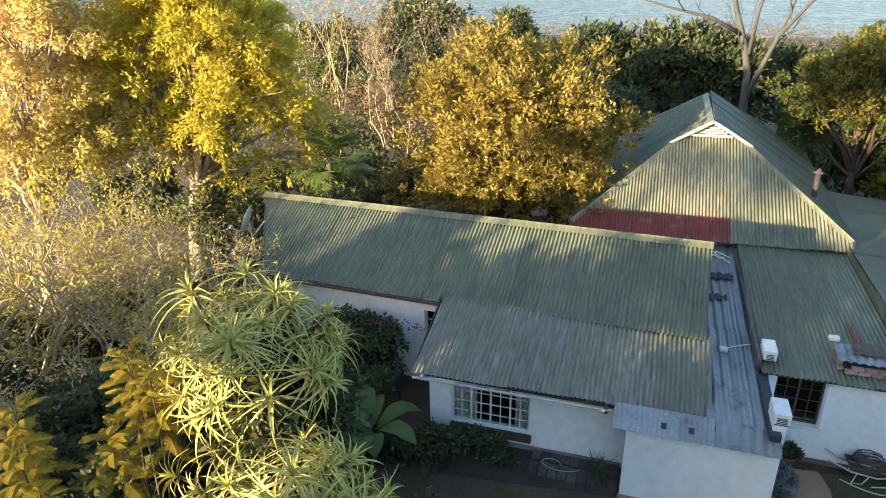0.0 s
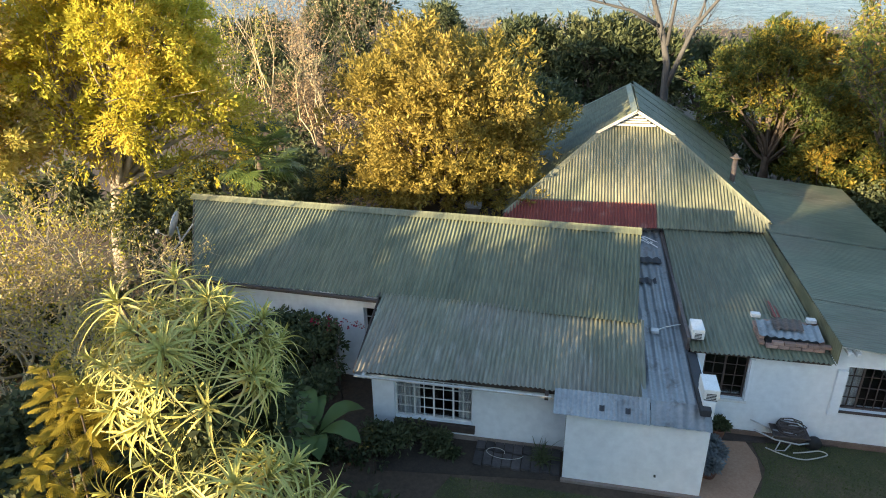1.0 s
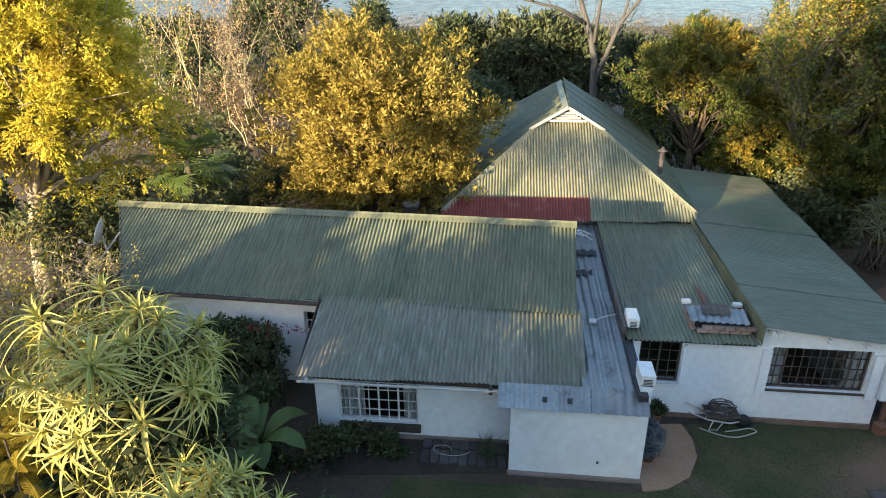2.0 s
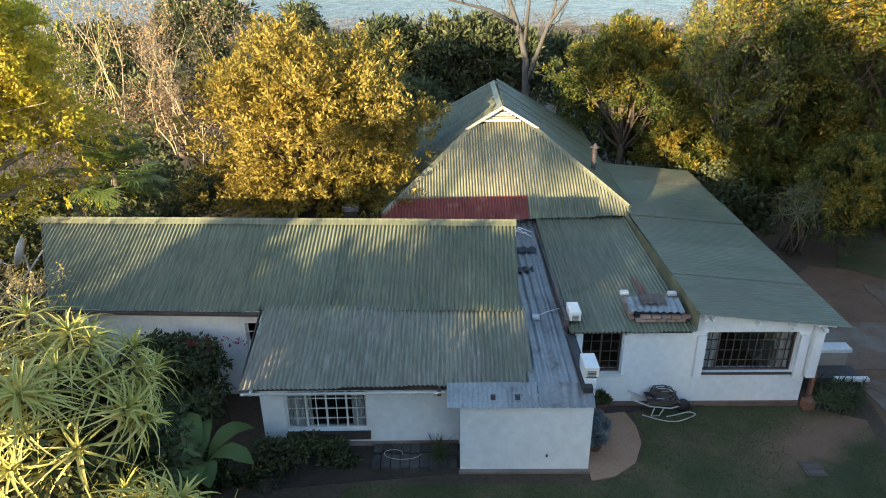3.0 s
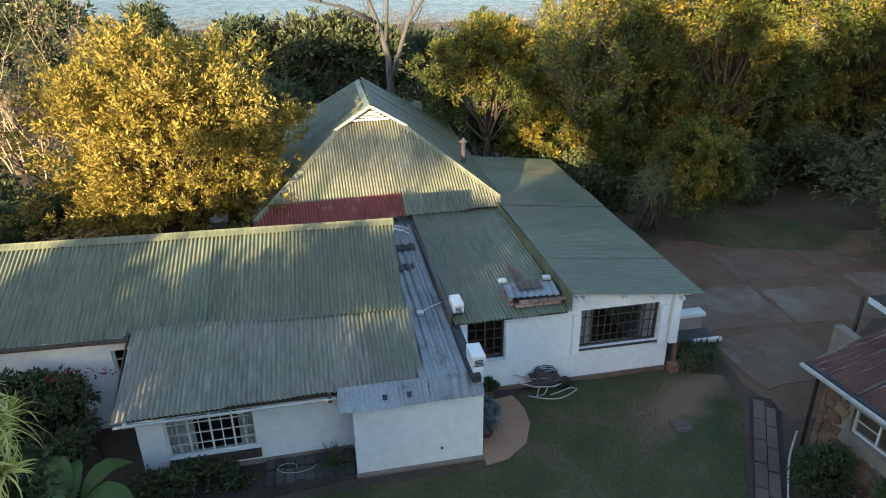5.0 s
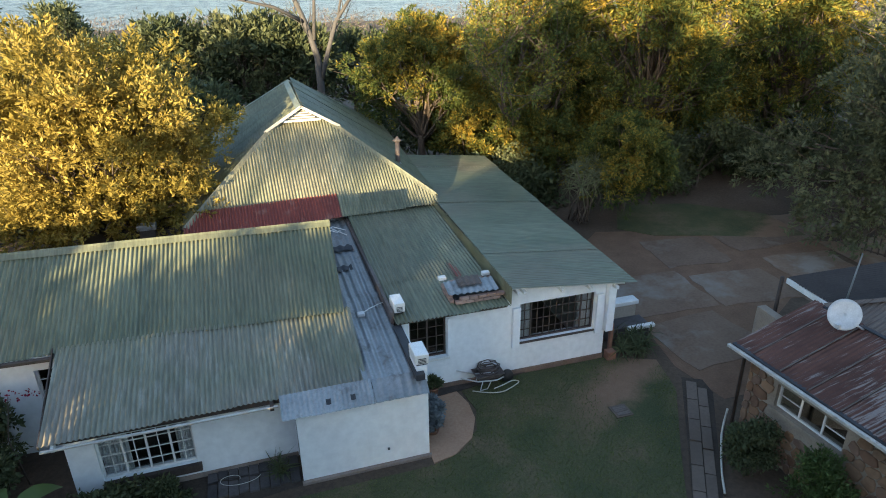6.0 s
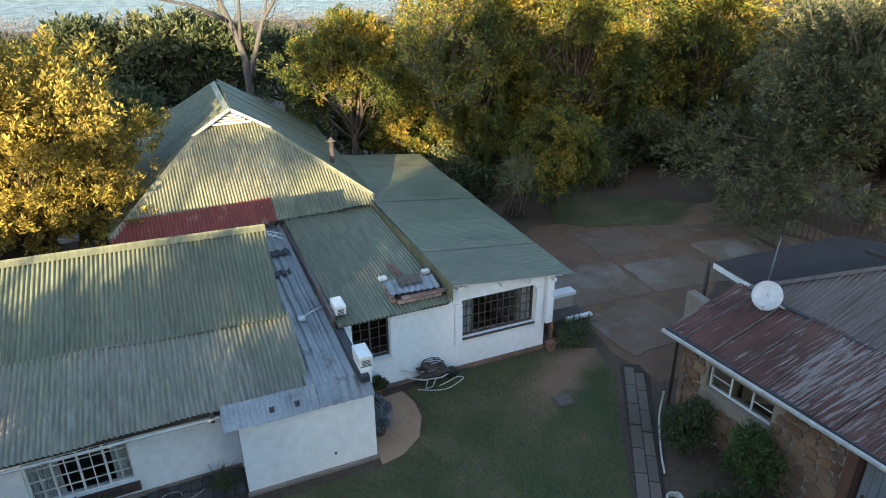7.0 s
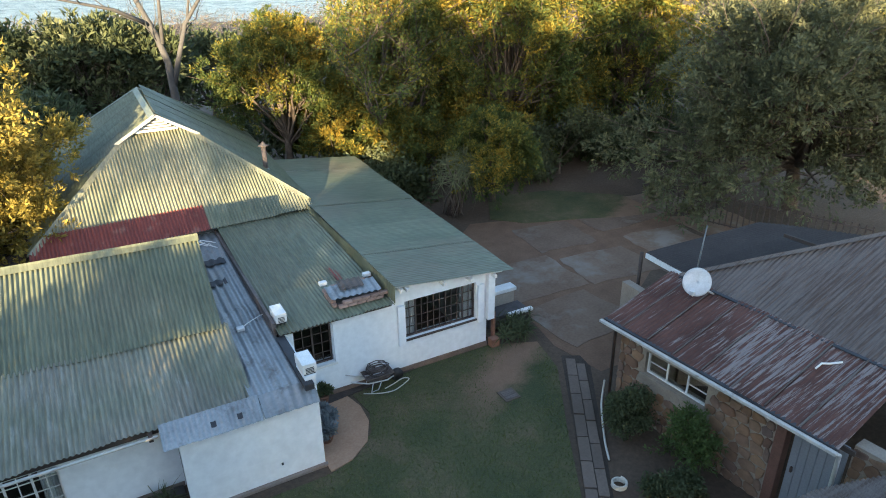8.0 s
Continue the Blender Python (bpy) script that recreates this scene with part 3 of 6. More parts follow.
def flat_area(name, pts, z, thick, material, label, category, kind="structure"):
    ob = slab(name, [(x, y, z) for x, y in pts], thick, material, None)
    return tagged(ob, label, category, kind=kind)


LAWN = [(4.6, -2.65), (9.7, -2.6), (10.35, -2.4), (10.95, -1.8), (11.2, -1.1), (11.1, -0.3), (11.25, -0.05), (15.3, -0.05), (16.6, -0.6), (16.3, -1.9), (15.0, -3.9), (13.6, -6.2), (12.0, -9.0), (9.0, -12.0), (2.0, -12.0), (3.2, -6.0)]
flat_area("lawn", LAWN, 0.015, 0.1, TURF, "mown dark green lawn with worn earthy patches", "lawn")
flat_area("path", [(9.7, -2.55), (10.2, -2.45), (10.75, -2.05), (11.06, -1.4), (11.1, -0.8), (10.95, -0.2), (11.2, 0.0), (9.72, 0.0)], 0.03, 0.1, PATH_SAND, "curved sandy cement garden path", "path")
def grass_blades():
    rng = np.random.default_rng(5)
    n = 60000
    p = np.c_[rng.uniform(2, 16.6, n), rng.uniform(-9, 0, n)]
    poly = np.array(LAWN)
    inside = np.zeros(n, bool)
    for (x0, y0), (x1, y1) in zip(poly, np.roll(poly, -1, 0)):
        hit = ((y0 > p[:, 1]) != (y1 > p[:, 1])) & (p[:, 0] < (x1 - x0) * (p[:, 1] - y0) / (y1 - y0 + 1e-9) + x0)
        inside ^= hit
    bald = np.array([noise.noise((x * 0.5, y * 0.5, 7.0)) for x, y in p])
    track = (np.abs((p[:, 1] + 1.75) - (p[:, 0] - 14.4) * 0.6) < 0.62 * rng.random(n) ** 0.35) & (p[:, 0] > 13.8 + 0.6 * rng.random(n))
    p = p[inside & (bald < 0.28 + 0.2 * rng.random(n)) & ~track]
    n = len(p)
    a = rng.random(n) * math.tau
    h, w = rng.uniform(0.02, 0.045, n), rng.uniform(0.006, 0.012, n)
    z = np.full(n, 0.012)
    dx, dy = np.cos(a), np.sin(a)
    lean = rng.uniform(0.2, 0.9, n) * h
    base = np.c_[p, z]
    s = np.c_[-dy * w, dx * w, z * 0]
    mid = base + np.c_[dx * lean * 0.4, dy * lean * 0.4, h * 0.6]
    tip = base + np.c_[dx * lean, dy * lean, h]
    ob = new("grass", quads_mesh("grass", np.stack([base - s, base + s, mid + s * 0.7, tip], 1), GRASS))
    tagged(ob, "short dark green grass blades of the lawn", "grass", kind="stuff")


grass_blades()

# cracked concrete yard beyond the house, in separate slabs
YARD = [(16.9, -1.0), (17.2, 0.6), (17.0, 3.4), (17.6, 6.2), (19.6, 8.0), (23.0, 7.0), (25.5, 6.0), (28.5, 3.4), (30.0, 0.8), (25.0, -1.0), (20.0, -2.6), (17.2, -2.6)]
yard = flat_area("yard", YARD, 0.004, 0.1, TRODDEN, "cracked earth-stained concrete yard", "yard")
_r = random.Random(11)
for gx in range(4):
    for gy in range(3):
        x0, y0 = 17.4 + gx * 3.1 + _r.uniform(-0.3, 0.3), -1.4 + gy * 2.7 + gx * 0.25 + _r.uniform(-0.3, 0.3)
        if (gx, gy) in ((0, 2), (3, 0), (1, 0)):
            continue
        turn = _r.uniform(-0.12, 0.12)
        dx, dy = _r.uniform(2.5, 3.0), _r.uniform(2.1, 2.6)
        ring = []
        for (ax, ay), (bx, by) in zip(((0, 0), (dx, 0), (dx, dy), (0, dy)), ((dx, 0), (dx, dy), (0, dy), (0, 0))):
            for i in range(5):
                px, py = ax + (bx - ax) * i / 5 + _r.uniform(-0.07, 0.07), ay + (by - ay) * i / 5 + _r.uniform(-0.07, 0.07)
                ring.append((x0 + px * math.cos(turn) - py * math.sin(turn), y0 + px * math.sin(turn) + py * math.cos(turn)))
        slab("concrete_slab", [(p, q, 0.02 + 0.003 * gx) for p, q in ring], 0.06, YARD_TOP, yard)

# kerb and slab footpath beside the stone house
footpath = flat_area("footpath", [(16.75, -1.5), (17.2, -1.75), (17.1, -2.3), (14.42, -6.1), (13.6, -7.4), (13.1, -7.1)], 0.008, 0.08, BED_SOIL, "narrow footpath of grey concrete slabs beside the lawn", "path")
PA, PB = Vector((16.72, -1.72, 0)), Vector((13.15, -6.95, 0))
PS = Vector(((PB - PA).y, -(PB - PA).x, 0)).normalized() * -1
for k in range(8):
    a, b = PA.lerp(PB, k / 8), PA.lerp(PB, (k + 1) / 8 - 0.006)
    z = Vector((0, 0, 0.055 + 0.008 * (k % 3)))
    slab("paving_slab", [a + z, b + z, b + PS * 0.25 + z, a + PS * 0.25 + z], 0.06, CONCRETE, footpath)
    o = PS * 0.27 + (PB - PA).normalized() * 0.2
    slab("paving_slab", [a + o + z * 0.8, b + o + z * 0.8, b + o + PS * 0.22 + z * 0.8, a + o + PS * 0.22 + z * 0.8], 0.05, CONCRETE, footpath)
flat_area("grass_patch", [(20.6, 8.0), (21.6, 6.9), (23.4, 6.3), (25.4, 5.4), (27.2, 5.0), (27.4, 7.4), (25.0, 9.6), (22.0, 10.4)], 0.03, 0.06, TURF, "shaded rough grass behind the concrete yard", "grass")

# ---------------------------------------------------------------- the house
house = thing("house", "white rambling house with faded green corrugated iron roofs", "house", (8, 2, 0))


def steel_window(parent, m, w, h, cols, rows, frame_mat, name="window", bars=None, opens=(), deep=0.06, label=""):
    """A steel window in a hole of w by h, m placing its lower outer corner: frame, mullions, glazing bars and a pane of glass."""
    bm = bmesh.new()
    f = 0.04
    for lo, hi in (((0, 0, 0), (w, deep, f)), ((0, 0, h - f), (w, deep, h)), ((0, 0, f), (f, deep, h - f)), ((w - f, 0, f), (w, deep, h - f))):
        add_box(bm, lo, hi, m @ Matrix.Translation((0, 0.09, 0)))
    win = part(name, bm, frame_mat, parent, label)
    for c in range(1, cols):
        x = w * c / cols
        fat = 0.02 if c in opens else 0.008
        box("mullion" if c in opens else "glazing_bar", (x - fat, 0.1, f), (x + fat, 0.13, h - f), frame_mat, win, "", 0, m)
    for r in range(1, rows):
        z = h * r / rows
        box("glazing_bar", (f, 0.105, z - 0.008), (w - f, 0.128, z + 0.008), frame_mat, win, "", 0, m)
    pane = box("pane", (f, 0.138, f), (w - f, 0.142, h - f), GLASS, win, "", 0, m)
    pane.visible_shadow = False
    return win


# lower room with the long window, under the lean-to roof
w_a, m_a = wall("wall", (2.53, -1.42), (6.93, -1.36), -0.1, 1.98, 0.24, WHITE_WALL, house, [(0.52, 2.33, 0.42, 1.49)])
win_a = steel_window(house, m_a @ Matrix.Translation((0.52, 0, 0.42)), 1.81, 1.07, 8, 4, WHITE_PAINT, opens=(2, 4, 6), label="white steel window with small panes")
box("sill", (0.52, -0.1, 0.24), (2.4, 0.14, 0.415), DARK_TIMBER, win_a, "dark slate sill", 0.01, m_a)
wall("wall", (2.535, 0.55), (2.535, -1.17), -0.1, 1.98, 0.24, WHITE_WALL, house)
box("plinth", (0.0, -0.03, -0.1), (4.38, 0.0, 0.12), PLINTH, house, "earth-stained plinth", 0.005, m_a)
# square annexe
wall("wall", (6.93, -2.25), (9.68, -2.25), -0.1, 1.86, 0.24, WHITE_WALL, house)
wall("wall", (6.935, -1.36), (6.935, -2.01), -0.1, 1.86, 0.22, WHITE_WALL, house)
wall("wall", (9.675, -2.01), (9.675, -0.003), -0.1, 2.0, 0.24, WHITE_WALL, house)
box("plinth", (6.9, -2.33, -0.1), (9.72, -2.25, 0.07), PLINTH, house, "cement plinth", 0.005)
box("drain_pipe", (8.75, -2.29, 0.42), (8.79, -2.25, 0.46), BITUMEN, house, "", 0.004)
# kitchen and large window wall
w_b, m_b = wall("wall", (9.68, 0.0), (12.38, 0.0), -0.1, 2.21, 0.26, WHITE_WALL, house, [(0.18, 1.12, 0.97, 2.08)])
wall("wall", (12.38, 0.0), (15.25, 0.0), -0.1, 2.32, 0.26, WHITE_WALL, house, [(0.38, 2.52, 0.98, 2.09)])
bm = bmesh.new()
for y in (0.0, 0.26):
    bm.faces.new([bm.verts.new(p) for p in ((12.38, y, 2.32), (15.25, y, 2.32), (15.25, y, 2.34), (12.38, y, 2.62))])
part("gable", bm, WHITE_WALL, house)
steel_window(house, m_b @ Matrix.Translation((0.18, 0, 0.97)), 0.94, 1.11, 4, 4, BROWN_STEEL, opens=(2,), label="brown steel window with small panes")
win_b = steel_window(house, m_b @ Matrix.Translation((3.08, 0, 0.98)), 2.14, 1.11, 12, 4, BROWN_STEEL, opens=(2, 10), label="long brown steel window with barred panes")
box("sill", (-0.05, -0.06, 0.90), (1.2, 0.1, 0.965), WHITE_PAINT, house, "", 0.01, m_b)
box("sill", (3.02, -0.05, 0.93), (5.28, 0.1, 0.975), BROWN_STEEL, house, "", 0.01, m_b)
for x in (2.86, 5.24):
    box("pilaster", (x, -0.09, 0.86), (x + 0.2, 0.0, 2.02), WHITE_WALL, house, "white plaster window surround", 0.01, m_b)
box("pilaster", (1.14, -0.05, 0.93), (1.22, 0.0, 2.05), WHITE_WALL, house, "", 0.01, m_b)
wall("wall", (15.247, 0.27), (15.5, 11.9), -0.1, 2.32, 0.26, WHITE_WALL, house)
wall("wall", (15.5, 11.9), (9.68, 11.9), -0.1, 2.32, 0.26, WHITE_WALL, house)
box("plinth", (0.0, -0.05, -0.1), (5.57, 0.0, 0.15), EARTHY, house, "earth-stained plinth", 0.005, m_b)
box("corner_pier", (15.2, -0.16, 0.9), (15.42, 0.06, 2.42), WHITE_WALL, house, "", 0.02)
# wing
WU, WV = Vector((-0.9992, 0.0396, 0)), Vector((-0.0396, -0.9992, 0))   # along the ridge, and out towards the garden
W0 = Vector((8.45, 2.54, 0))
wp = lambda u, v, z: W0 + WU * u + WV * v + Vector((0, 0, z))
w_c, m_c = wall("wall", wp(11.1, 2.25, 0)[:2], wp(5.6, 2.25, 0)[:2], -0.1, 2.62, 0.24, WHITE_WALL, house, [(4.45, 5.0, 1.2, 2.1)])
steel_window(house, m_c @ Matrix.Translation((4.45, 0, 1.2)), 0.55, 0.9, 2, 3, WHITE_PAINT, label="small white steel window")
wall("wall", wp(12.4, -2.2, 0)[:2], wp(11.1, 2.2, 0)[:2], -0.1, 2.62, 0.24, WHITE_WALL, house)
wall("wall", wp(0.3, 2.25, 0)[:2], wp(0.3, -2.2, 0)[:2], -0.1, 2.66, 0.24, WHITE_WALL, house)
wall("wall", wp(0.3, -2.2, 0)[:2], wp(12.5, -2.2, 0)[:2], -0.1, 2.62, 0.24, WHITE_WALL, house)
for u, w in ((0.32, 0.32), (11.15, 12.35)):
    slab("gable", [wp(u, 2.2, 2.62), wp((u + w) / 2 + (w - u) * 0.12, 0, 3.78), wp(w, -2.2, 2.62)], 0.01, WHITE_WALL, house)
# main block behind
wall("wall", (4.9, 7.1), (12.3, 7.1), -0.1, 2.8, 0.26, WHITE_WALL, house)
wall("wall", (12.3, 7.1), (12.6, 17.0), -0.1, 2.8, 0.26, WHITE_WALL, house)
wall("wall", (12.6, 17.0), (4.9, 17.0), -0.1, 2.8, 0.26, WHITE_WALL, house)
wall("wall", (4.9, 17.0), (4.9, 7.1), -0.1, 2.8, 0.26, WHITE_WALL, house)
# floor and inner walls seen through the windows, the rooms' dimness toned into the plaster
slab("floor", [(2.6, -1.2, 0.05), (15.2, -1.2 + 1.4, 0.05), (15.2, 11.6, 0.05), (2.6, 11.6, 0.05)], 0.1, DARK_TIMBER, house)
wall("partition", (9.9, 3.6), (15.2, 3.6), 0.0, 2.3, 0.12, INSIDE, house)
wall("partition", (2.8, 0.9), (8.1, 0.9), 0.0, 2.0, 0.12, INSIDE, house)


def curtain(parent, m, x0, x1, z0, z1, y=0.2, seed=1):
    pr = random.Random(seed)
    n = 40
    v, f = [], []
    for i in range(n + 1):
        x = x0 + (x1 - x0) * i / n
        d = 0.03 * math.sin(i * 1.15 + pr.uniform(-0.2, 0.2))
        v += [m @ Vector((x + 0.01 * math.sin(i * 0.7), y + d * 1.2, z0)), m @ Vector((x, y + d, z1))]
    f = [(2 * i, 2 * i + 2, 2 * i + 3, 2 * i + 1) for i in range(n)]
    ob = new("curtain", mesh_of("curtain", v, f, CURTAIN, True))
    tagged(ob, "white gathered curtain hanging inside a window", "curtain", "window curtains")


curtain(house, m_a, 0.56, 1.08, 0.4, 1.5, 0.2, 1)
curtain(house, m_a, 1.98, 2.32, 0.4, 1.5, 0.2, 2)
curtain(house, m_b, 3.1, 3.5, 0.95, 2.1, 0.22, 3)
curtain(house, m_b, 4.82, 5.2, 0.95, 2.1, 0.22, 4)

# roofs
_r = random.Random(21)
lin = lambda x0, y0, x1, y1: (lambda x: y0 + (y1 - y0) * (x - x0) / (x1 - x0))
SW = math.radians(27)
wing_roof = beam("wing_roof", wp(0.0, 0, 3.80), wp(12.72, 0, 3.80), 0.06, 0.16, DARK_TIMBER, house, "long green corrugated iron wing roof")
down = (WV * math.cos(SW) + Vector((0, 0, -math.sin(SW)))).normalized()
up = -down
RUN = 2.58 / math.cos(SW)
sheet_roof(wing_roof, wp(12.72, 0, 3.92) + down * RUN, -WU, up, 0.0, 12.72, lambda u: max(0.0 if u < 6.75 else 0.1, RUN * (1 - u / 1.44)), lambda u: RUN - 0.02, GREEN_IRON, rng=_r)
down_b = (-WV * math.cos(SW) + Vector((0, 0, -math.sin(SW)))).normalized()
sheet_roof(wing_roof, wp(0.0, 0, 3.92) + down_b * RUN, WU, -down_b, 0.0, 12.72, lambda u: 0.0, lambda u: RUN - 0.02, GREEN_IRON, rng=_r, per=3)


def ridge_cap(parent, a, b, way1, way2, wide=0.2, rise=0.035, n=5, material=None, name="ridge_cap"):
    """Folded ridge flashing in lapped lengths."""
    a, b = Vector(a), Vector(b)
    for k in range(n):
        p, q = a.lerp(b, k / n), a.lerp(b, min(1, (k + 1) / n + 0.006))
        upv = Vector((0, 0, rise + 0.004 * (k % 2)))
        prof = [way1 * wide, way1 * wide * 0.25 + Vector((0, 0, 0.012)), Vector((0, 0, 0.03)), way2 * wide * 0.25 + Vector((0, 0, 0.012)), way2 * wide]
        v = [p + o + upv for o in prof] + [q + o + upv for o in prof]
        f = [(i, i + 1, i + 6, i + 5) for i in range(4)]
        hang(name, mesh_of(name, v, f, material or GREEN_IRON), parent)


ridge_cap(wing_roof, wp(12.74, 0, 3.92), wp(-0.02, 0, 3.92), down, down_b)
beam("gutter", wp(11.2, 2.63, 2.55), wp(6.1, 2.63, 2.55), 0.1, 0.07, DARK_TIMBER, wing_roof, "dark eaves gutter")
beam("fascia", wp(11.2, 2.5, 2.5), wp(6.1, 2.5, 2.5), 0.03, 0.14, WHITE_PAINT, wing_roof, "white fascia board")
beam("barge_board", wp(12.66, 0.05, 3.83), wp(11.26, 2.55, 2.55), 0.03, 0.14, DARK_TIMBER, wing_roof)

# lean-to over the lower room
lt_roof = beam("lean_to_roof", (2.5, -1.84, 1.9), (6.7, -1.82, 1.9), 0.03, 0.13, DARK_TIMBER, house, "low lean-to roof of faded corrugated iron")
LT_A, LT_D = Vector((2.34, -1.98, 1.96)), Vector((2.27, 0.34, 2.70))
LT_U = Vector((0.9995, 0.012, 0)).normalized()
LT_V = (Vector((2.36, 0.34, 2.70)) - LT_A).normalized()
sheet_roof(lt_roof, LT_A, LT_U, LT_V, 0.0, 6.14, lin(0, 0.0, 6.14, 0.05), lin(0, 2.42, 6.14, 2.26), FADED_IRON, rng=_r)
beam("gutter", (2.36, -2.04, 1.88), (6.62, -2.0, 1.88), 0.06, 0.035, BARGE_PAINT, lt_roof, "thin white eaves gutter")
beam("rafter_end", (2.55, -1.6, 1.98), (2.55, -2.0, 1.84), 0.06, 0.1, WHITE_PAINT, lt_roof)
beam("rafter_end", (6.5, -1.5, 2.0), (6.5, -2.02, 1.84), 0.08, 0.1, DARK_TIMBER, lt_roof)
beam("barge_board", (2.33, -1.98, 1.93), (2.27, 0.34, 2.66), 0.025, 0.09, DARK_TIMBER, lt_roof)

# zinc sheets over the annexe and the flat valley beside the wing
zinc_roof = slab("valley_roof", [(8.2, -1.9, 1.98), (9.45, -1.9, 1.98), (9.5, 6.6, 2.32), (8.2, 6.6, 2.32)], 0.05, DARK_TIMBER, house, "flat valley roof of bare zinc sheets")
ZV = Vector((0, 8.5, 0.34)).normalized()
sheet_roof(zinc_roof, (8.38, -2.02, 2.05), (1, 0, 0), ZV, 0.0, 1.1, lambda u: 0.0, lambda u: 3.6, ZINC, 0.62, _r, pitch=0.2, amp=0.024, wob=0.02, ragged=0.05)
sheet_roof(zinc_roof, (8.36, -2.02, 2.035), (1, 0, 0), ZV, 0.0, 1.14, lambda u: 3.4, lambda u: 8.55, ZINC, 0.62, _r, pitch=0.2, amp=0.024, wob=0.02, ragged=0.05)
SKV = Vector((0, 0.42, 0.30)).normalized()
sheet_roof(zinc_roof, (6.66, -2.42, 1.80), (1, 0, 0), SKV, 0.0, 1.86, lambda u: 0.0, lambda u: 0.54, ZINC, 0.62, _r, pitch=0.1, amp=0.013, ragged=0.012)
sheet_roof(zinc_roof, (8.53, -2.42, 1.79), (1, 0, 0), SKV, 0.0, 1.14, lambda u: 0.0, lambda u: 0.52, ZINC, 0.62, _r, pitch=0.2, amp=0.015, ragged=0.012)
for x, y, z, w, d in ((8.92, 4.35, 2.335, 0.72, 0.34), (8.75, 3.1, 2.275, 0.6, 0.3)):
    v, f = corrugated((x - w / 2, y - d / 2, z), (1, 0, 0), ZV, 0, w, lambda u: 0.03 * math.sin(u * 17), lambda u: d + 0.04 * math.sin(u * 23), 0.2, 0.016)
    hang("patch", mesh_of("patch", v, f, BITUMEN, True), zinc_roof, "black bitumen repair patch")
for x in (7.55, 8.05):
    v, f = corrugated((x, -2.30, 1.905), (1, 0, 0), SKV, 0, 0.1, lambda u: 0, lambda u: 0.12, 0.1, 0.014)
    hang("patch", mesh_of("patch", v, f, BITUMEN, True), zinc_roof)
box("parapet", (9.56, -1.95, 1.95), (9.672, -0.02, 2.12), WHITE_WALL, house, "low parapet wall, paint peeling", 0.02)
box("flashing", (9.42, -2.3, 2.05), (9.62, -0.2, 2.2), BITUMEN, house, "black bitumen flashing", 0.02, Matrix())
# rusted edge; its dark colour also stands in for the shadowed gap
box("flashing", (9.42, 0.0, 2.1), (9.5, 6.5, 2.44), RUSTY, house, "rusted upstand flashing, dark for the shaded gap", 0.01)

# kitchen roof, nearly flat
kit_roof = slab("kitchen_roof", [(9.5, -0.2, 2.24), (12.32, -0.2, 2.24), (12.4, 6.6, 2.52), (9.5, 6.6, 2.52)], 0.05, DARK_TIMBER, house, "flat green corrugated iron kitchen roof")
KV = Vector((0, 6.9, 0.29)).normalized()
sheet_roof(kit_roof, (9.48, -0.3, 2.28), (1, 0, 0), KV, 0.0, 2.9, lambda u: 0.0, lambda u: 2.1, GREEN_IRON, rng=_r)
sheet_roof(kit_roof, (9.48, -0.3, 2.295), (1, 0, 0), KV, 0.0, 2.9, lambda u: 1.95, lambda u: 7.1, GREEN_IRON, rng=_r)
v, f = corrugated((12.37, -0.3, 2.30), (0, 1, 0), (0, 0, 1), 0, 7.2, lambda u: 0.0, lambda u: 0.47, 0.088, 0.012)
hang("upstand", mesh_of("upstand", v, f, GREEN_IRON, True), kit_roof, "dark corrugated upstand between two roof levels")

# spilt red paint behind the chimney stub
v, f = corrugated((9.48, -0.3, 2.307), (1, 0, 0), KV, 2.024, 2.2, lambda u: 1.74, lambda u: 2.62 - 2.5 * abs(u - 2.05), 0.088, 0.016, 6)
hang("paint_streak", mesh_of("paint_streak", v, f, RED_IRON, True), kit_roof, "faded red paint streak")

# side roof falling away from the main block
side_roof = slab("side_roof", [(12.42, -0.2, 2.70), (15.6, -0.2, 2.36), (16.1, 12.2, 2.32), (12.6, 12.2, 2.70)], 0.05, WHITE_PAINT, house, "broad green iron roof with brown stains")
SV = Vector((-3.5, 0.0, 0.37)).normalized()
sheet_roof(side_roof, (15.88, -0.34, 2.375), (0, 1, 0), SV, 0.0, 12.6, lin(0, 0.0, 12.6, -0.5), lin(0, 3.52, 12.6, 3.4), SIDE_IRON, 2.2, _r, amp=0.007, per=4)
for x in (12.55, 12.72, 13.75, 14.55, 15.3):
    box("rafter_end", (x - 0.04, -0.36, 2.56 - (x - 12.5) * 0.105), (x + 0.04, 0.0, 2.65 - (x - 12.5) * 0.105), WHITE_PAINT, side_roof, "", 0.01)

# main hipped roof with a gablet
RZ = 5.48
E_R, E_L = 12.55, 4.75
TIP, TAIL = Vector((8.62, 9.75, RZ)), Vector((8.68, 15.3, RZ))
NR, NL, FR, FL = Vector((E_R, 6.55, 2.86)), Vector((4.55, 6.45, 2.72)), Vector((13.0, 17.2, 2.86)), Vector((4.4, 17.2, 2.75))
main_roof = beam("main_roof", TIP - Vector((0, 0, 0.1)), TAIL - Vector((0, 0, 0.1)), 0.06, 0.12, DARK_TIMBER, house, "steep hipped corrugated iron roof with a gablet")


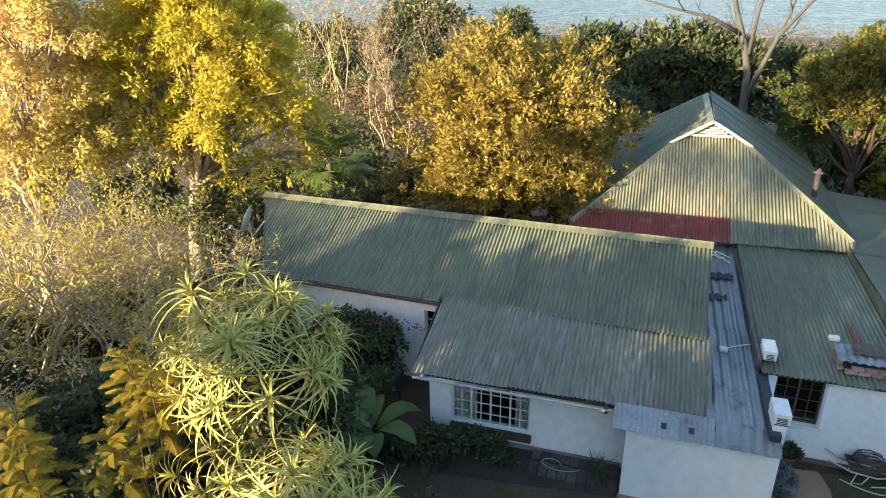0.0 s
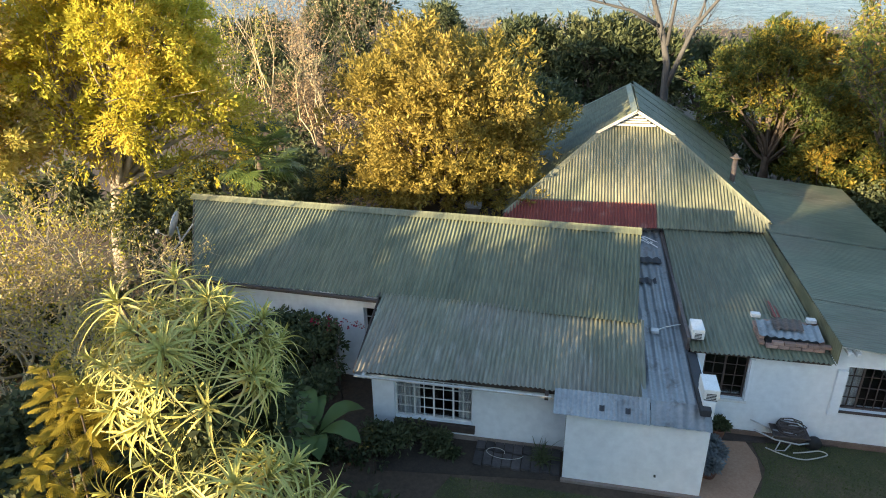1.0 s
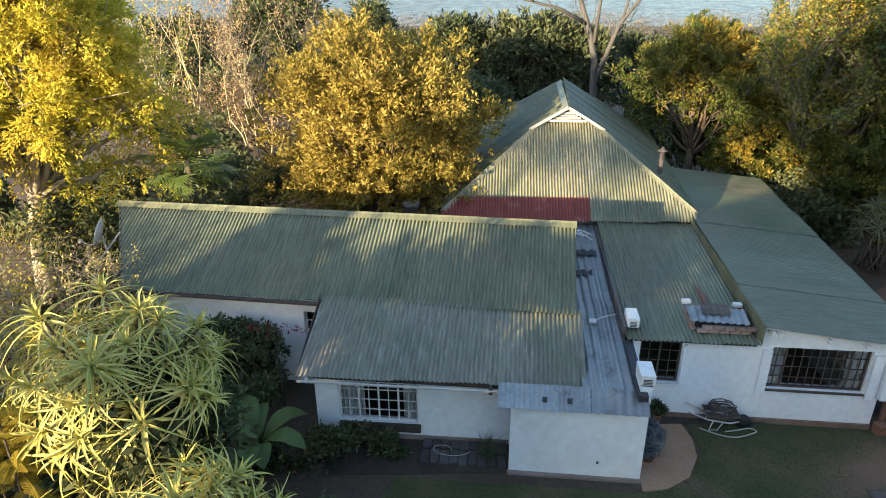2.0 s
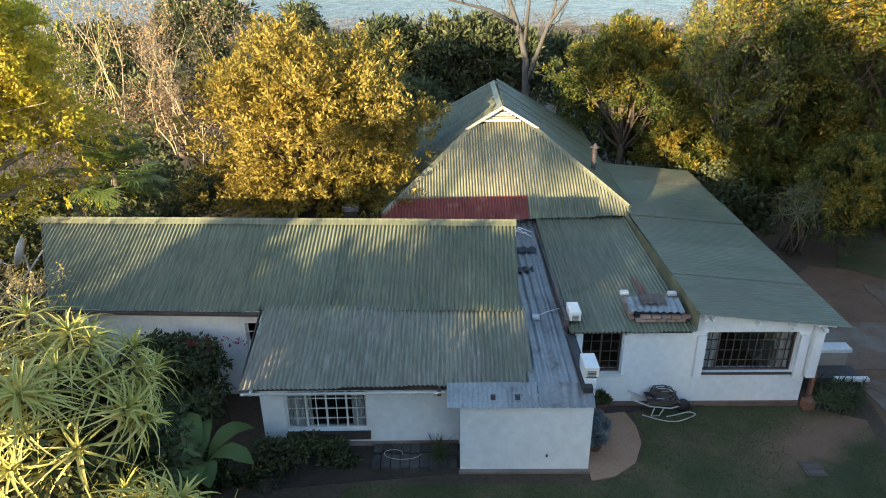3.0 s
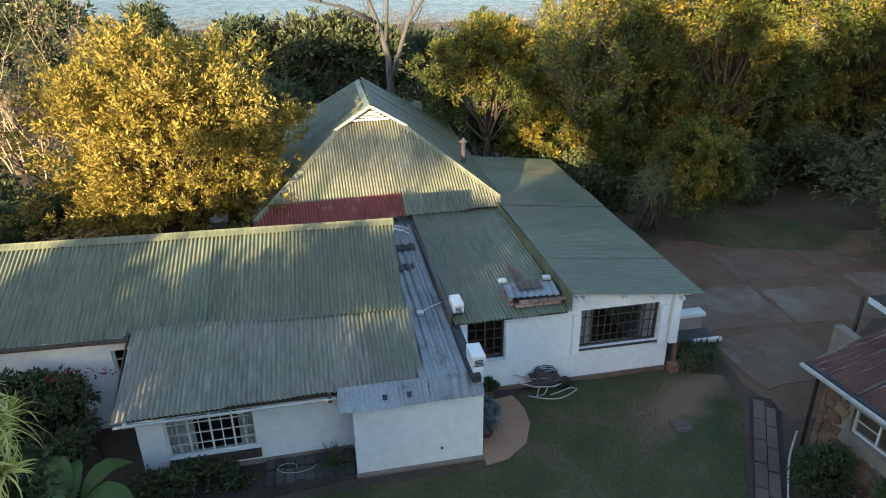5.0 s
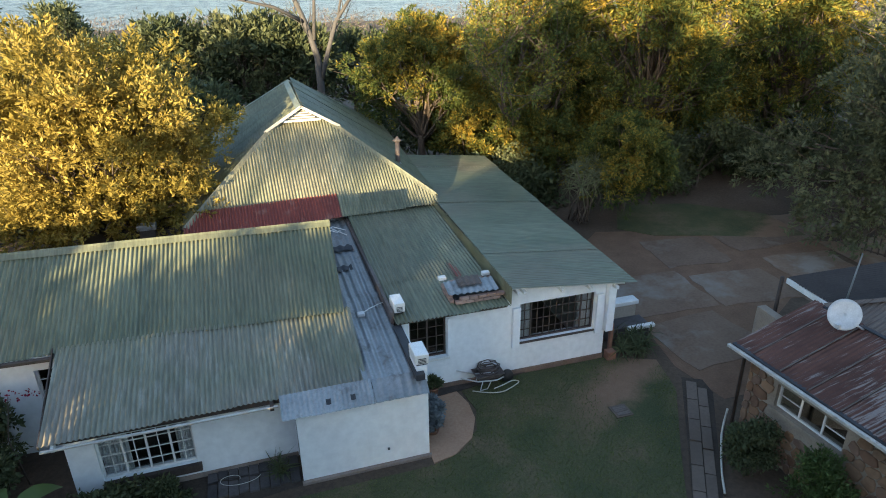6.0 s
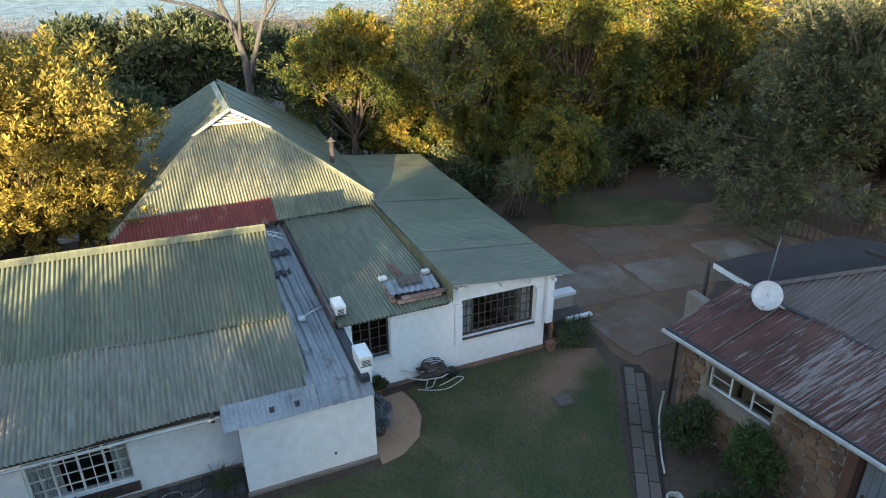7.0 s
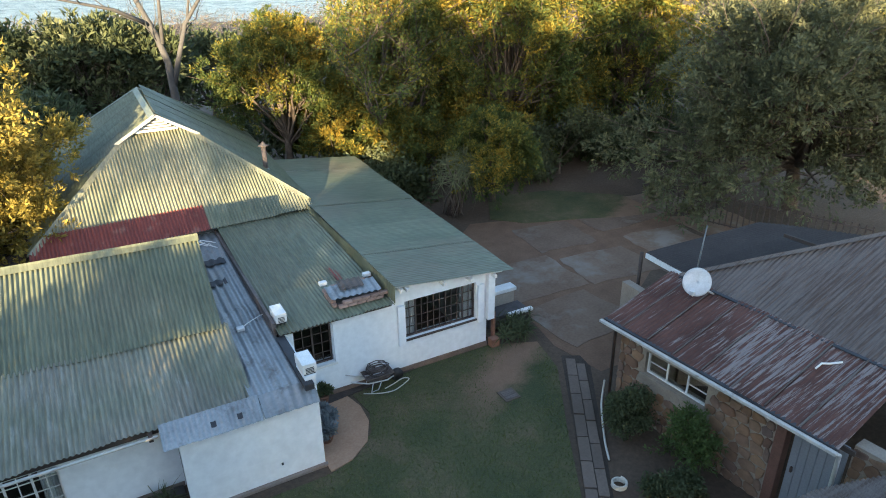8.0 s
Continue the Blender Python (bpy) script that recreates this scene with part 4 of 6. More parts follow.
def roof_plane(parent, a, b, tops, material, pick=None, per=6, wide=0.71, wob=0.012, drop=0.05, amp=0.021):
    """Sheets over the plane from the eave a-b up to the points tops, cut off along the hips; pick may give a second material low down."""
    a, b = Vector(a), Vector(b)
    U = (b - a).normalized()
    t = Vector(tops[0]) - a
    V = (t - U * t.dot(U)).normalized()
    line = [(0.0, 0.0)] + [((Vector(p) - a).dot(U), (Vector(p) - a).dot(V)) for p in tops] + [((b - a).length, 0.0)]
    def hi(u):
        for (x0, y0), (x1, y1) in zip(line, line[1:]):
            if x0 <= u <= x1 and x1 > x0:
                return max(y0 + (y1 - y0) * (u - x0) / (x1 - x0), 0.0)
        return 0.0
    if pick:
        mat2, u_end, v_end = pick
        sheet_roof(parent, a, U, V, 0.0, u_end, lambda u: -drop, lambda u: min(hi(u), v_end), mat2, wide, random.Random(8), per=per, amp=amp)
        sheet_roof(parent, a, U, V, 0.0, u_end, lambda u: min(hi(u), v_end), hi, material, wide, random.Random(8), per=per, ragged=0, amp=amp)
        sheet_roof(parent, a, U, V, u_end, (b - a).length, lambda u: -drop, hi, material, wide, random.Random(9), per=per, amp=amp)
    else:
        sheet_roof(parent, a, U, V, 0.0, (b - a).length, lambda u: -drop, hi, material, wide, random.Random(9), per=per, wob=wob, amp=amp)


HL, HR = TIP + Vector((-1.08, -0.12, -0.65)), TIP + Vector((1.06, -0.12, -0.63))
roof_plane(main_roof, NL, NR, [HL, TIP + Vector((-0.55, 0.28, -0.44)), TIP + Vector((0.55, 0.28, -0.44)), HR], CREAM_IRON, (RED_IRON, 4.75, 0.58), drop=0.36, amp=0.028)
roof_plane(main_roof, NR, FR, [HR, TIP, TAIL], GREEN_IRON, per=4)
roof_plane(main_roof, FR, FL, [TAIL], GREEN_IRON, per=3)
roof_plane(main_roof, FL, NL, [TAIL, TIP, HL], GREEN_IRON, per=4)
ridge_cap(main_roof, TIP - Vector((0, 0.35, 0)), TAIL, Vector((0.8, 0, -0.5)), Vector((-0.8, 0, -0.5)), 0.22, 0.03, 3)
for a, b in ((NL, HL), (NR, HR)):
    s = 1 if a is NR else -1
    ridge_cap(main_roof, a, b, Vector((0.15 * s, 0.8, -0.5)) * 0.8, Vector((-0.7 * s, -0.2, -0.25)), 0.2, 0.03, 4, CREAM_IRON, "hip_cap")
for a, b in ((TAIL, FR), (TAIL, FL)):
    s = 1 if b is FR else -1
    ridge_cap(main_roof, a, b, Vector((0.6 * s, -0.5, -0.3)), Vector((-0.3 * s, 0.6, -0.5)), 0.2, 0.03, 3, GREEN_IRON, "hip_cap")
# gablet: louvred triangle under white barge boards
tipf = TIP + Vector((0, -0.38, 0.0))
bm = bmesh.new()
bm.faces.new([bm.verts.new(TIP + Vector(p)) for p in ((-0.62, -0.02, -0.5), (0.62, -0.02, -0.5), (0, -0.02, -0.06))])
part("gablet", bm, BITUMEN, main_roof)
for k in range(5):
    h = 0.46 - k * 0.085
    beam("louvre", TIP + Vector((-h * 1.35 + 0.04, -0.06, -h)), TIP + Vector((h * 1.35 - 0.04, -0.06, -h)), 0.05, 0.055, BARGE_PAINT, main_roof)
for s, h, e in ((-1, HL, NL), (1, HR, NR)):
    beam("barge_board", tipf + Vector((0, 0.1, 0.03)), h + Vector((0.22 * s, -0.18, -0.1)), 0.05, 0.09, BARGE_PAINT, main_roof, "white-painted barge board")
box("ledge", (TIP.x - 0.72, TIP.y - 0.16, RZ - 0.5), (TIP.x + 0.66, TIP.y + 0.02, RZ - 0.45), WHITE_PAINT, main_roof, "", 0.01)

# flue
flue = thing("flue_pipe", "grey metal flue pipe with a conical cowl on the roof", "chimney", (11.8, 8.86, 3.3))
tube_part("pipe", [(11.8, 8.86, 3.2), (11.8, 8.86, 4.22)], 0.085, 0.085, RUSTY, flue, sides=14)
tube_part("cowl", [(11.8, 8.86, 4.22), (11.8, 8.86, 4.25), (11.8, 8.86, 4.36)], 0.19, 0.02, GREY_IRON, flue, sides=14)
tube_part("flashing", [(11.8, 8.86, 3.25), (11.8, 8.86, 3.42)], 0.18, 0.09, ZINC, flue, sides=14)

# brick upstand with loose sheets over it
stack = thing("brick_chimney_stub", "low square stub of pale bricks covered with loose metal sheets", "chimney", (11.7, 0.6, 2.3))
bricks = []
for c in range(2):
    z = 2.36 + c * 0.085
    off = 0.115 * (c % 2)
    for k in range(5):
        bricks.append((11.08 + off + k * 0.235, 0.12, z, 0))
    for k in range(3):
        bricks.append((11.02, 0.3 + off + k * 0.235, z, 90))
        bricks.append((12.24, 0.3 + off + k * 0.235, z, 90))
    for k in range(5):
        bricks.append((11.08 + off + k * 0.235, 1.05, z, 0))
bm = bmesh.new()
add_box(bm, (-0.11, -0.053, -0.037), (0.11, 0.053, 0.037), None, 0.006)
brick_mesh = bpy.data.meshes.new("brick")
bm.to_mesh(brick_mesh)
bm.free()
brick_mesh.materials.append(BRICK)
for x, y, z, a in bricks:
    hang("brick", brick_mesh, stack, m=pose(x - 11.7 + 0.11 * (a == 0), y - 0.6, z - 2.3, 0, 0, a + _r.uniform(-2, 2)))
# black block added so the hollow between the bricks reads dark
box("dark_fill", (11.1, 0.2, 2.3), (12.2, 1.0, 2.4), BITUMEN, stack, "", 0)
for o, u, w, ln, m, tilt in (((10.92, 0.18, 2.56), (0.997, -0.06, 0), 1.28, 0.62, ZINC, 0.10), ((11.25, 0.42, 2.63), (1, -0.03, 0), 0.62, 0.42, GREY_IRON, 0.12)):
    v, f = corrugated(o, u, (0.06, 1, tilt), 0, w, lambda x: 0, lambda x: ln, 0.16, 0.02, 6)
    hang("cover_sheet", mesh_of("cover_sheet", v, f, m, True), stack, "loose corrugated cover sheet")
for p in ((11.02, 1.05, 2.56), (12.2, 1.05, 2.52)):
    box("loose_brick", (p[0] - 0.1, p[1] - 0.07, p[2]), (p[0] + 0.1, p[1] + 0.07, p[2] + 0.09), WHITE_PAINT, stack, "", 0.012)


def cooler(label, x, y, z, w, d, h, turn, group):
    top = thing("air_conditioner", label, "air conditioner", (x, y, z), group)
    m = pose(x, y, z, 0, 0, turn)
    box("case", (-w / 2, -d / 2, 0.03), (w / 2, d / 2, h), WHITE_PAINT, top, "", 0.02, m)
    for k in range(4):
        box("slot", (-w / 2 + 0.06, -d / 2 - 0.004, h * 0.2 + k * h * 0.13), (w / 2 - 0.06, -d / 2 + 0.01, h * 0.2 + k * h * 0.13 + 0.02), BITUMEN, top, "", 0, m)
    box("foot", (-w / 2 + 0.03, -d / 2 + 0.02, 0), (w / 2 - 0.03, -d / 2 + 0.06, 0.03), BITUMEN, top, "", 0, m)
    box("foot", (-w / 2 + 0.03, d / 2 - 0.06, 0), (w / 2 - 0.03, d / 2 - 0.02, 0.03), BITUMEN, top, "", 0, m)
    return top


cooler("white boxed cooling unit on the green kitchen roof", 9.66, 0.33, 2.335, 0.27, 0.52, 0.27, 0, "roof units")
cooler("weathered white cooling unit on the annexe wall corner", 9.60, -1.86, 2.30, 0.3, 0.55, 0.26, 0, "roof units")
box("pier", (9.47, -2.16, 1.9), (9.7, -1.55, 2.3), WHITE_WALL, house, "white parapet end", 0.015)

# loose wires on the valley roof
wires = thing("cable", "loose white cable lying over the valley roof", "cable", (8.9, 5.5, 2.3))
for seed in (1, 2, 3):
    pr = random.Random(seed)
    pts = [(8.7 + pr.uniform(-0.15, 0.25) + 0.1 * k, 5.2 + pr.uniform(0, 0.8), 2.36 + pr.uniform(0, 0.06)) for k in range(5)]
    tube_part("wire", pts, 0.014, 0.014, WHITE_PAINT, wires, sides=5)
tube_part("wire", [(8.85, 0.62, 2.2), (9.05, 0.75, 2.22), (9.3, 0.9, 2.22), (9.5, 0.92, 2.26)], 0.013, 0.013, WHITE_PAINT, wires, sides=5)
box("clamp", (8.72, 0.5, 2.16), (8.9, 0.66, 2.24), PALE_METAL, wires, "", 0.02)


def dish(label, at, face, r, foot, arm, name="satellite_dish"):
    """A round dish that faces the way face, on a bent pole from foot."""
    top = thing(name, label, "satellite dish", foot)
    m = look(at, Vector(at) + Vector(face))
    v, f = [], []
    rings, seg = 5, 28
    for i in range(rings + 1):
        for k in range(seg):
            a = k * math.tau / seg
            q = r * i / rings
            v.append(m @ Vector((q * math.cos(a), q * 1.06 * math.sin(a), 0.09 * r * 2 * (1 - (i / rings) ** 2))))
    f = [(i * seg + k, i * seg + (k + 1) % seg, (i + 1) * seg + (k + 1) % seg, (i + 1) * seg + k) for i in range(rings) for k in range(seg)]
    bowl = hang("bowl", mesh_of("bowl", v, f, PALE_METAL, True), top)
    sol = bowl.modifiers.new("thickness", "SOLIDIFY")
    sol.thickness = 0.012
    tip = m @ Vector((0, -r * 0.95, -r * 1.1))
    tube_part("arm", [m @ Vector((0, -r * 0.9, 0.02)), m @ Vector((0, -r * 1.12, -r * 0.5)), tip], 0.012, 0.012, PALE_METAL, top)
    box("receiver", (-0.04, -0.05, -0.05), (0.04, 0.05, 0.05), PALE_METAL, top, "", 0.01, Matrix.Translation(tip))
    for i, (a, b) in enumerate(arm):
        tube_part("pole" if i == 0 else "strut", [a, b], 0.025, 0.025, PALE_METAL, top)
    return top


dish("white satellite dish on a bent pole at the wing's gable", (-4.56, 2.3, 3.28), (-0.93, -0.25, 0.3), 0.38, (-4.2, 2.3, 0.0), [((-4.2, 2.3, 0.0), (-4.46, 2.3, 3.2)), ((-6.85, 2.3, 0.0), (-3.92, 2.3, 3.32))])

# ---------------------------------------------------------------- small things round the house
def wheelbarrow():
    top = thing("wheelbarrow", "old wheelbarrow heaped with hose and scrap by the wall", "wheelbarrow", (11.8, -0.2, 0.0))
    bm = bmesh.new()
    lo = [bm.verts.new(p) for p in ((11.55, -0.38, 0.28), (12.05, -0.34, 0.24), (12.05, -0.06, 0.24), (11.55, -0.02, 0.28))]
    hi = [bm.verts.new(p) for p in ((11.42, -0.5, 0.46), (12.22, -0.42, 0.40), (12.22, 0.0, 0.40), (11.42, 0.06 - 0.12, 0.46))]
    bm.faces.new(lo)
    for i in range(4):
        bm.faces.new((lo[i], lo[(i + 1) % 4], hi[(i + 1) % 4], hi[i]))
    tray = part("tray", bm, RUSTY, top, "rusted steel tray")
    tray.modifiers.new("thickness", "SOLIDIFY").thickness = 0.012
    for y in (-0.42, -0.06):
        tube_part("handle", [(12.3, -0.22, 0.16), (12.0, y, 0.24), (11.5, y, 0.3), (11.05, y + 0.06, 0.46)], 0.018, 0.018, PALE_METAL, top)
        tube_part("leg", [(11.62, y, 0.28), (11.55, y - 0.02, 0.03), (11.75, y, 0.03), (11.85, y, 0.26)], 0.014, 0.014, PALE_METAL, top)
    tube_part("wheel", [(12.36, -0.26, 0.17), (12.36, -0.18, 0.17)], 0.17, 0.17, RUBBER, top, "black rubber wheel", 18)
    pr = random.Random(4)
    for k in range(7):
        a0 = pr.uniform(0, 6)
        tube_part("scrap", [(11.82 + 0.34 * math.cos(a0 + i * 0.8) * pr.uniform(0.7, 1.05), -0.2 + 0.2 * math.sin(a0 + i * 0.8), 0.42 + 0.03 * k + 0.02 * math.sin(i)) for i in range(8)], 0.012, 0.012, RUSTY if k % 2 else DARK_TIMBER, top, sides=5)


wheelbarrow()
hose = thing("garden_hose", "pale garden hose lying on the grass by the wheelbarrow", "hose", (12.0, -0.6, 0.0))
tube_part("hose", eased([(11.35, -0.4, 0.04), (11.7, -0.6, 0.04), (12.05, -0.68, 0.04), (12.3, -0.6, 0.05), (12.5, -0.5, 0.05), (12.66, -0.4, 0.05), (12.5, -0.3, 0.06), (12.2, -0.42, 0.06), (11.9, -0.5, 0.06)]), 0.014, 0.014, HOSE, hose)
hose2 = thing("garden_hose", "cream hose running along the footpath to a coil", "hose", (15.7, -4.5, 0.0))
tube_part("hose", eased([(16.5, -3.45, 0.5), (16.42, -3.5, 0.12), (16.2, -3.72, 0.05), (15.82, -4.19, 0.05), (15.5, -4.6, 0.05), (15.29, -4.89, 0.05), (15.06, -5.25, 0.05)]), 0.025, 0.025, HOSE, hose2)
tube_part("coil", [(14.72 + 0.15 * math.cos(i * 0.5), -5.92 + 0.15 * math.sin(i * 0.5), 0.04 + i * 0.003) for i in range(40)], 0.022, 0.022, HOSE, hose2)

drain = thing("drain_cover", "square grey metal drain cover in the lawn", "drain", (14.5, -2.24, 0.0))
box("rim", (14.28, -2.46, 0.0), (14.72, -2.02, 0.035), CONCRETE, drain, "", 0.006)
box("lid", (14.33, -2.41, 0.03), (14.67, -2.07, 0.045), GREY_IRON, drain, "", 0.004)


def pot(x, y, r, h, label, leaf, n, size, spread, group="potted plants"):
    top = thing("potted_plant", label, "potted plant", (x, y, 0.03), group)
    v, f = [], []
    prof = [(0.0, 0.0), (r * 0.7, 0.0), (r, h), (r * 1.08, h), (r * 1.08, h + 0.03), (r * 0.92, h + 0.03), (r * 0.9, h - 0.03), (0.0, h - 0.03)]
    seg = 16
    for q, z in prof:
        v += [(x + q * math.cos(k * math.tau / seg), y + q * math.sin(k * math.tau / seg), 0.03 + z) for k in range(seg)]
    for i in range(len(prof) - 1):
        f += [(i * seg + k, i * seg + (k + 1) % seg, (i + 1) * seg + (k + 1) % seg, (i + 1) * seg + k) for k in range(seg)]
    hang("pot", mesh_of("pot", v, f, TERRACOTTA, True), top)
    rng = np.random.default_rng(int(x * 100))
    C, R = crown_clumps(rng, (x, y, h + spread * 0.75), (spread, spread, spread * 0.8), n, spread * 0.35)
    hang("leaves", quads_mesh("leaves", leaf_cloud(rng, C, R, 60, size, 0.35, 0.0), leaf), top)


pot(9.95, -1.55, 0.2, 0.25, "silver-leaved bush in a clay pot by the annexe", GREY_LEAF, 26, 0.12, 0.33)
pot(10.08, -1.0, 0.18, 0.22, "silver-leaved bush in a clay pot beside the path", GREY_LEAF, 20, 0.11, 0.26)
pot(10.35, 0.02 - 0.28, 0.15, 0.25, "small dark pot plant against the wall", DARK_LEAF, 10, 0.12, 0.2)

# slate bed edge below the long window
bed = flat_area("flower_bed", [(3.0, -2.75), (6.9, -2.3), (6.9, -1.4), (2.5, -1.45)], 0.012, 0.08, BED_SOIL, "dark earth bed edged with slate below the window", "flower bed")
for k in range(9):
    for j in range(2):
        x0, y0 = 5.0 + k * 0.21, -2.2 + j * 0.5 + 0.04 * (k % 2)
        if x0 < 6.75:
            slab("slate", [(x0, y0, 0.05 + _r.uniform(0, 0.02)), (x0 + 0.19, y0 + _r.uniform(-0.03, 0.03), 0.05), (x0 + 0.19, y0 + 0.42, 0.05), (x0, y0 + 0.44, 0.05 + _r.uniform(0, 0.02))], 0.05, SLATE, bed)
tube_part("hose", [(5.35 + 0.3 * math.cos(a * 0.3) + 0.02 * a, -1.8 + 0.16 * math.sin(a * 0.3), 0.085) for a in range(22)], 0.006, 0.006, HOSE, bed)


def strap_leaf(rng, length, width, base, out, rise, droop, segs=6):
    """The vertices and faces of one arching, channelled leaf that tapers to a point."""
    base, out = Vector(base), Vector(out).normalized()
    side = Vector((-out.y, out.x, 0))
    v, f = [], []
    bend = rng.uniform(-0.12, 0.12)
    for i in range(segs + 1):
        t = i / segs
        p = base + out * length * t * (math.cos(rise) + 0.12 * t) + side * length * bend * t * t + Vector((0, 0, length * (t * math.sin(rise) - droop * t * t)))
        w = width * (1.05 - t) ** 0.9 * min(1.0, 0.65 + t * 2)
        v += [p + side * w + Vector((0, 0, w * 0.55)), p - Vector((0, 0, w * 0.2)), p - side * w + Vector((0, 0, w * 0.55))]
    for i in range(segs):
        o = i * 3
        f += [(o, o + 1, o + 4, o + 3), (o + 1, o + 2, o + 5, o + 4)]
    return v, f


def rosette_leaves(seed, n=22, length=0.85, width=0.03):
    """The leaves of one rosette, each as vertices and faces."""
    pr = random.Random(seed)
    for k in range(n):
        t = k / n
        a = k * 2.39996 + pr.uniform(-0.3, 0.3)
        rise = 1.35 - 1.3 * t + pr.uniform(-0.12, 0.12)
        yield strap_leaf(pr, length * (0.6 + 0.45 * min(1, t * 1.8)) * pr.uniform(0.8, 1.15), width * pr.uniform(0.85, 1.15), (0, 0, 0.1 - 0.2 * t), (math.cos(a), math.sin(a), 0), rise, 0.18 + 0.6 * t + pr.uniform(0, 0.25))


def rosette_mesh(leaves, mat):
    V, F = [], []
    for v, f in leaves:
        o = len(V)
        V += v
        F += [tuple(i + o for i in q) for q in f]
    return mesh_of("rosette", V, F, mat, True)


def rosette_kit(seed, n, length, width, mat):
    """One rosette joined, its heart alone, and its leaves one by one."""
    leaves = list(rosette_leaves(seed, n, length, width))
    return rosette_mesh(leaves, mat), rosette_mesh(leaves[:2], mat), [mesh_of("leaf", v, f, mat, True) for v, f in leaves[2:]]


def rosette_plant(label, foot, centre, radii, n, seed, kits, name="aloe", category="aloe", size=(0.85, 1.3), group="", split=0):
    """Rosettes on bare stems, spread over a mound; the split rosettes on the open side carry single leaves."""
    pr = random.Random(seed)
    top = thing(name, label, category, foot, group)
    store, heads = ([], []), []
    for k in range(n):
        while True:
            d = Vector((pr.gauss(0, 1), pr.gauss(0, 1), pr.gauss(0.35, 0.8)))
            d.normalize()
            if d.z > -0.55:
                break
        q = pr.uniform(0.72, 1.05) if k % 4 else pr.uniform(0.3, 0.7)
        p = Vector(centre) + Vector((d.x * radii[0], d.y * radii[1], d.z * radii[2])) * q
        tilt = Vector((d.x + pr.gauss(0, 0.3), d.y + pr.gauss(0, 0.3), max(d.z, 0.1) + 0.5)).normalized()
        heads.append((p.y - p.z * 0.4, p, Matrix.Translation(p - Vector(foot)) @ tilt.to_track_quat("Z", "Y").to_matrix().to_4x4() @ Matrix.Rotation(pr.uniform(0, 6.28), 4, "Z") @ Matrix.Scale(pr.uniform(*size), 4)))
        root = Vector(foot) + Vector((pr.uniform(-0.4, 0.4) * radii[0], pr.uniform(-0.4, 0.4) * radii[1], 0))
        mid = Vector(centre).lerp(p, 0.45) - Vector((0, 0, 0.4))
        tube(store, bent(root.lerp(Vector(centre), 0.1), mid, pr, 0.1, 3) + [p], 0.035, 0.022, 5)
    heads.sort(key=lambda h: h[0])
    for k, (_, p, m) in enumerate(heads):
        whole, heart, leaves = pr.choice(kits)
        ob = hang("rosette", heart if k < split else whole, top, m=m)
        if k < split:
            for me in leaves:
                hang("leaf", me, ob, m=Matrix())
        elif split:
            tagged(ob, kind="stuff")
    tagged(hang("stem", mesh_of("stem", *store, BARK, True), top, "dry ringed stems"), kind="stuff")
    return top


ALOES = [rosette_kit(s, 22, 0.82, 0.030, ALOE) for s in (1, 2, 3, 4)]
rosette_plant("tall sunlit yellow-green candelabra aloe thicket", (1.0, -5.6, 0), (1.05, -5.7, 4.35), (1.5, 1.3, 1.3), 80, 3, ALOES, size=(0.6, 1.0), split=15)
rosette_plant("low sunlit aloe rosettes below the tall thicket", (2.4, -7.2, 0), (2.2, -7.1, 3.2), (1.6, 0.8, 0.8), 34, 6, ALOES, size=(0.7, 1.1), split=15)
STRAPS = [rosette_kit(s, 18, 0.5, 0.02, DARK_LEAF) for s in (11, 12)]
rosette_plant("dark green strap-leaved clump in the slate bed", (6.5, -1.75, 0), (6.5, -1.75, 0.12), (0.16, 0.16, 0.1), 5, 9, STRAPS, "strap_plant", "plant", (0.7, 1.0))
rosette_plant("dark strap-leaved plants beside the house corner", (16.2, 0.0, 0), (16.3, 0.1, 0.25), (0.75, 0.5, 0.15), 18, 12, STRAPS, "strap_plant", "plant", (0.9, 1.3))
GREYSTRAP = [rosette_kit(s, 22, 0.8, 0.02, OLIVE_LEAF) for s in (15, 16)]
rosette_plant("grey-green rosette tree with drooping leaves by the yard", (19.3, 8.8, 0), (19.2, 8.4, 2.2), (1.0, 0.9, 0.8), 22, 14, GREYSTRAP, "rosette_tree", "tree", (0.9, 1.3))


def banana(foot, n, seed, height):
    top = thing("banana_plant", "broad-leaved banana plant with torn green leaves", "banana plant", foot)
    pr = random.Random(seed)
    tube_part("stalk", [foot, (foot[0] + 0.05, foot[1], height * 0.55)], 0.09, 0.06, BANANA_LEAF, top)
    for k in range(n):
        a = k * math.tau / n + pr.uniform(-0.4, 0.4)
        out = Vector((math.cos(a), math.sin(a), 0))
        side = Vector((-out.y, out.x, 0))
        L, V, F = pr.uniform(1.1, 1.6), [], []
        segs = 10
        for i in range(segs + 1):
            t = i / segs
            p = Vector(foot) + Vector((0, 0, height * 0.5)) + out * L * t * 0.85 + Vector((0, 0, L * (1.15 * t - 0.95 * t * t)))
            w = 0.24 * math.sin(math.pi * min(max(t - 0.12, 0) / 0.88, 1)) ** 0.6 + 0.008
            j = pr.uniform(0.85, 1.0)
            V += [p + side * w * j + Vector((0, 0, w * 0.25)), p, p - side * w * j + Vector((0, 0, w * 0.25))]
        for i in range(segs):
            o = 3 * i
            F += [(o, o + 1, o + 4, o + 3), (o + 1, o + 2, o + 5, o + 4)]
        hang("leaf", mesh_of("leaf", V, F, BANANA_LEAF, True), top)


banana((1.7, -2.9, 0), 8, 3, 1.5)
banana((0.6, -3.3, 0), 7, 5, 1.9)


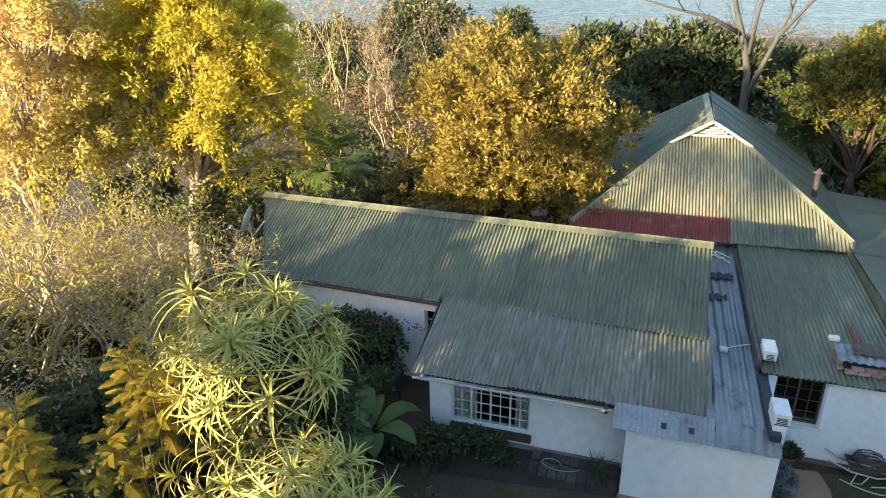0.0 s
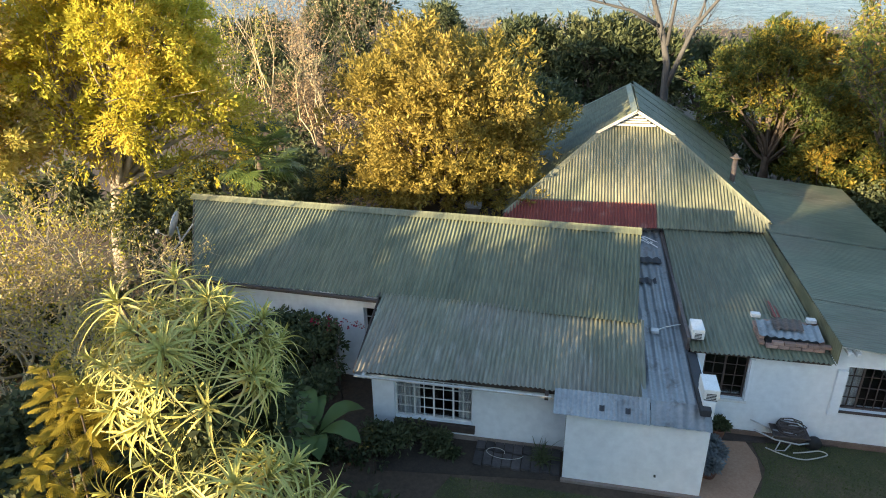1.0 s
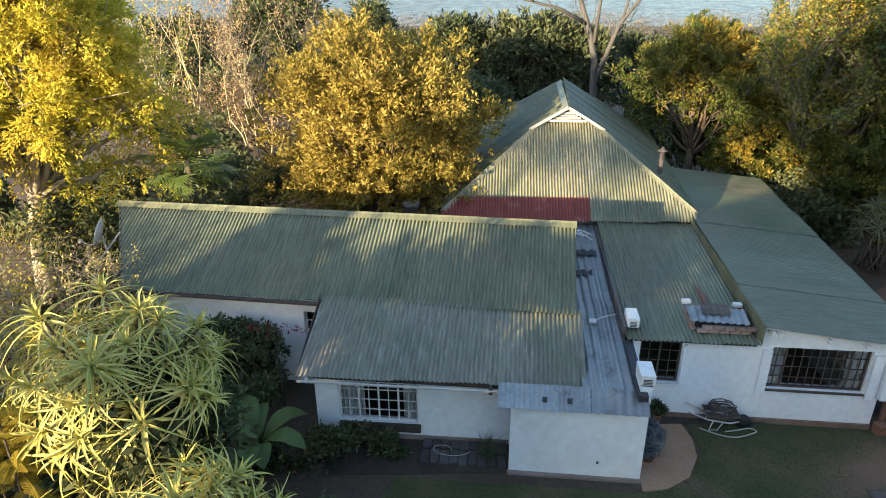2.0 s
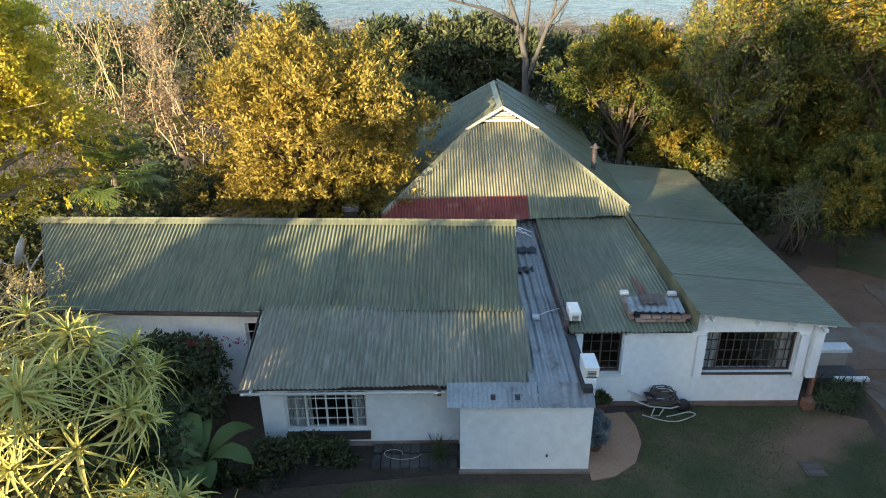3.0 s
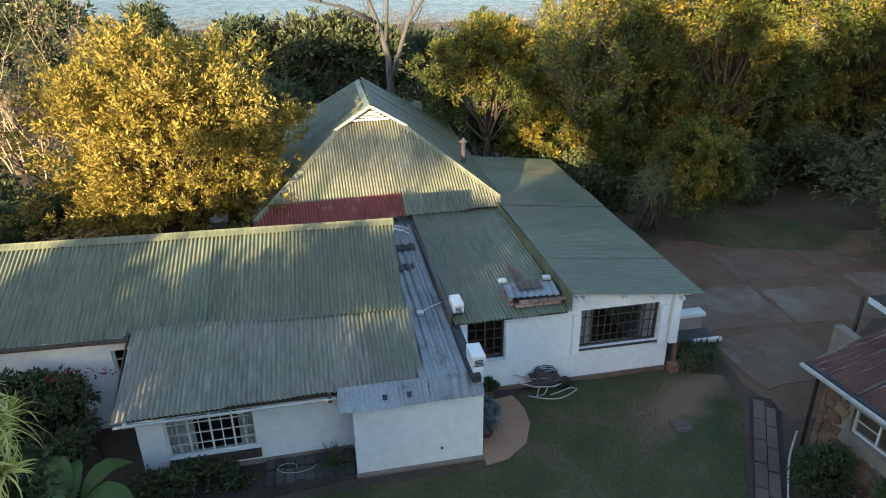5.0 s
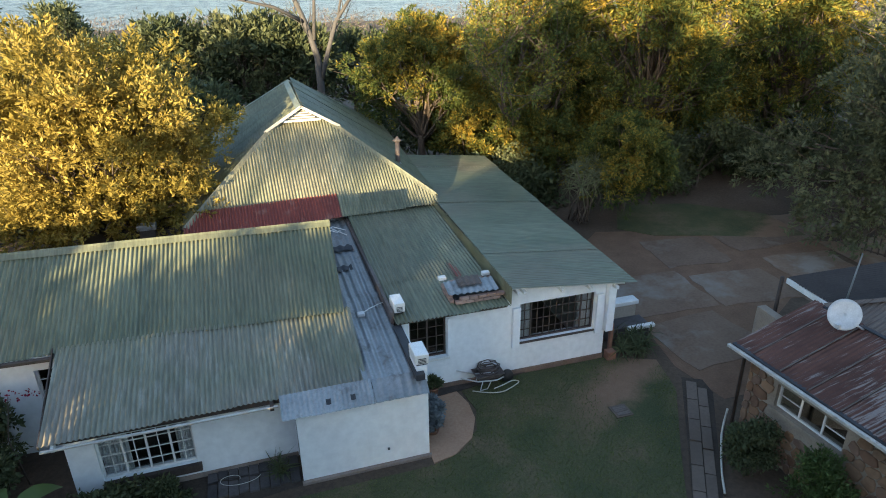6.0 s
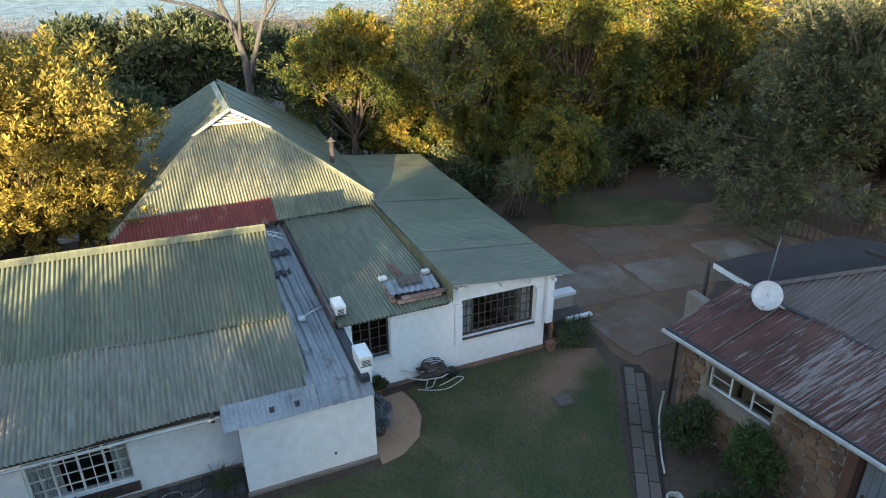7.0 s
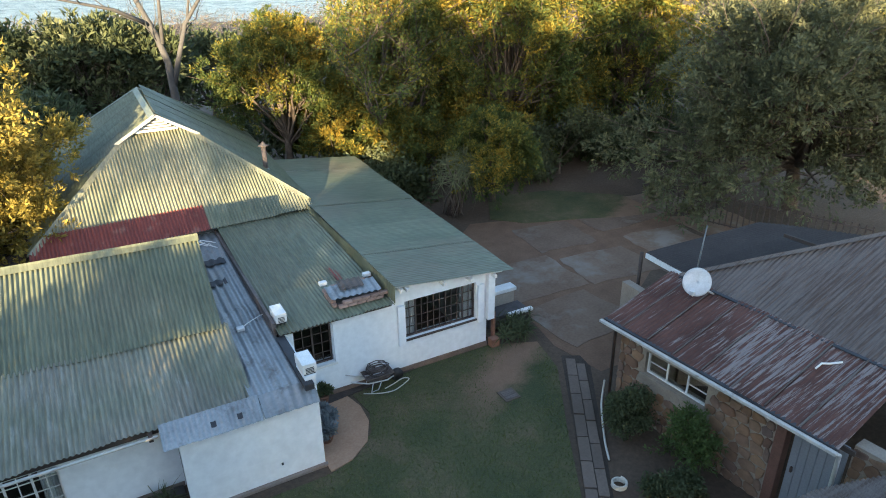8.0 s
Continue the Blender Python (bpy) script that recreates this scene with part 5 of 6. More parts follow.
def fan_palm(foot, height, n, seed):
    top = thing("fan_palm", "fan palm with folded green fronds behind the wing", "palm", foot)
    pr = random.Random(seed)
    head = Vector(foot) + Vector((0, 0, height))
    tube_part("trunk", [foot, Vector(foot) + Vector((0.1, 0, height * 0.5)), head], 0.13, 0.11, BARK, top)
    for k in range(n):
        a, rise = k * 2.4, pr.uniform(-1.3, 1.1)
        out = Vector((math.cos(a) * math.cos(rise), math.sin(a) * math.cos(rise), math.sin(rise)))
        side = Vector((-math.sin(a), math.cos(a), 0))
        c = head + out * pr.uniform(0.8, 1.2)
        V, F = [], []
        tube((V, F), [head, c], 0.018, 0.012, 4)
        for j in range(22):
            b = -1.9 + 3.8 * j / 21
            d = (out * math.cos(b) + side * math.sin(b)).normalized()
            nrm = out.cross(side)
            e = c + d * 0.75 * pr.uniform(0.85, 1.1) - Vector((0, 0, 0.16 * pr.random()))
            s = d.cross(nrm) * 0.03
            o = len(V)
            V += [c, c + d * 0.4 + s, e, c + d * 0.4 - s]
            F.append((o, o + 1, o + 2, o + 3))
        hang("frond", mesh_of("frond", V, F, BANANA_LEAF), top)


fan_palm((-3.8, 6.3, 0), 4.3, 34, 7)

# ---------------------------------------------------------------- trees and shrubs
# golden tree behind the wing
spray_tree("dense rounded golden-leaved tree behind the wing", (2.5, 9.2, 0), (2.0, 9.0, 4.5), (4.1, 3.0, 4.0), 70, 2100, 0.74, 68, 0.13, GOLD_LEAF, None, 0.16, 2, 0.38, 0.1, 0.75, 0.24, (0.26, 0.38), -0.9, extra=[((5.6, 9.2, 5.0), 0.7), ((-1.4, 8.4, 3.0), 1.0), ((0.6, 7.4, 2.9), 1.1), ((2.6, 7.0, 3.0), 1.1), ((4.4, 7.4, 3.2), 1.0), ((0.9, 6.9, 4.9), 1.1), ((3.0, 6.7, 5.0), 1.1), ((2.1, 6.8, 6.5), 1.1), ((0.0, 7.2, 6.3), 1.0), ((4.2, 7.2, 6.2), 1.0), ((1.6, 7.6, 7.6), 0.9)])
# big yellow-green tree by the wing's far end
spray_tree("large sunlit yellow-green feathery tree with forked trunk", (-8.2, 4.2, 0), (-8.0, 5.2, 6.6), (4.4, 3.0, 4.6), 52, 1300, 0.95, 100, 0.13, YELLOW_LEAF, PALE_BARK, 0.3, 3, 0.34, 0.5, 0.25, 0.3, (0.2, 0.32), -0.45, extra=[((-4.9, 6.6, 5.6), 0.9), ((-5.0, 6.6, 4.3), 0.8), ((-5.6, 6.0, 7.6), 1.0), ((-6.6, 5.2, 3.9), 0.8)], fork=0.6)
spray_tree("sunlit yellow tree with papery seed clusters", (-12.4, 1.6, 0), (-11.6, 1.8, 6.6), (3.4, 2.6, 4.8), 38, 820, 0.8, 84, 0.115, SEED_LEAF, PALE_BARK, 0.24, 13, 0.5, 0.35, 0.2, 0.3, (0.2, 0.32), -0.55)
# straw-coloured bare thicket in front of it
for k, (x, y, h) in enumerate(((-6.6, -1.2, 4.8), (-5.0, -2.0, 4.4), (-7.6, -3.4, 5.2), (-4.2, -0.2, 3.4), (-8.8, -1.6, 5.0), (-4.6, -3.9, 3.6), (-3.4, -2.2, 3.2))):
    bare_tree("tangled pale leafless shrub glowing in low sun", (x, y, 0), h, 0.075, 5, 40 + k, TWIG, 5, 0.6, 0.05, "shrub", 0.75, "shrub", (2, 3), (SEED_LEAF if k % 2 else YELLOW_LEAF, 520, 0.09, 0.22))
# dark understorey at the wing's end and along its wall
# the two clumps inside the aloes are added, blocking sun and darkening the gaps
for k, (x, y, z, rx, ry, rz, n) in enumerate(((-6.6, 4.4, 1.7, 1.6, 1.2, 2.0, 80), (-3.6, 5.2, 1.5, 1.3, 0.8, 1.9, 60), (-5.6, -3.2, 0.9, 1.8, 1.4, 1.3, 60), (-8.8, -0.9, 0.9, 2.0, 1.6, 1.2, 70), (-6.9, -0.6, 0.8, 1.7, 1.5, 1.1, 60), (-8.6, -3.2, 0.9, 1.6, 1.4, 1.2, 50), (-4.6, -5.4, 1.0, 1.7, 1.2, 1.4, 60), (-7.0, -5.2, 1.0, 1.7, 1.4, 1.3, 60), (-2.6, -7.2, 1.2, 1.4, 1.1, 1.5, 60), (-5.2, 1.6, 0.9, 1.4, 1.2, 1.3, 50), (-3.4, -2.6, 1.0, 2.2, 1.5, 1.2, 60), (-0.6, -4.2, 0.9, 1.8, 1.3, 1.1, 50), (2.6, -6.9, 1.5, 1.4, 0.8, 1.75, 100), (1.4, -5.7, 2.9, 1.15, 0.95, 2.85, 170), (0.2, -8.2, 1.2, 1.2, 1.1, 1.3, 60), (-3.0, -4.8, 1.2, 1.6, 1.2, 1.4, 60), (-1.2, -6.4, 1.2, 1.4, 1.2, 1.5, 60), (3.9, -5.4, 0.6, 1.0, 0.9, 0.7, 40), (-2.5, 9.2, 1.3, 2.6, 1.6, 1.5, 60), (-6.5, 10.5, 1.6, 3.0, 2.0, 1.9, 60))):
    tree("dense dark green undergrowth in deep shade, partly added to block sun", (x, y, 0), (x, y, z), (rx, ry, rz), n, 0.5, 50, 0.2, DARK_LEAF, seed=60 + k, trunk_r=0.05, limbs=5, category="shrub", name="shrub", skirt=-0.5)
tree("dark climbing shrub against the white wing wall", (1.0, -0.45, 0), (0.75, -0.6, 1.1), (1.6, 0.9, 1.4), 90, 0.26, 110, 0.12, DARK_LEAF, seed=71, trunk_r=0.05, limbs=8, category="shrub", name="shrub", skirt=-0.6, slim=0.55)
tree("low dark plants in the bed below the window", (3.9, -1.9, 0), (4.0, -1.85, 0.22), (1.2, 0.3, 0.3), 40, 0.16, 70, 0.1, DARK_LEAF, seed=73, trunk_r=0.02, limbs=5, category="shrub", name="shrub", skirt=-0.6)
tree("dark low bushes beside the lower room's wall", (2.2, -2.6, 0), (2.4, -2.4, 0.4), (1.3, 0.5, 0.5), 50, 0.25, 90, 0.11, DARK_LEAF, seed=72, trunk_r=0.03, limbs=5, category="shrub", name="shrub", skirt=-0.6)
flower = thing("bougainvillea", "crimson bougainvillea sprays on the shaded climber", "flower", (1.6, -0.8, 0))
_rng = np.random.default_rng(9)
tagged(hang("bracts", quads_mesh("bracts", leaf_cloud(_rng, [(1.25, -0.5, 2.2), (1.6, -0.4, 2.15), (1.85, -0.2, 2.0), (0.9, -0.6, 2.25)], [0.16, 0.14, 0.12, 0.1], 16, 0.06, 0.8), RED_FLOWER), flower), kind="stuff")
tube_part("stem", [(1.4, -0.5, 0), (1.3, -0.5, 1.2), (1.5, -0.4, 2.15)], 0.02, 0.008, BARK, flower)


def feather_tree(label, foot, tops, n, seed, length=0.8):
    """A young tree of arching, double-feathered fronds, set round the upper part of its stems."""
    top = thing("sapling", label, "tree", foot)
    pr = random.Random(seed)
    wood, rib, quads = ([], []), ([], []), []
    for tip, reach in tops:
        tip = Vector(tip)
        stem = bent(foot, tip, pr, 0.04, 7)
        tube(wood, stem, 0.03, 0.012, 6)
        for k in range(n):
            h = k / n
            base = tip - Vector((0, 0, reach * (1 - h) ** 1.2)) + Vector((pr.gauss(0, 0.06), pr.gauss(0, 0.06), 0))
            a = k * 2.39996 + pr.uniform(-0.3, 0.3)
            rise = 0.15 + 0.75 * h + pr.gauss(0, 0.12)
            out = Vector((math.cos(a), math.sin(a), 0))
            side = Vector((-out.y, out.x, 0))
            L = length * pr.uniform(0.75, 1.1) * (1 - 0.35 * h)
            pts = []
            for i in range(17):
                t = i / 16
                pts.append(base + out * L * t * math.cos(rise * 0.8) + Vector((0, 0, L * (t * math.sin(rise) - 0.5 * t * t))))
            tube(rib, pts[::4], 0.005, 0.002, 3)
            for i in range(2, 17):
                t = i / 16
                way = (pts[i] - pts[i - 1]).normalized()
                for s in (-1, 1):
                    d = (side * s + way * 0.55 - Vector((0, 0, 0.18))).normalized()
                    q = L * 0.27 * math.sin(math.pi * (0.12 + 0.84 * t)) ** 0.8 * pr.uniform(0.85, 1.1)
                    e = d.cross(Vector((0, 0, 1))).normalized() * 0.016
                    c = pts[i]
                    # leaflets on both edges of the pinna
                    for j in range(5):
                        p0, p1 = c + d * q * (j / 5), c + d * q * ((j + 0.8) / 5)
                        w = e * (1.0 - 0.14 * j)
                        drop = Vector((0, 0, -0.004 - 0.008 * (j / 5) ** 2))
                        quads.append([p0, p0.lerp(p1, 0.6) + w, p1 + w * 0.9 + drop, p1])
                        quads.append([p0, p1, p1 - w * 0.9 + drop, p0.lerp(p1, 0.6) - w])
    hang("trunk", mesh_of("trunk", *wood, BARK, True), top)
    hang("rachis", mesh_of("rachis", *rib, FERN_LEAF, True), top)
    hang("fronds", quads_mesh("fronds", np.array([[tuple(v) for v in q] for q in quads]), FERN_LEAF), top)


feather_tree("young golden feathery tree beside the aloe thicket", (0.0, -7.3, 0), [((-0.1, -7.0, 5.0), 1.2), ((-0.35, -6.7, 4.7), 1.1), ((0.35, -7.1, 4.7), 1.2), ((0.0, -7.6, 4.2), 1.1)], 34, 5, 0.52)
feather_tree("golden feathery sapling rising out of the shaded brush", (-1.1, -8.2, 0), [((-0.95, -8.2, 4.7), 1.2), ((-0.7, -8.5, 4.3), 1.2), ((-1.4, -8.0, 4.3), 1.2), ((-0.3, -8.6, 3.8), 1.2)], 34, 8, 0.52)
# shaded lower ferns, their shade put into the dark leaf colour
for k, (x, y, z) in enumerate(((0.1, -9.3, 1.6), (-1.2, -8.0, 1.5), (1.5, -8.9, 1.2), (-2.6, -6.6, 1.4))):
    tree("feathery brush below the saplings, coloured dark for shade", (x, y, 0), (x, y, z), (1.1, 1.0, z * 0.95), 60, 0.4, 90, 0.12, DARK_LEAF, seed=380 + k, trunk_r=0.04, limbs=6, category="shrub", name="shrub", skirt=-0.5, slim=0.3)

# pale bare tree and bramble beyond the palm
bare_tree("pale leafless multi-stemmed tree catching the sun", (-8.4, 15.2, 0), 11.0, 0.05, 5, 81, TWIG, 5, 0.4, 0.3, lean=0.35, split=(2, 3), leaves=(YELLOW_LEAF, 900, 0.12, 0.3))
bare_tree("pale leafless spreading tree above the thicket", (-5.6, 16.6, 0), 8.6, 0.045, 5, 82, TWIG, 5, 0.5, 0.25, lean=0.5, split=(2, 3), leaves=(REED, 1200, 0.12, 0.3))
for k, (x, y) in enumerate(((-2.0, 19.0), (-6.0, 20.0), (-10.0, 17.0), (0.0, 24.0))):
    bare_tree("brown leafless brush behind the garden", (x, y, 0), 5.0, 0.06, 5, 90 + k, BARK, 4, 0.6, 0.1, "shrub", 0.6, "shrub", (2, 3), (REED, 900, 0.12, 0.3))
# dark trees behind
for k, (x, y, z, rx, ry, rz, n) in enumerate(((-9.6, 32, 5.0, 3.4, 3, 3.9, 260), (-5.9, 45.5, 4.2, 2.2, 2.2, 3.2, 120), (-1.5, 36, 2.6, 3.2, 3, 3.4, 200), (3.2, 29, 3.6, 3.4, 3, 3.3, 260), (7.4, 29, 4.2, 3.3, 3, 3.2, 260), (10.6, 30, 3.2, 3.0, 3, 3.3, 220), (14.5, 33, 2.6, 3.6, 3, 3.0, 200), (-14.5, 28, 3.4, 4, 3, 3.8, 200), (4.0, 22, 1.8, 3, 2.6, 2.6, 160), (-9, 24, 2.2, 3.0, 2.6, 2.6, 150), (24.0, 24, 3.6, 4.0, 3, 3.6, 200), (32.0, 23, 3.6, 4.0, 3, 3.6, 200), (40.0, 20, 3.6, 4.0, 3, 3.6, 200), (28.8, 19.0, 4.0, 3.2, 2.4, 4.2, 180), (35.5, 16.5, 3.6, 3.0, 2.4, 4.0, 160))):
    spray_tree("dark evergreen tree in shade beyond the garden", (x, y, ground_height(x, y) - 0.1), (x, y, z), (rx, ry, rz), 30, int(n * 2.1), 1.0, 25, 0.33, DARK_LEAF, None, 0.2, 100 + k, 0.34, 0.1, 0.5, 0.3, (0.24, 0.36), -0.7)
# tall dead tree
def dead_tree(foot):
    """A tall dead tree: a leaning forked trunk, one long limb to one side and forking bare twigs."""
    top = thing("tree", "tall dead leafless tree with smooth grey limbs", "bare tree", foot)
    pr, store = random.Random(141), ([], [])
    o = Vector(foot)
    limbs = (([(0, 0, 0), (-0.05, 0, 2.2), (-0.05, 0, 3.9), (-0.1, 0, 5.5), (-0.42, 0.1, 6.85), (-1.0, 0.1, 8.4), (-1.5, 0.2, 10.0), (-1.8, 0.2, 11.4)], 0.26, 0.06),
             ([(-0.05, 0, 4.2), (0.36, -0.1, 5.5), (0.98, -0.2, 7.3), (2.0, -0.3, 8.7), (3.0, -0.3, 9.9), (3.5, -0.2, 11.0)], 0.15, 0.03),
             ([(-0.6, 0.1, 7.3), (-2.1, -0.6, 8.1), (-4.1, -1.0, 8.6), (-6.2, -1.2, 9.2)], 0.11, 0.02),
             ([(-0.2, 0, 6.4), (0.0, 0.2, 8.5), (0.4, 0.3, 10.2), (0.5, 0.4, 11.4)], 0.10, 0.03),
             ([(1.1, -0.2, 7.5), (1.5, 0.1, 9.0), (1.6, 0.3, 10.6)], 0.07, 0.02))
    for pts, r0, r1 in limbs:
        P = [o + Vector(p) for p in pts]
        tube(store, P, r0, r1, 8)
        for i in range(2, len(P)):
            for _ in range(2):
                a = P[i - 1].lerp(P[i], pr.random())
                way = (P[i] - P[i - 1]).normalized() + Vector((pr.gauss(0, 0.7), pr.gauss(0, 0.7), pr.gauss(0.2, 0.4)))
                if a.z > 5.5:
                    branches(store, a, way, 1.3, 0.035, 2, pr, 0.5, 0.1)
    hang("trunk", mesh_of("trunk", *store, GREY_BARK, True), top)


dead_tree((10.95, 22.6, -0.1))
# turning trees beside the yard
spray_tree("yellow and green autumn tree beside the house", (15.2, 17.0, 0), (14.4, 16.4, 4.7), (3.0, 2.4, 3.1), 26, 620, 0.8, 105, 0.13, AUTUMN_LEAF, None, 0.2, 131, 0.36, 0.3, 0.4)
bare_tree("half-bare dark-limbed tree with brown pods", (17.2, 15.6, 0), 10.6, 0.17, 5, 132, BARK, 3, 0.5, 0.15, lean=0.3, split=(2, 3), leaves=(AUTUMN_LEAF, 3400, 0.14, 0.3))
for k, (x, y, z) in enumerate(((16.4, 14.4, 2.4), (18.6, 13.8, 2.6), (20.4, 12.8, 2.2))):
    spray_tree("leafy yellow-green sapling growth below the autumn trees", (x, y, 0), (x, y, z), (1.5, 1.1, z * 0.8), 14, 220, 0.7, 70, 0.15, AUTUMN_LEAF, None, 0.06, 220 + k, 0.36, 0.35, 0.3, category="shrub", name="shrub", skirt=-0.9)
spray_tree("tall spreading tree turning from green to yellow", (26.0, 15.0, 0), (25.6, 14.4, 5.4), (5.2, 3.6, 6.2), 70, 1500, 1.0, 76, 0.16, AUTUMN_LEAF, None, 0.26, 133, 0.34, 0.45, 0.25, 0.28, (0.2, 0.32), -0.95)
spray_tree("spreading yellow-green tree behind the yard", (20.4, 15.8, 0), (20.2, 15.6, 5.6), (3.6, 3.0, 4.6), 34, 850, 0.9, 95, 0.14, AUTUMN_LEAF, None, 0.28, 134, 0.34, 0.45, 0.25, 0.28, (0.2, 0.32), -0.6)
spray_tree("yellow-crowned tree rising behind the olive", (33.5, 14.0, 0), (33.0, 13.0, 5.4), (4.8, 3.4, 5.8), 44, 900, 1.0, 80, 0.18, AUTUMN_LEAF, None, 0.3, 138, 0.34, 0.45, 0.25, 0.28, (0.2, 0.32), -0.6)
spray_tree("round drooping tree crown over the edge of the yard", (21.9, 9.8, 0), (21.0, 8.6, 2.75), (1.9, 1.7, 1.75), 22, 480, 0.6, 95, 0.12, AUTUMN_LEAF, None, 0.12, 135, 0.34, 0.5, 0.3, 0.3, (0.3, 0.42), -0.8)
spray_tree("big grey-green olive tree overhanging the fence", (32.5, 2.6, 0), (31.4, 2.4, 4.8), (6.2, 5.4, 4.6), 84, 2200, 0.88, 62, 0.155, OLIVE_LEAF, None, 0.3, 136, 0.36, 0.15, 0.35, 0.3, (0.18, 0.28), -0.75, extra=[((26.3, 4.2, 2.6), 1.1), ((26.4, 3.6, 1.5), 0.9), ((26.9, 2.6, 1.3), 0.8), ((27.0, 5.4, 3.6), 1.2), ((26.2, 6.6, 2.6), 1.0), ((27.6, 1.2, 2.4), 1.0), ((30.0, 0.2, 2.2), 1.2), ((31.8, -1.2, 2.4), 1.4), ((33.6, -2.4, 4.0), 1.7), ((34.6, -3.6, 6.0), 1.8)])
for k, (x, y, z) in enumerate(((41.4, 15.5, 6.2), (43.2, 13.4, 6.6), (44.6, 11.4, 6.9), (47.2, 9.0, 6.4))):
    spray_tree("pale poplar-like treetop beyond the olive", (x, y, 0), (x, y, z * 0.62), (1.1, 1.1, z * 0.4), 14, 200, 0.9, 60, 0.22, YELLOW_LEAF, None, 0.14, 137 + k * 11, 0.35, 0.0, 1.2, 0.2)
for k, (x, y, z, rx, ry, rz, n) in enumerate(((22.5, 13.0, 1.2, 3.0, 1.5, 1.6, 60), (27.0, 11.5, 1.5, 3.0, 1.6, 1.8, 60), (17.8, 13.5, 1.2, 1.8, 1.8, 1.6, 40), (33.0, 8.5, 2.0, 2.6, 2.6, 2.4, 60))):
    tree("dark shrubbery in deep shade behind the yard", (x, y, 0), (x, y, z), (rx, ry, rz), n, 0.6, 90, 0.18, DARK_LEAF, seed=150 + k, trunk_r=0.06, limbs=5, category="shrub", name="shrub", skirt=-0.5)


# deep green undergrowth that closes the gaps between the trunks
_r = random.Random(31)
for k in range(34):
    if k < 20:
        x, y = -15 + k * 1.75 + _r.uniform(-0.6, 0.6), _r.uniform(14.5, 19.5) if k > 3 else _r.uniform(9, 13)
    else:
        x, y = 15.5 + (k - 20) * 1.75, _r.uniform(12.0, 15.5)
    if 3.0 < x < 14.5 and y < 19.2:
        y = 19.6
    h = _r.uniform(1.5, 2.6) * (1.0 if k < 20 else 0.6)
    tree("dense dark green undergrowth behind the house", (x, y, 0), (x, y, h * 0.6), (1.9, 1.6, h * 0.75), 42, 0.55, 46, 0.3, DARK_LEAF, seed=300 + k, trunk_r=0.05, limbs=4, category="shrub", name="shrub", skirt=-0.6)


for k in range(9):
    x, y, h = 16.0 + k * 2.1, _r.uniform(17.5, 20.5), _r.uniform(3.6, 4.8)
    tree("tall dark thicket between the yard and the lake", (x, y, 0), (x, y, h * 0.55), (2.2, 1.6, h * 0.6), 70, 0.6, 80, 0.28, DARK_LEAF if k % 2 else AUTUMN_LEAF, seed=360 + k, trunk_r=0.08, limbs=4, category="shrub", name="shrub", skirt=-0.6)


def far_woods():
    """Brown leafless brush and reeds down to the shore."""
    rng = np.random.default_rng(77)
    n = 2000
    x, y = rng.uniform(-110, 190, n), 36 + 128 * rng.random(n) ** 0.7
    C = np.array([(a, b, ground_height(a, b) + rng.uniform(0.3, 1.9) + (2.2 if b > 95 else 0.8) * rng.random()) for a, b in zip(x, y)])
    ob = new("far_woods", quads_mesh("far_woods", leaf_cloud(rng, C, rng.uniform(1.0, 2.6, n), 30, 0.5, 0.25, -0.1, 0.7, 0.1), FAR_WOOD))
    tagged(ob, "brown leafless brush and reeds towards the shore", "woods", kind="stuff")
    n = 1000
    x, y = rng.uniform(-110, 190, n), 42 + 112 * rng.random(n)
    C = np.array([(a, b, ground_height(a, b) + rng.uniform(0.1, 1.4)) for a, b in zip(x, y)])
    ob = new("far_trees", quads_mesh("far_trees", leaf_cloud(rng, C, rng.uniform(1.2, 2.8, n), 44, 0.5, 0.4, 0.0, 0.8, 0.2), DARK_LEAF))
    tagged(ob, "dark green scattered trees in the distance", "woods", kind="stuff")


far_woods()

# unseen trees added across the low sun to cast shade on house and lawn
def belt(p, a=-18.0):
    """A place in the unseen shade belt: p metres along it, a metres towards the lake."""
    c, d = math.cos(radians(SUN_AZ)), math.sin(radians(SUN_AZ))
    return -p * c - a * d, p * d - a * c


SHADE_BELT = [(-3.2, 5.5, 0.6), (-1.8, 6.2, 0.7), (-0.4, 7.6, 0.8), (0.8, 7.75, 0.8), (2.0, 7.8, 0.7), (7.6, 7.4, 0.6), (8.3, 6.0, 0.6)] + [(9.2 + 1.8 * i, (15.2 if i < 3 else 14.4) + 0.4 * (i % 3), 1.3) for i in range(11)] + [(10.1 + 1.8 * i, 6.0, 1.0) for i in range(6)]
for k, (p, height, r) in enumerate(SHADE_BELT):
    x, y = belt(p, -18.0 - 0.6 * (k % 2))
    tree("unseen evergreen tree added to shade the house", (x, y, 0), (x, y, height * 0.52), (r, r, height * 0.48), 200, min(0.7, r * 0.5), 21, 0.7, DARK_LEAF, seed=170 + k, trunk_r=0.2, limbs=8, hollow=0.35, skirt=-0.6)
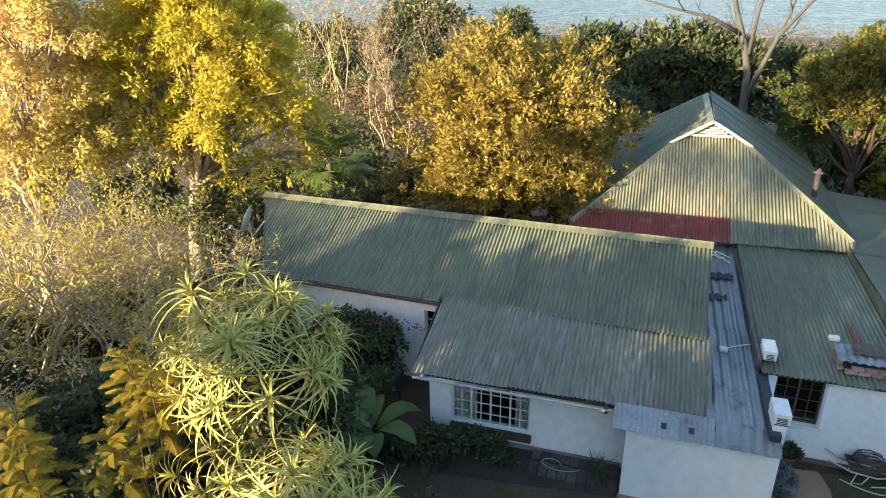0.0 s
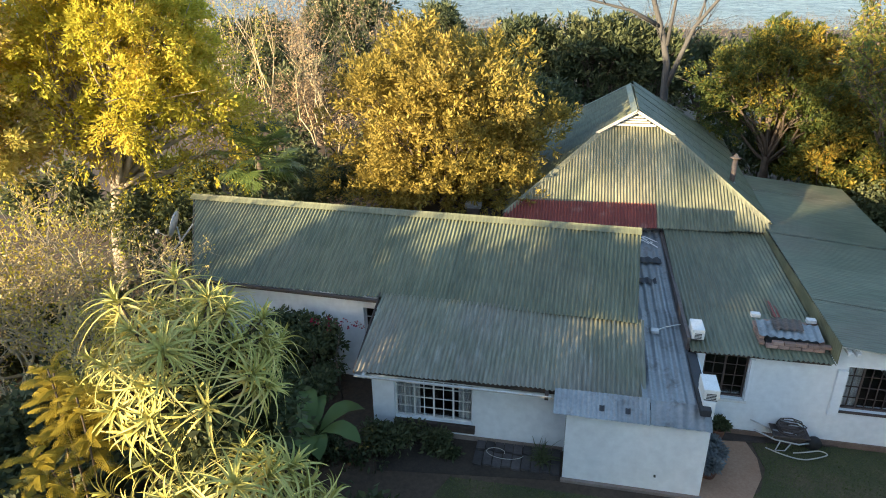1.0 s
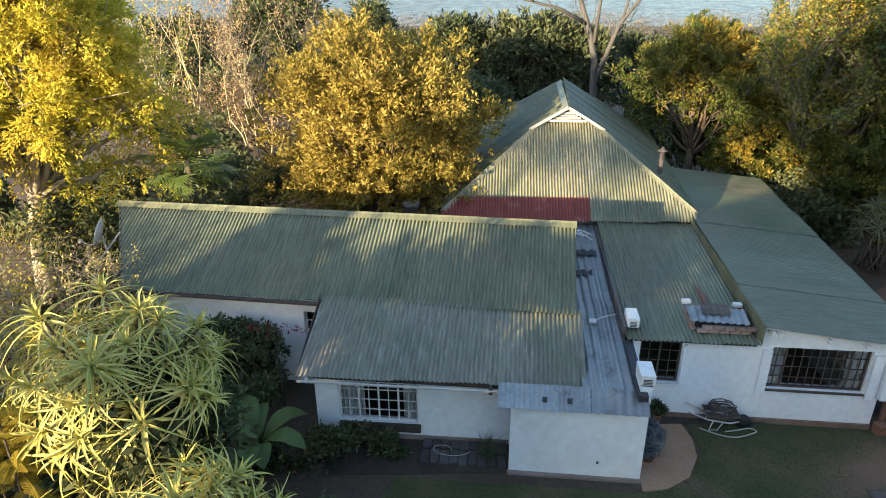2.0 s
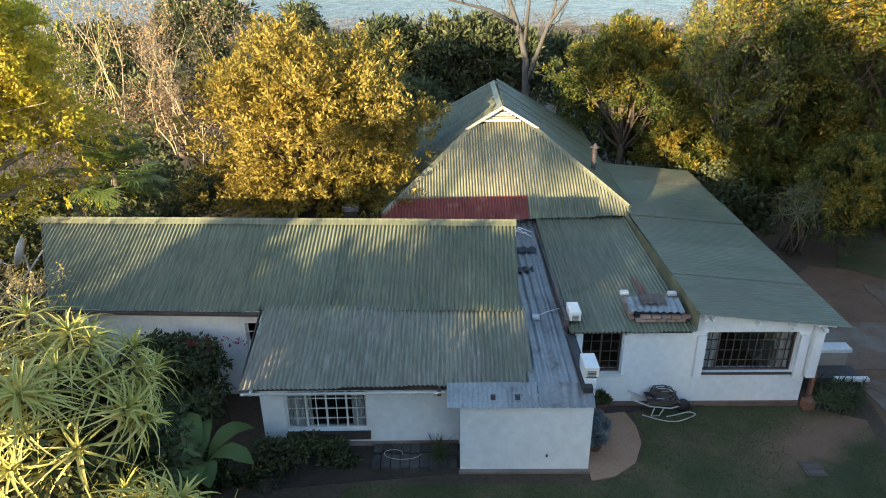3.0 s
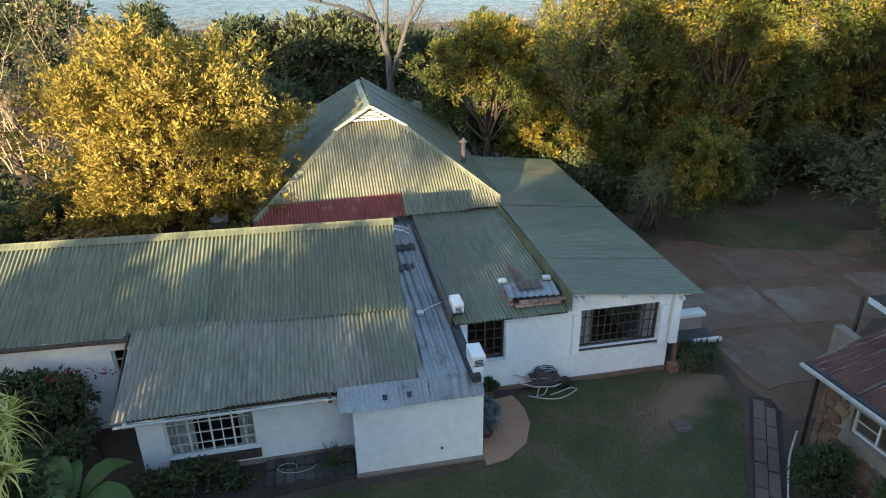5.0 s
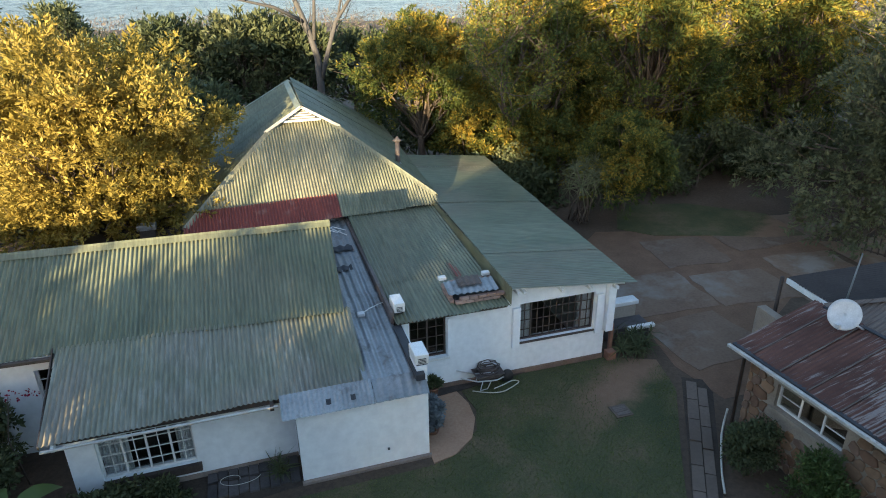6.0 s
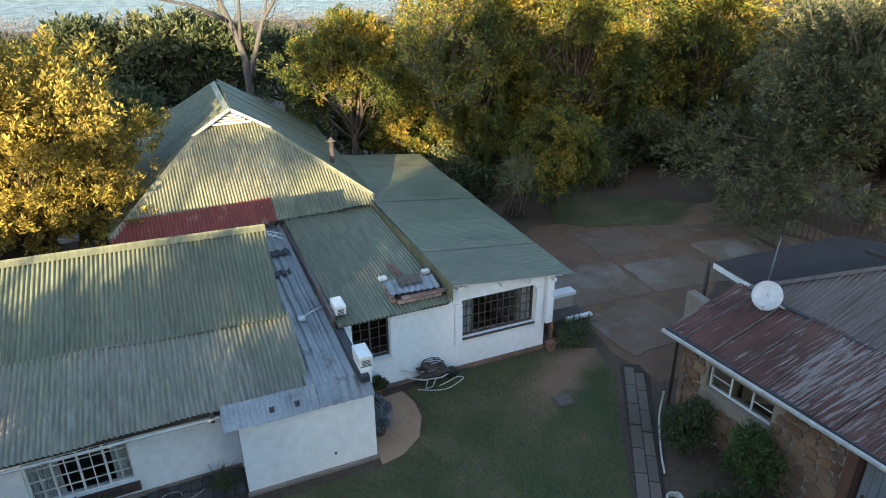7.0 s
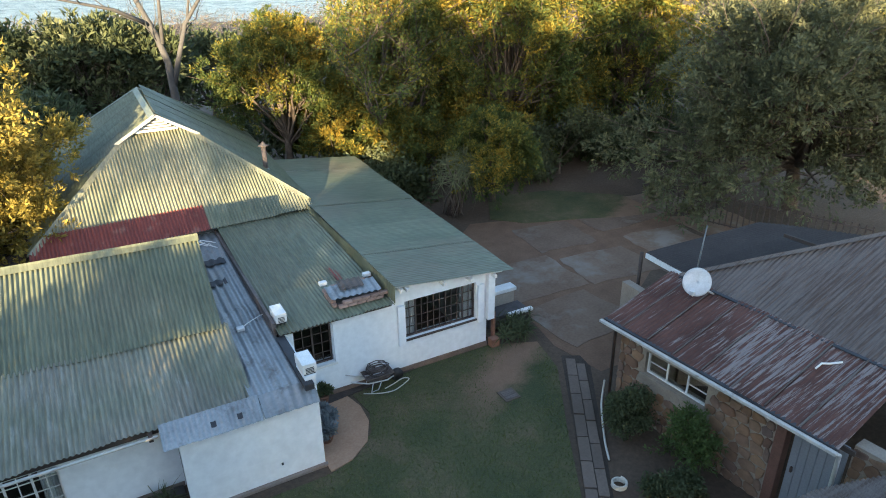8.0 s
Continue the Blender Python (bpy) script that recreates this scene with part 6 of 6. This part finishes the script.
# high thin crowns, added to dapple the gable and block stray sun
for k, (p, z, r, rz, n, size) in enumerate(((0.4, 9.3, 1.3, 1.4, 44, 0.12), (2.4, 9.4, 1.3, 1.4, 44, 0.12), (4.4, 9.6, 1.3, 1.4, 44, 0.12), (1.2, 12.6, 1.1, 1.3, 20, 0.3), (3.2, 12.8, 1.1, 1.3, 20, 0.3), (5.5, 11.8, 1.1, 2.0, 30, 0.34), (7.2, 10.8, 1.1, 3.0, 44, 0.4), (6.6, 7.3, 0.6, 0.6, 40, 0.3), (4.6, 7.75, 0.35, 0.1, 24, 0.3), (5.6, 7.6, 0.4, 0.25, 24, 0.3), (7.2, 7.9, 0.5, 0.5, 40, 0.3))):
    x, y = belt(p, -19.5)
    tree("unseen thin-leaved tree added to block sun", (x, y, 0), (x, y, z), (r, r, rz), 70, min(0.7, r * 0.6), n, size, DARK_LEAF, seed=190 + k, trunk_r=0.06, limbs=5, hollow=0.0)

# ---------------------------------------------------------------- stone house with rusted roofs
stone_house = thing("stone_house", "brown stone house with rust-streaked iron roofs and white gutters", "house", (17, -5, 0))
BD = Vector((0.075, -0.997, 0)).normalized()          # along the front, away from the yard
BX = Vector((0.997, 0.075, 0)).normalized()           # into the house
B0 = Vector((16.22, -3.5, 0))
bp = lambda s, d, z: B0 + BD * s + BX * d + Vector((0, 0, z))
sw, m_s = wall("wall", bp(0.25, 0.38, 0)[:2], bp(4.12, 0.38, 0)[:2], -0.1, 2.3, 0.3, MORTAR, stone_house, [(0.75, 2.35, 1.28, 1.86)])
wall("wall", bp(0.25, 7.0, 0)[:2], bp(0.25, 0.38, 0)[:2], -0.1, 2.3, 0.3, MORTAR, stone_house)
side_wall, m_d = wall("wall", bp(5.35, 0.6, 0)[:2], bp(7.4, 0.6, 0)[:2], -0.1, 2.2, 0.3, MORTAR, stone_house, [(0.75, 1.5, 0.9, 1.9)])
steel_window(stone_house, m_d @ Matrix.Translation((0.75, 0, 0.9)), 0.75, 1.0, 2, 2, WHITE_PAINT, label="white-framed side window")
box("door_jamb", (3.87, -0.03, -0.05), (4.07, 0.2, 2.25), JAMB, stone_house, "dark red brick door jamb", 0.01, m_s)
m_door = Matrix.Translation(bp(4.4, 0.5, 0)) @ Matrix.Rotation(math.atan2(BD.y, BD.x), 4, "Z")
door = box("door", (0, 0.02, 0.0), (0.92, 0.05, 2.15), DOOR_GREY, stone_house, "dull grey plank door", 0.01, m_door)
for k in range(6):
    box("plank", (0.005 + k * 0.152, 0.0, 0.02), (0.15 + k * 0.152, 0.02, 2.13), DOOR_GREY, door, "", 0.004, m_door)
box("door_handle", (0.08, -0.05, 1.0), (0.12, 0.0, 1.12), BROWN_STEEL, door, "", 0.006, m_door)
wb = steel_window(stone_house, m_s @ Matrix.Translation((0.75, 0, 1.28)), 1.6, 0.58, 3, 1, WHITE_PAINT, opens=(1, 2), label="white-framed three-light window")
box("glazing_bar", (0.05, 0.105, 0.28), (0.52, 0.128, 0.30), WHITE_PAINT, wb, "", 0, m_s @ Matrix.Translation((0.75, 0, 1.28)))
box("glazing_bar", (1.08, 0.105, 0.28), (1.55, 0.128, 0.30), WHITE_PAINT, wb, "", 0, m_s @ Matrix.Translation((0.75, 0, 1.28)))
box("sill", (0.65, -0.06, 1.2), (2.45, 0.1, 1.275), MORTAR, wb, "", 0.01, m_s)
box("lintel", (0.6, -0.012, 1.87), (2.5, 0.0, 2.05), MORTAR, wb, "", 0.004, m_s)


def stones(parent, m, s0, s1, z0, z1, holes, seed):
    """Angular field stones fitted together in rough courses, proud of the pale mortar."""
    pr = random.Random(seed)
    def shake(p, q):
        return p + 0.075 * noise.noise((p * 5.1, q * 5.1, seed)), q + 0.075 * noise.noise((p * 5.1, q * 5.1, seed + 9))
    z = z0
    while z < z1 - 0.06:
        h = min(pr.uniform(0.17, 0.3), z1 - z)
        p = s0 - pr.uniform(0, 0.15)
        while p < s1 - 0.04:
            w = min(pr.uniform(0.18, 0.4), s1 - p)
            c, zc = p + w / 2, z + h / 2
            a, b = max(p, s0), p + w
            if w > 0.05 and b - a > 0.05 and not any(g0 - w * 0.3 < c < g1 + w * 0.3 and e0 - h * 0.4 < zc < e1 + h * 0.4 for g0, g1, e0, e1 in holes):
                ring = []
                quad = [(a, z), (b, z), (b, z + h), (a, z + h)]
                for i in range(4):
                    (x0, y0), (x1, y1), (x2, y2) = quad[i - 1], quad[i], quad[(i + 1) % 4]
                    cut = pr.uniform(0.1, 0.36)
                    ring.append((x1 + (x0 - x1) * cut, y1 + (y0 - y1) * cut))
                    ring.append((x1 + (x2 - x1) * cut, y1 + (y2 - y1) * cut))
                ring = [shake(*q) for q in ring]
                mx, mz = sum(q[0] for q in ring) / 8, sum(q[1] for q in ring) / 8
                ring = [(min(max(q[0], s0), s1), q[1]) for q in ring]
                k0, k1, out = 0.93, 0.82, pr.uniform(0.02, 0.05)
                V = [(mx + (q[0] - mx) * k0, 0.01, mz + (q[1] - mz) * k0) for q in ring] + [(mx + (q[0] - mx) * k0, -out * 0.7, mz + (q[1] - mz) * k0) for q in ring] + [(mx + (q[0] - mx) * k1, -out, mz + (q[1] - mz) * k1) for q in ring]
                F = [(r * 8 + i, r * 8 + (i + 1) % 8, r * 8 + 8 + (i + 1) % 8, r * 8 + 8 + i) for r in (0, 1) for i in range(8)] + [tuple(range(16, 24))]
                ob = new("stone", mesh_of("stone", V, F, STONE))
                ob.parent = parent
                ob.matrix_basis = m
            p += w
        z += h


stones_m = m_s
_hold = new("cladding", mesh_of("cladding", [stones_m @ Vector(p) for p in ((0.0, 0.004, -0.05), (0.02, 0.004, -0.05), (0.02, 0.004, 0.0))], [(0, 1, 2)], MORTAR))
_hold.parent = stone_house
_hold.location = -stone_house.location
stones(_hold, stones_m, 0.0, 3.86, 0.0, 2.22, [(0.68, 2.42, 1.22, 2.04)], 5)
stones(_hold, m_d, 0.0, 2.05, 0.0, 2.15, [(0.7, 1.55, 0.85, 1.95)], 6)

# front lean-to of rust-streaked sheets, then the steeper grey roof
rust_roof = beam("rust_roof", bp(0.1, 0.25, 2.28), bp(5.5, 0.25, 2.28), 0.04, 0.1, DARK_TIMBER, stone_house, "low iron roof streaked brown with rust")
up1 = (BX * math.cos(0.26) + Vector((0, 0, math.sin(0.26)))).normalized()
sheet_roof(rust_roof, bp(5.32, -0.02, 2.37), -BD, up1, 0.0, 5.32, lambda u: 0.05, lambda u: 2.34, RUST_IRON, 0.7, _r, lift=0.016, wob=0.02, ragged=0.03, amp=0.013)
for k in range(1, 8):
    e = bp(5.32 - 0.686 * k, 0.05, 2.40)
    beam("seam", e, e + up1 * 2.2, 0.03, 0.016, GREY_IRON, rust_roof)
# dark strip standing for the debris between gutter and sheets
beam("eaves_debris", bp(0.0, 0.035, 2.35), bp(5.3, 0.035, 2.35), 0.1, 0.05, BITUMEN, rust_roof, "dark strip of debris behind the gutter")
beam("gutter", bp(-0.05, -0.06, 2.31), bp(5.35, -0.06, 2.31), 0.08, 0.06, BARGE_PAINT, rust_roof, "white eaves gutter")
tube_part("downpipe", [bp(5.28, -0.05, 2.3), bp(5.28, 0.25, 2.1), bp(5.28, 0.3, 0.0)], 0.04, 0.04, WHITE_PAINT, rust_roof)
tube_part("downpipe", [bp(0.12, 0.0, 2.28), bp(0.12, 0.3, 2.0), bp(0.12, 0.32, 0.0)], 0.04, 0.04, BROWN_STEEL, rust_roof, "dark downpipe")
grey_roof = beam("grey_roof", bp(0.3, 6.6, 2.95), bp(8.5, 6.6, 2.95), 0.06, 0.1, DARK_TIMBER, stone_house, "weathered grey iron roof")
GR = 2.93 + 3.58 * math.tan(0.4)
roof_plane(grey_roof, bp(9.0, 2.2, 2.93), bp(0.25, 2.2, 2.93), [bp(9.0, 5.8, GR), bp(3.53, 5.8, GR)], GREY_IRON, per=5, wob=0.02, amp=0.012)
roof_plane(grey_roof, bp(3.53, 9.4, 2.93), bp(9.0, 9.4, 2.93), [bp(3.53, 5.8, GR), bp(9.0, 5.8, GR)], GREY_IRON, per=4)
cheek = (BD * 1.09 - BX).normalized() * 0.05 + BD * 0.02
bm = bmesh.new()
for o in (Vector((0, 0, 0)), cheek):
    bm.faces.new([bm.verts.new(v + o) for v in (bp(0.35, 2.3, 2.85), bp(3.53, 5.8, 2.85), bp(3.53, 5.8, GR - 0.06))])
part("gable", bm, MORTAR, stone_house)
wall("wall", bp(3.53, 9.2, 0)[:2], bp(3.53, 5.8, 0)[:2], -0.1, 2.9, 0.3, MORTAR, stone_house)
ridge_cap(grey_roof, bp(0.25, 2.2, 2.95), bp(3.53, 5.8, GR + 0.02), BD * 0.8 - BX * 0.3 + Vector((0, 0, 0.02)), -BD * 0.3 + BX * 0.8, 0.13, 0.02, 4, GREY_IRON, "hip_cap")
ridge_cap(grey_roof, bp(3.53, 5.8, GR), bp(9.0, 5.8, GR), BX * 0.8 - Vector((0, 0, 0.4)), -BX * 0.8 - Vector((0, 0, 0.4)), 0.18, 0.03, 5, GREY_IRON)
beam("lap_flashing", bp(0.3, 2.18, 2.945), bp(5.4, 2.18, 2.945), 0.1, 0.03, BITUMEN, grey_roof, "dark lead lap between two roofs")
wall("wall", bp(3.2, 5.6, 0)[:2], bp(0.45, 2.4, 0)[:2], -0.1, 2.85, 0.3, MORTAR, stone_house)
wall("wall", bp(8.8, 2.4, 0)[:2], bp(8.8, 9.2, 0)[:2], -0.1, 2.85, 0.3, MORTAR, stone_house)
# dark porch roof on the yard side with a white fascia
porch = beam("porch_roof", (19.66, -1.4, 2.32), (19.5, -3.3, 2.32), 0.05, 0.14, WHITE_PAINT, stone_house, "dark porch roof with a white fascia")
pv = Vector((0.997, -0.06, 0.02)).normalized()
sheet_roof(porch, (19.5, -3.9, 2.42), (0.06, 0.998, 0), pv, 0.0, 2.5, lambda u: 0.0, lin(0, 6.5, 2.5, 4.5), DARK_IRON, 0.7, _r)
for s in (-2.0, -0.2):
    tube_part("post", [bp(s, 3.6, 0), bp(s, 3.6, 2.35)], 0.05, 0.05, DARK_TIMBER, porch)
wall("wall", bp(0.3, 2.9, 0)[:2], bp(-2.0, 3.2, 0)[:2], -0.1, 1.6, 0.25, MORTAR, stone_house)
low_roof = beam("store_roof", (14.9, -9.1, 2.2), (17.6, -9.9, 2.2), 0.05, 0.08, DARK_TIMBER, stone_house, "rounded grey iron store roof")
lv = Vector((-0.27, -0.93, 0.10)).normalized()
sheet_roof(low_roof, (14.75, -8.88, 2.3), Vector((0.955, -0.295, 0)), lv, 0.0, 3.4, lambda u: 0.2 * (1 - math.sin(min(u / 1.2, 1) * math.pi / 2)), lambda u: 3.0, GREY_IRON, 0.7, _r)
wall("wall", (14.9, -9.5), (17.9, -10.4), -0.1, 2.1, 0.25, MORTAR, stone_house)

dish("large round white satellite dish on the rusted roof", (17.98, -4.47, 3.28), (-0.80, -0.45, 0.55), 0.31, bp(1.1, 1.95, 2.8), [(bp(1.1, 2.0, 2.82), (18.05, -4.43, 3.24)), (bp(1.3, 2.2, 2.86), (18.05, -4.45, 3.18))])
mast = thing("aerial_mast", "thin blue-grey aerial mast on the roof edge", "mast", bp(0.6, 3.0, 2.9))
tube_part("pole", [bp(0.35, 2.75, 2.9), bp(0.3, 2.95, 4.1)], 0.022, 0.016, GREY_LEAF, mast)
box("bracket", (-0.05, -0.05, -0.06), (0.05, 0.05, 0.04), PALE_METAL, mast, "", 0.005, Matrix.Translation(bp(0.35, 2.75, 2.9)))
scrap = thing("bent_pipe", "short bent white pipe lying on the rusted roof", "pipe", bp(4.1, 1.6, 2.8))
tube_part("pipe", [bp(4.1, 1.35, 2.79), bp(4.12, 1.5, 2.86), bp(4.2, 1.65, 2.84), bp(4.35, 1.8, 2.9)], 0.02, 0.02, WHITE_PAINT, scrap)

# planting beside the stone house
tree("clipped dark green round bush by the stone wall", (15.95, -4.85, 0), (15.95, -4.85, 0.72), (0.62, 0.6, 0.42), 60, 0.22, 150, 0.07, DARK_LEAF, seed=201, trunk_r=0.05, limbs=8, category="shrub", name="shrub", slim=0.55, skirt=-0.4)
spray_tree("loose green shrub under the stone wall", (16.25, -6.3, 0), (16.2, -6.3, 0.7), (0.5, 0.6, 0.8), 14, 260, 0.3, 26, 0.07, BANANA_LEAF, None, 0.03, 202, 0.35, 0.1, 0.9, 0.25, category="shrub", name="shrub")
tree("low ragged shrubs along the stone wall", (15.4, -6.5, 0), (15.5, -6.6, 0.3), (0.5, 0.9, 0.3), 34, 0.2, 90, 0.09, DARK_LEAF, seed=203, trunk_r=0.02, limbs=5, category="shrub", name="shrub", slim=0.4, skirt=-0.4)

# house corner: low white wall, step and brown posts by the yard
low_wall = thing("low_wall", "low white-capped garden wall at the house corner", "wall", (16.4, 1.2, 0))
box("wall", (15.75, 1.15, 0.0), (17.0, 1.4, 0.78), INSIDE, low_wall, "", 0.02)
box("coping", (15.7, 1.1, 0.78), (17.05, 1.45, 0.9), WHITE_PAINT, low_wall, "white-painted coping", 0.02)
box("slab", (15.8, 0.55, 0.0), (17.1, 1.1, 0.42), SLATE, low_wall, "dark slab", 0.02)
box("coping", (16.35, 0.42, 0.36), (17.2, 0.56, 0.46), WHITE_PAINT, low_wall, "", 0.02)
post = thing("brick_post", "stub of brown brick at the house corner", "post", (15.4, -0.1, 0))
box("brick", (15.3, -0.24, 0.0), (15.56, -0.02, 0.26), TERRACOTTA, post, "", 0.02)
box("plank", (15.48, 0.0, 0.0), (15.56, 0.12, 1.0), TERRACOTTA, post, "", 0.01)
vent = thing("blue_box", "small pale blue metal box on the far roof", "box", (3.4, 7.3, 2.6))
box("lid", (3.15, 7.1, 2.55), (3.7, 7.4, 2.72), ZINC, vent, "", 0.02)
box("base", (3.2, 7.14, 2.3), (3.65, 7.36, 2.55), DARK_TIMBER, vent, "", 0.01)
annexe = slab("back_roof", [(1.5, 4.9, 2.3), (4.9, 4.9, 2.35), (4.9, 8.0, 2.35), (1.5, 8.0, 2.3)], 0.08, DARK_IRON, house, "dark flat back roof")

# palisade fence behind the yard
fence = thing("fence", "dark steel palisade fence under the olive tree", "fence", (28.4, 2.0, 0))
for k in range(34):
    p = Vector((27.4, 4.8, 0)).lerp(Vector((29.8, -2.2, 0)), k / 33)
    box("slat", (-0.025, -0.008, 0.05), (0.025, 0.008, 1.35), BROWN_STEEL, fence, "", 0, Matrix.Translation(p) @ Matrix.Rotation(-1.24, 4, "Z"))
for z in (0.1, 1.2):
    beam("rail", (27.4, 4.82, z), (29.8, -2.18, z), 0.03, 0.05, BROWN_STEEL, fence)
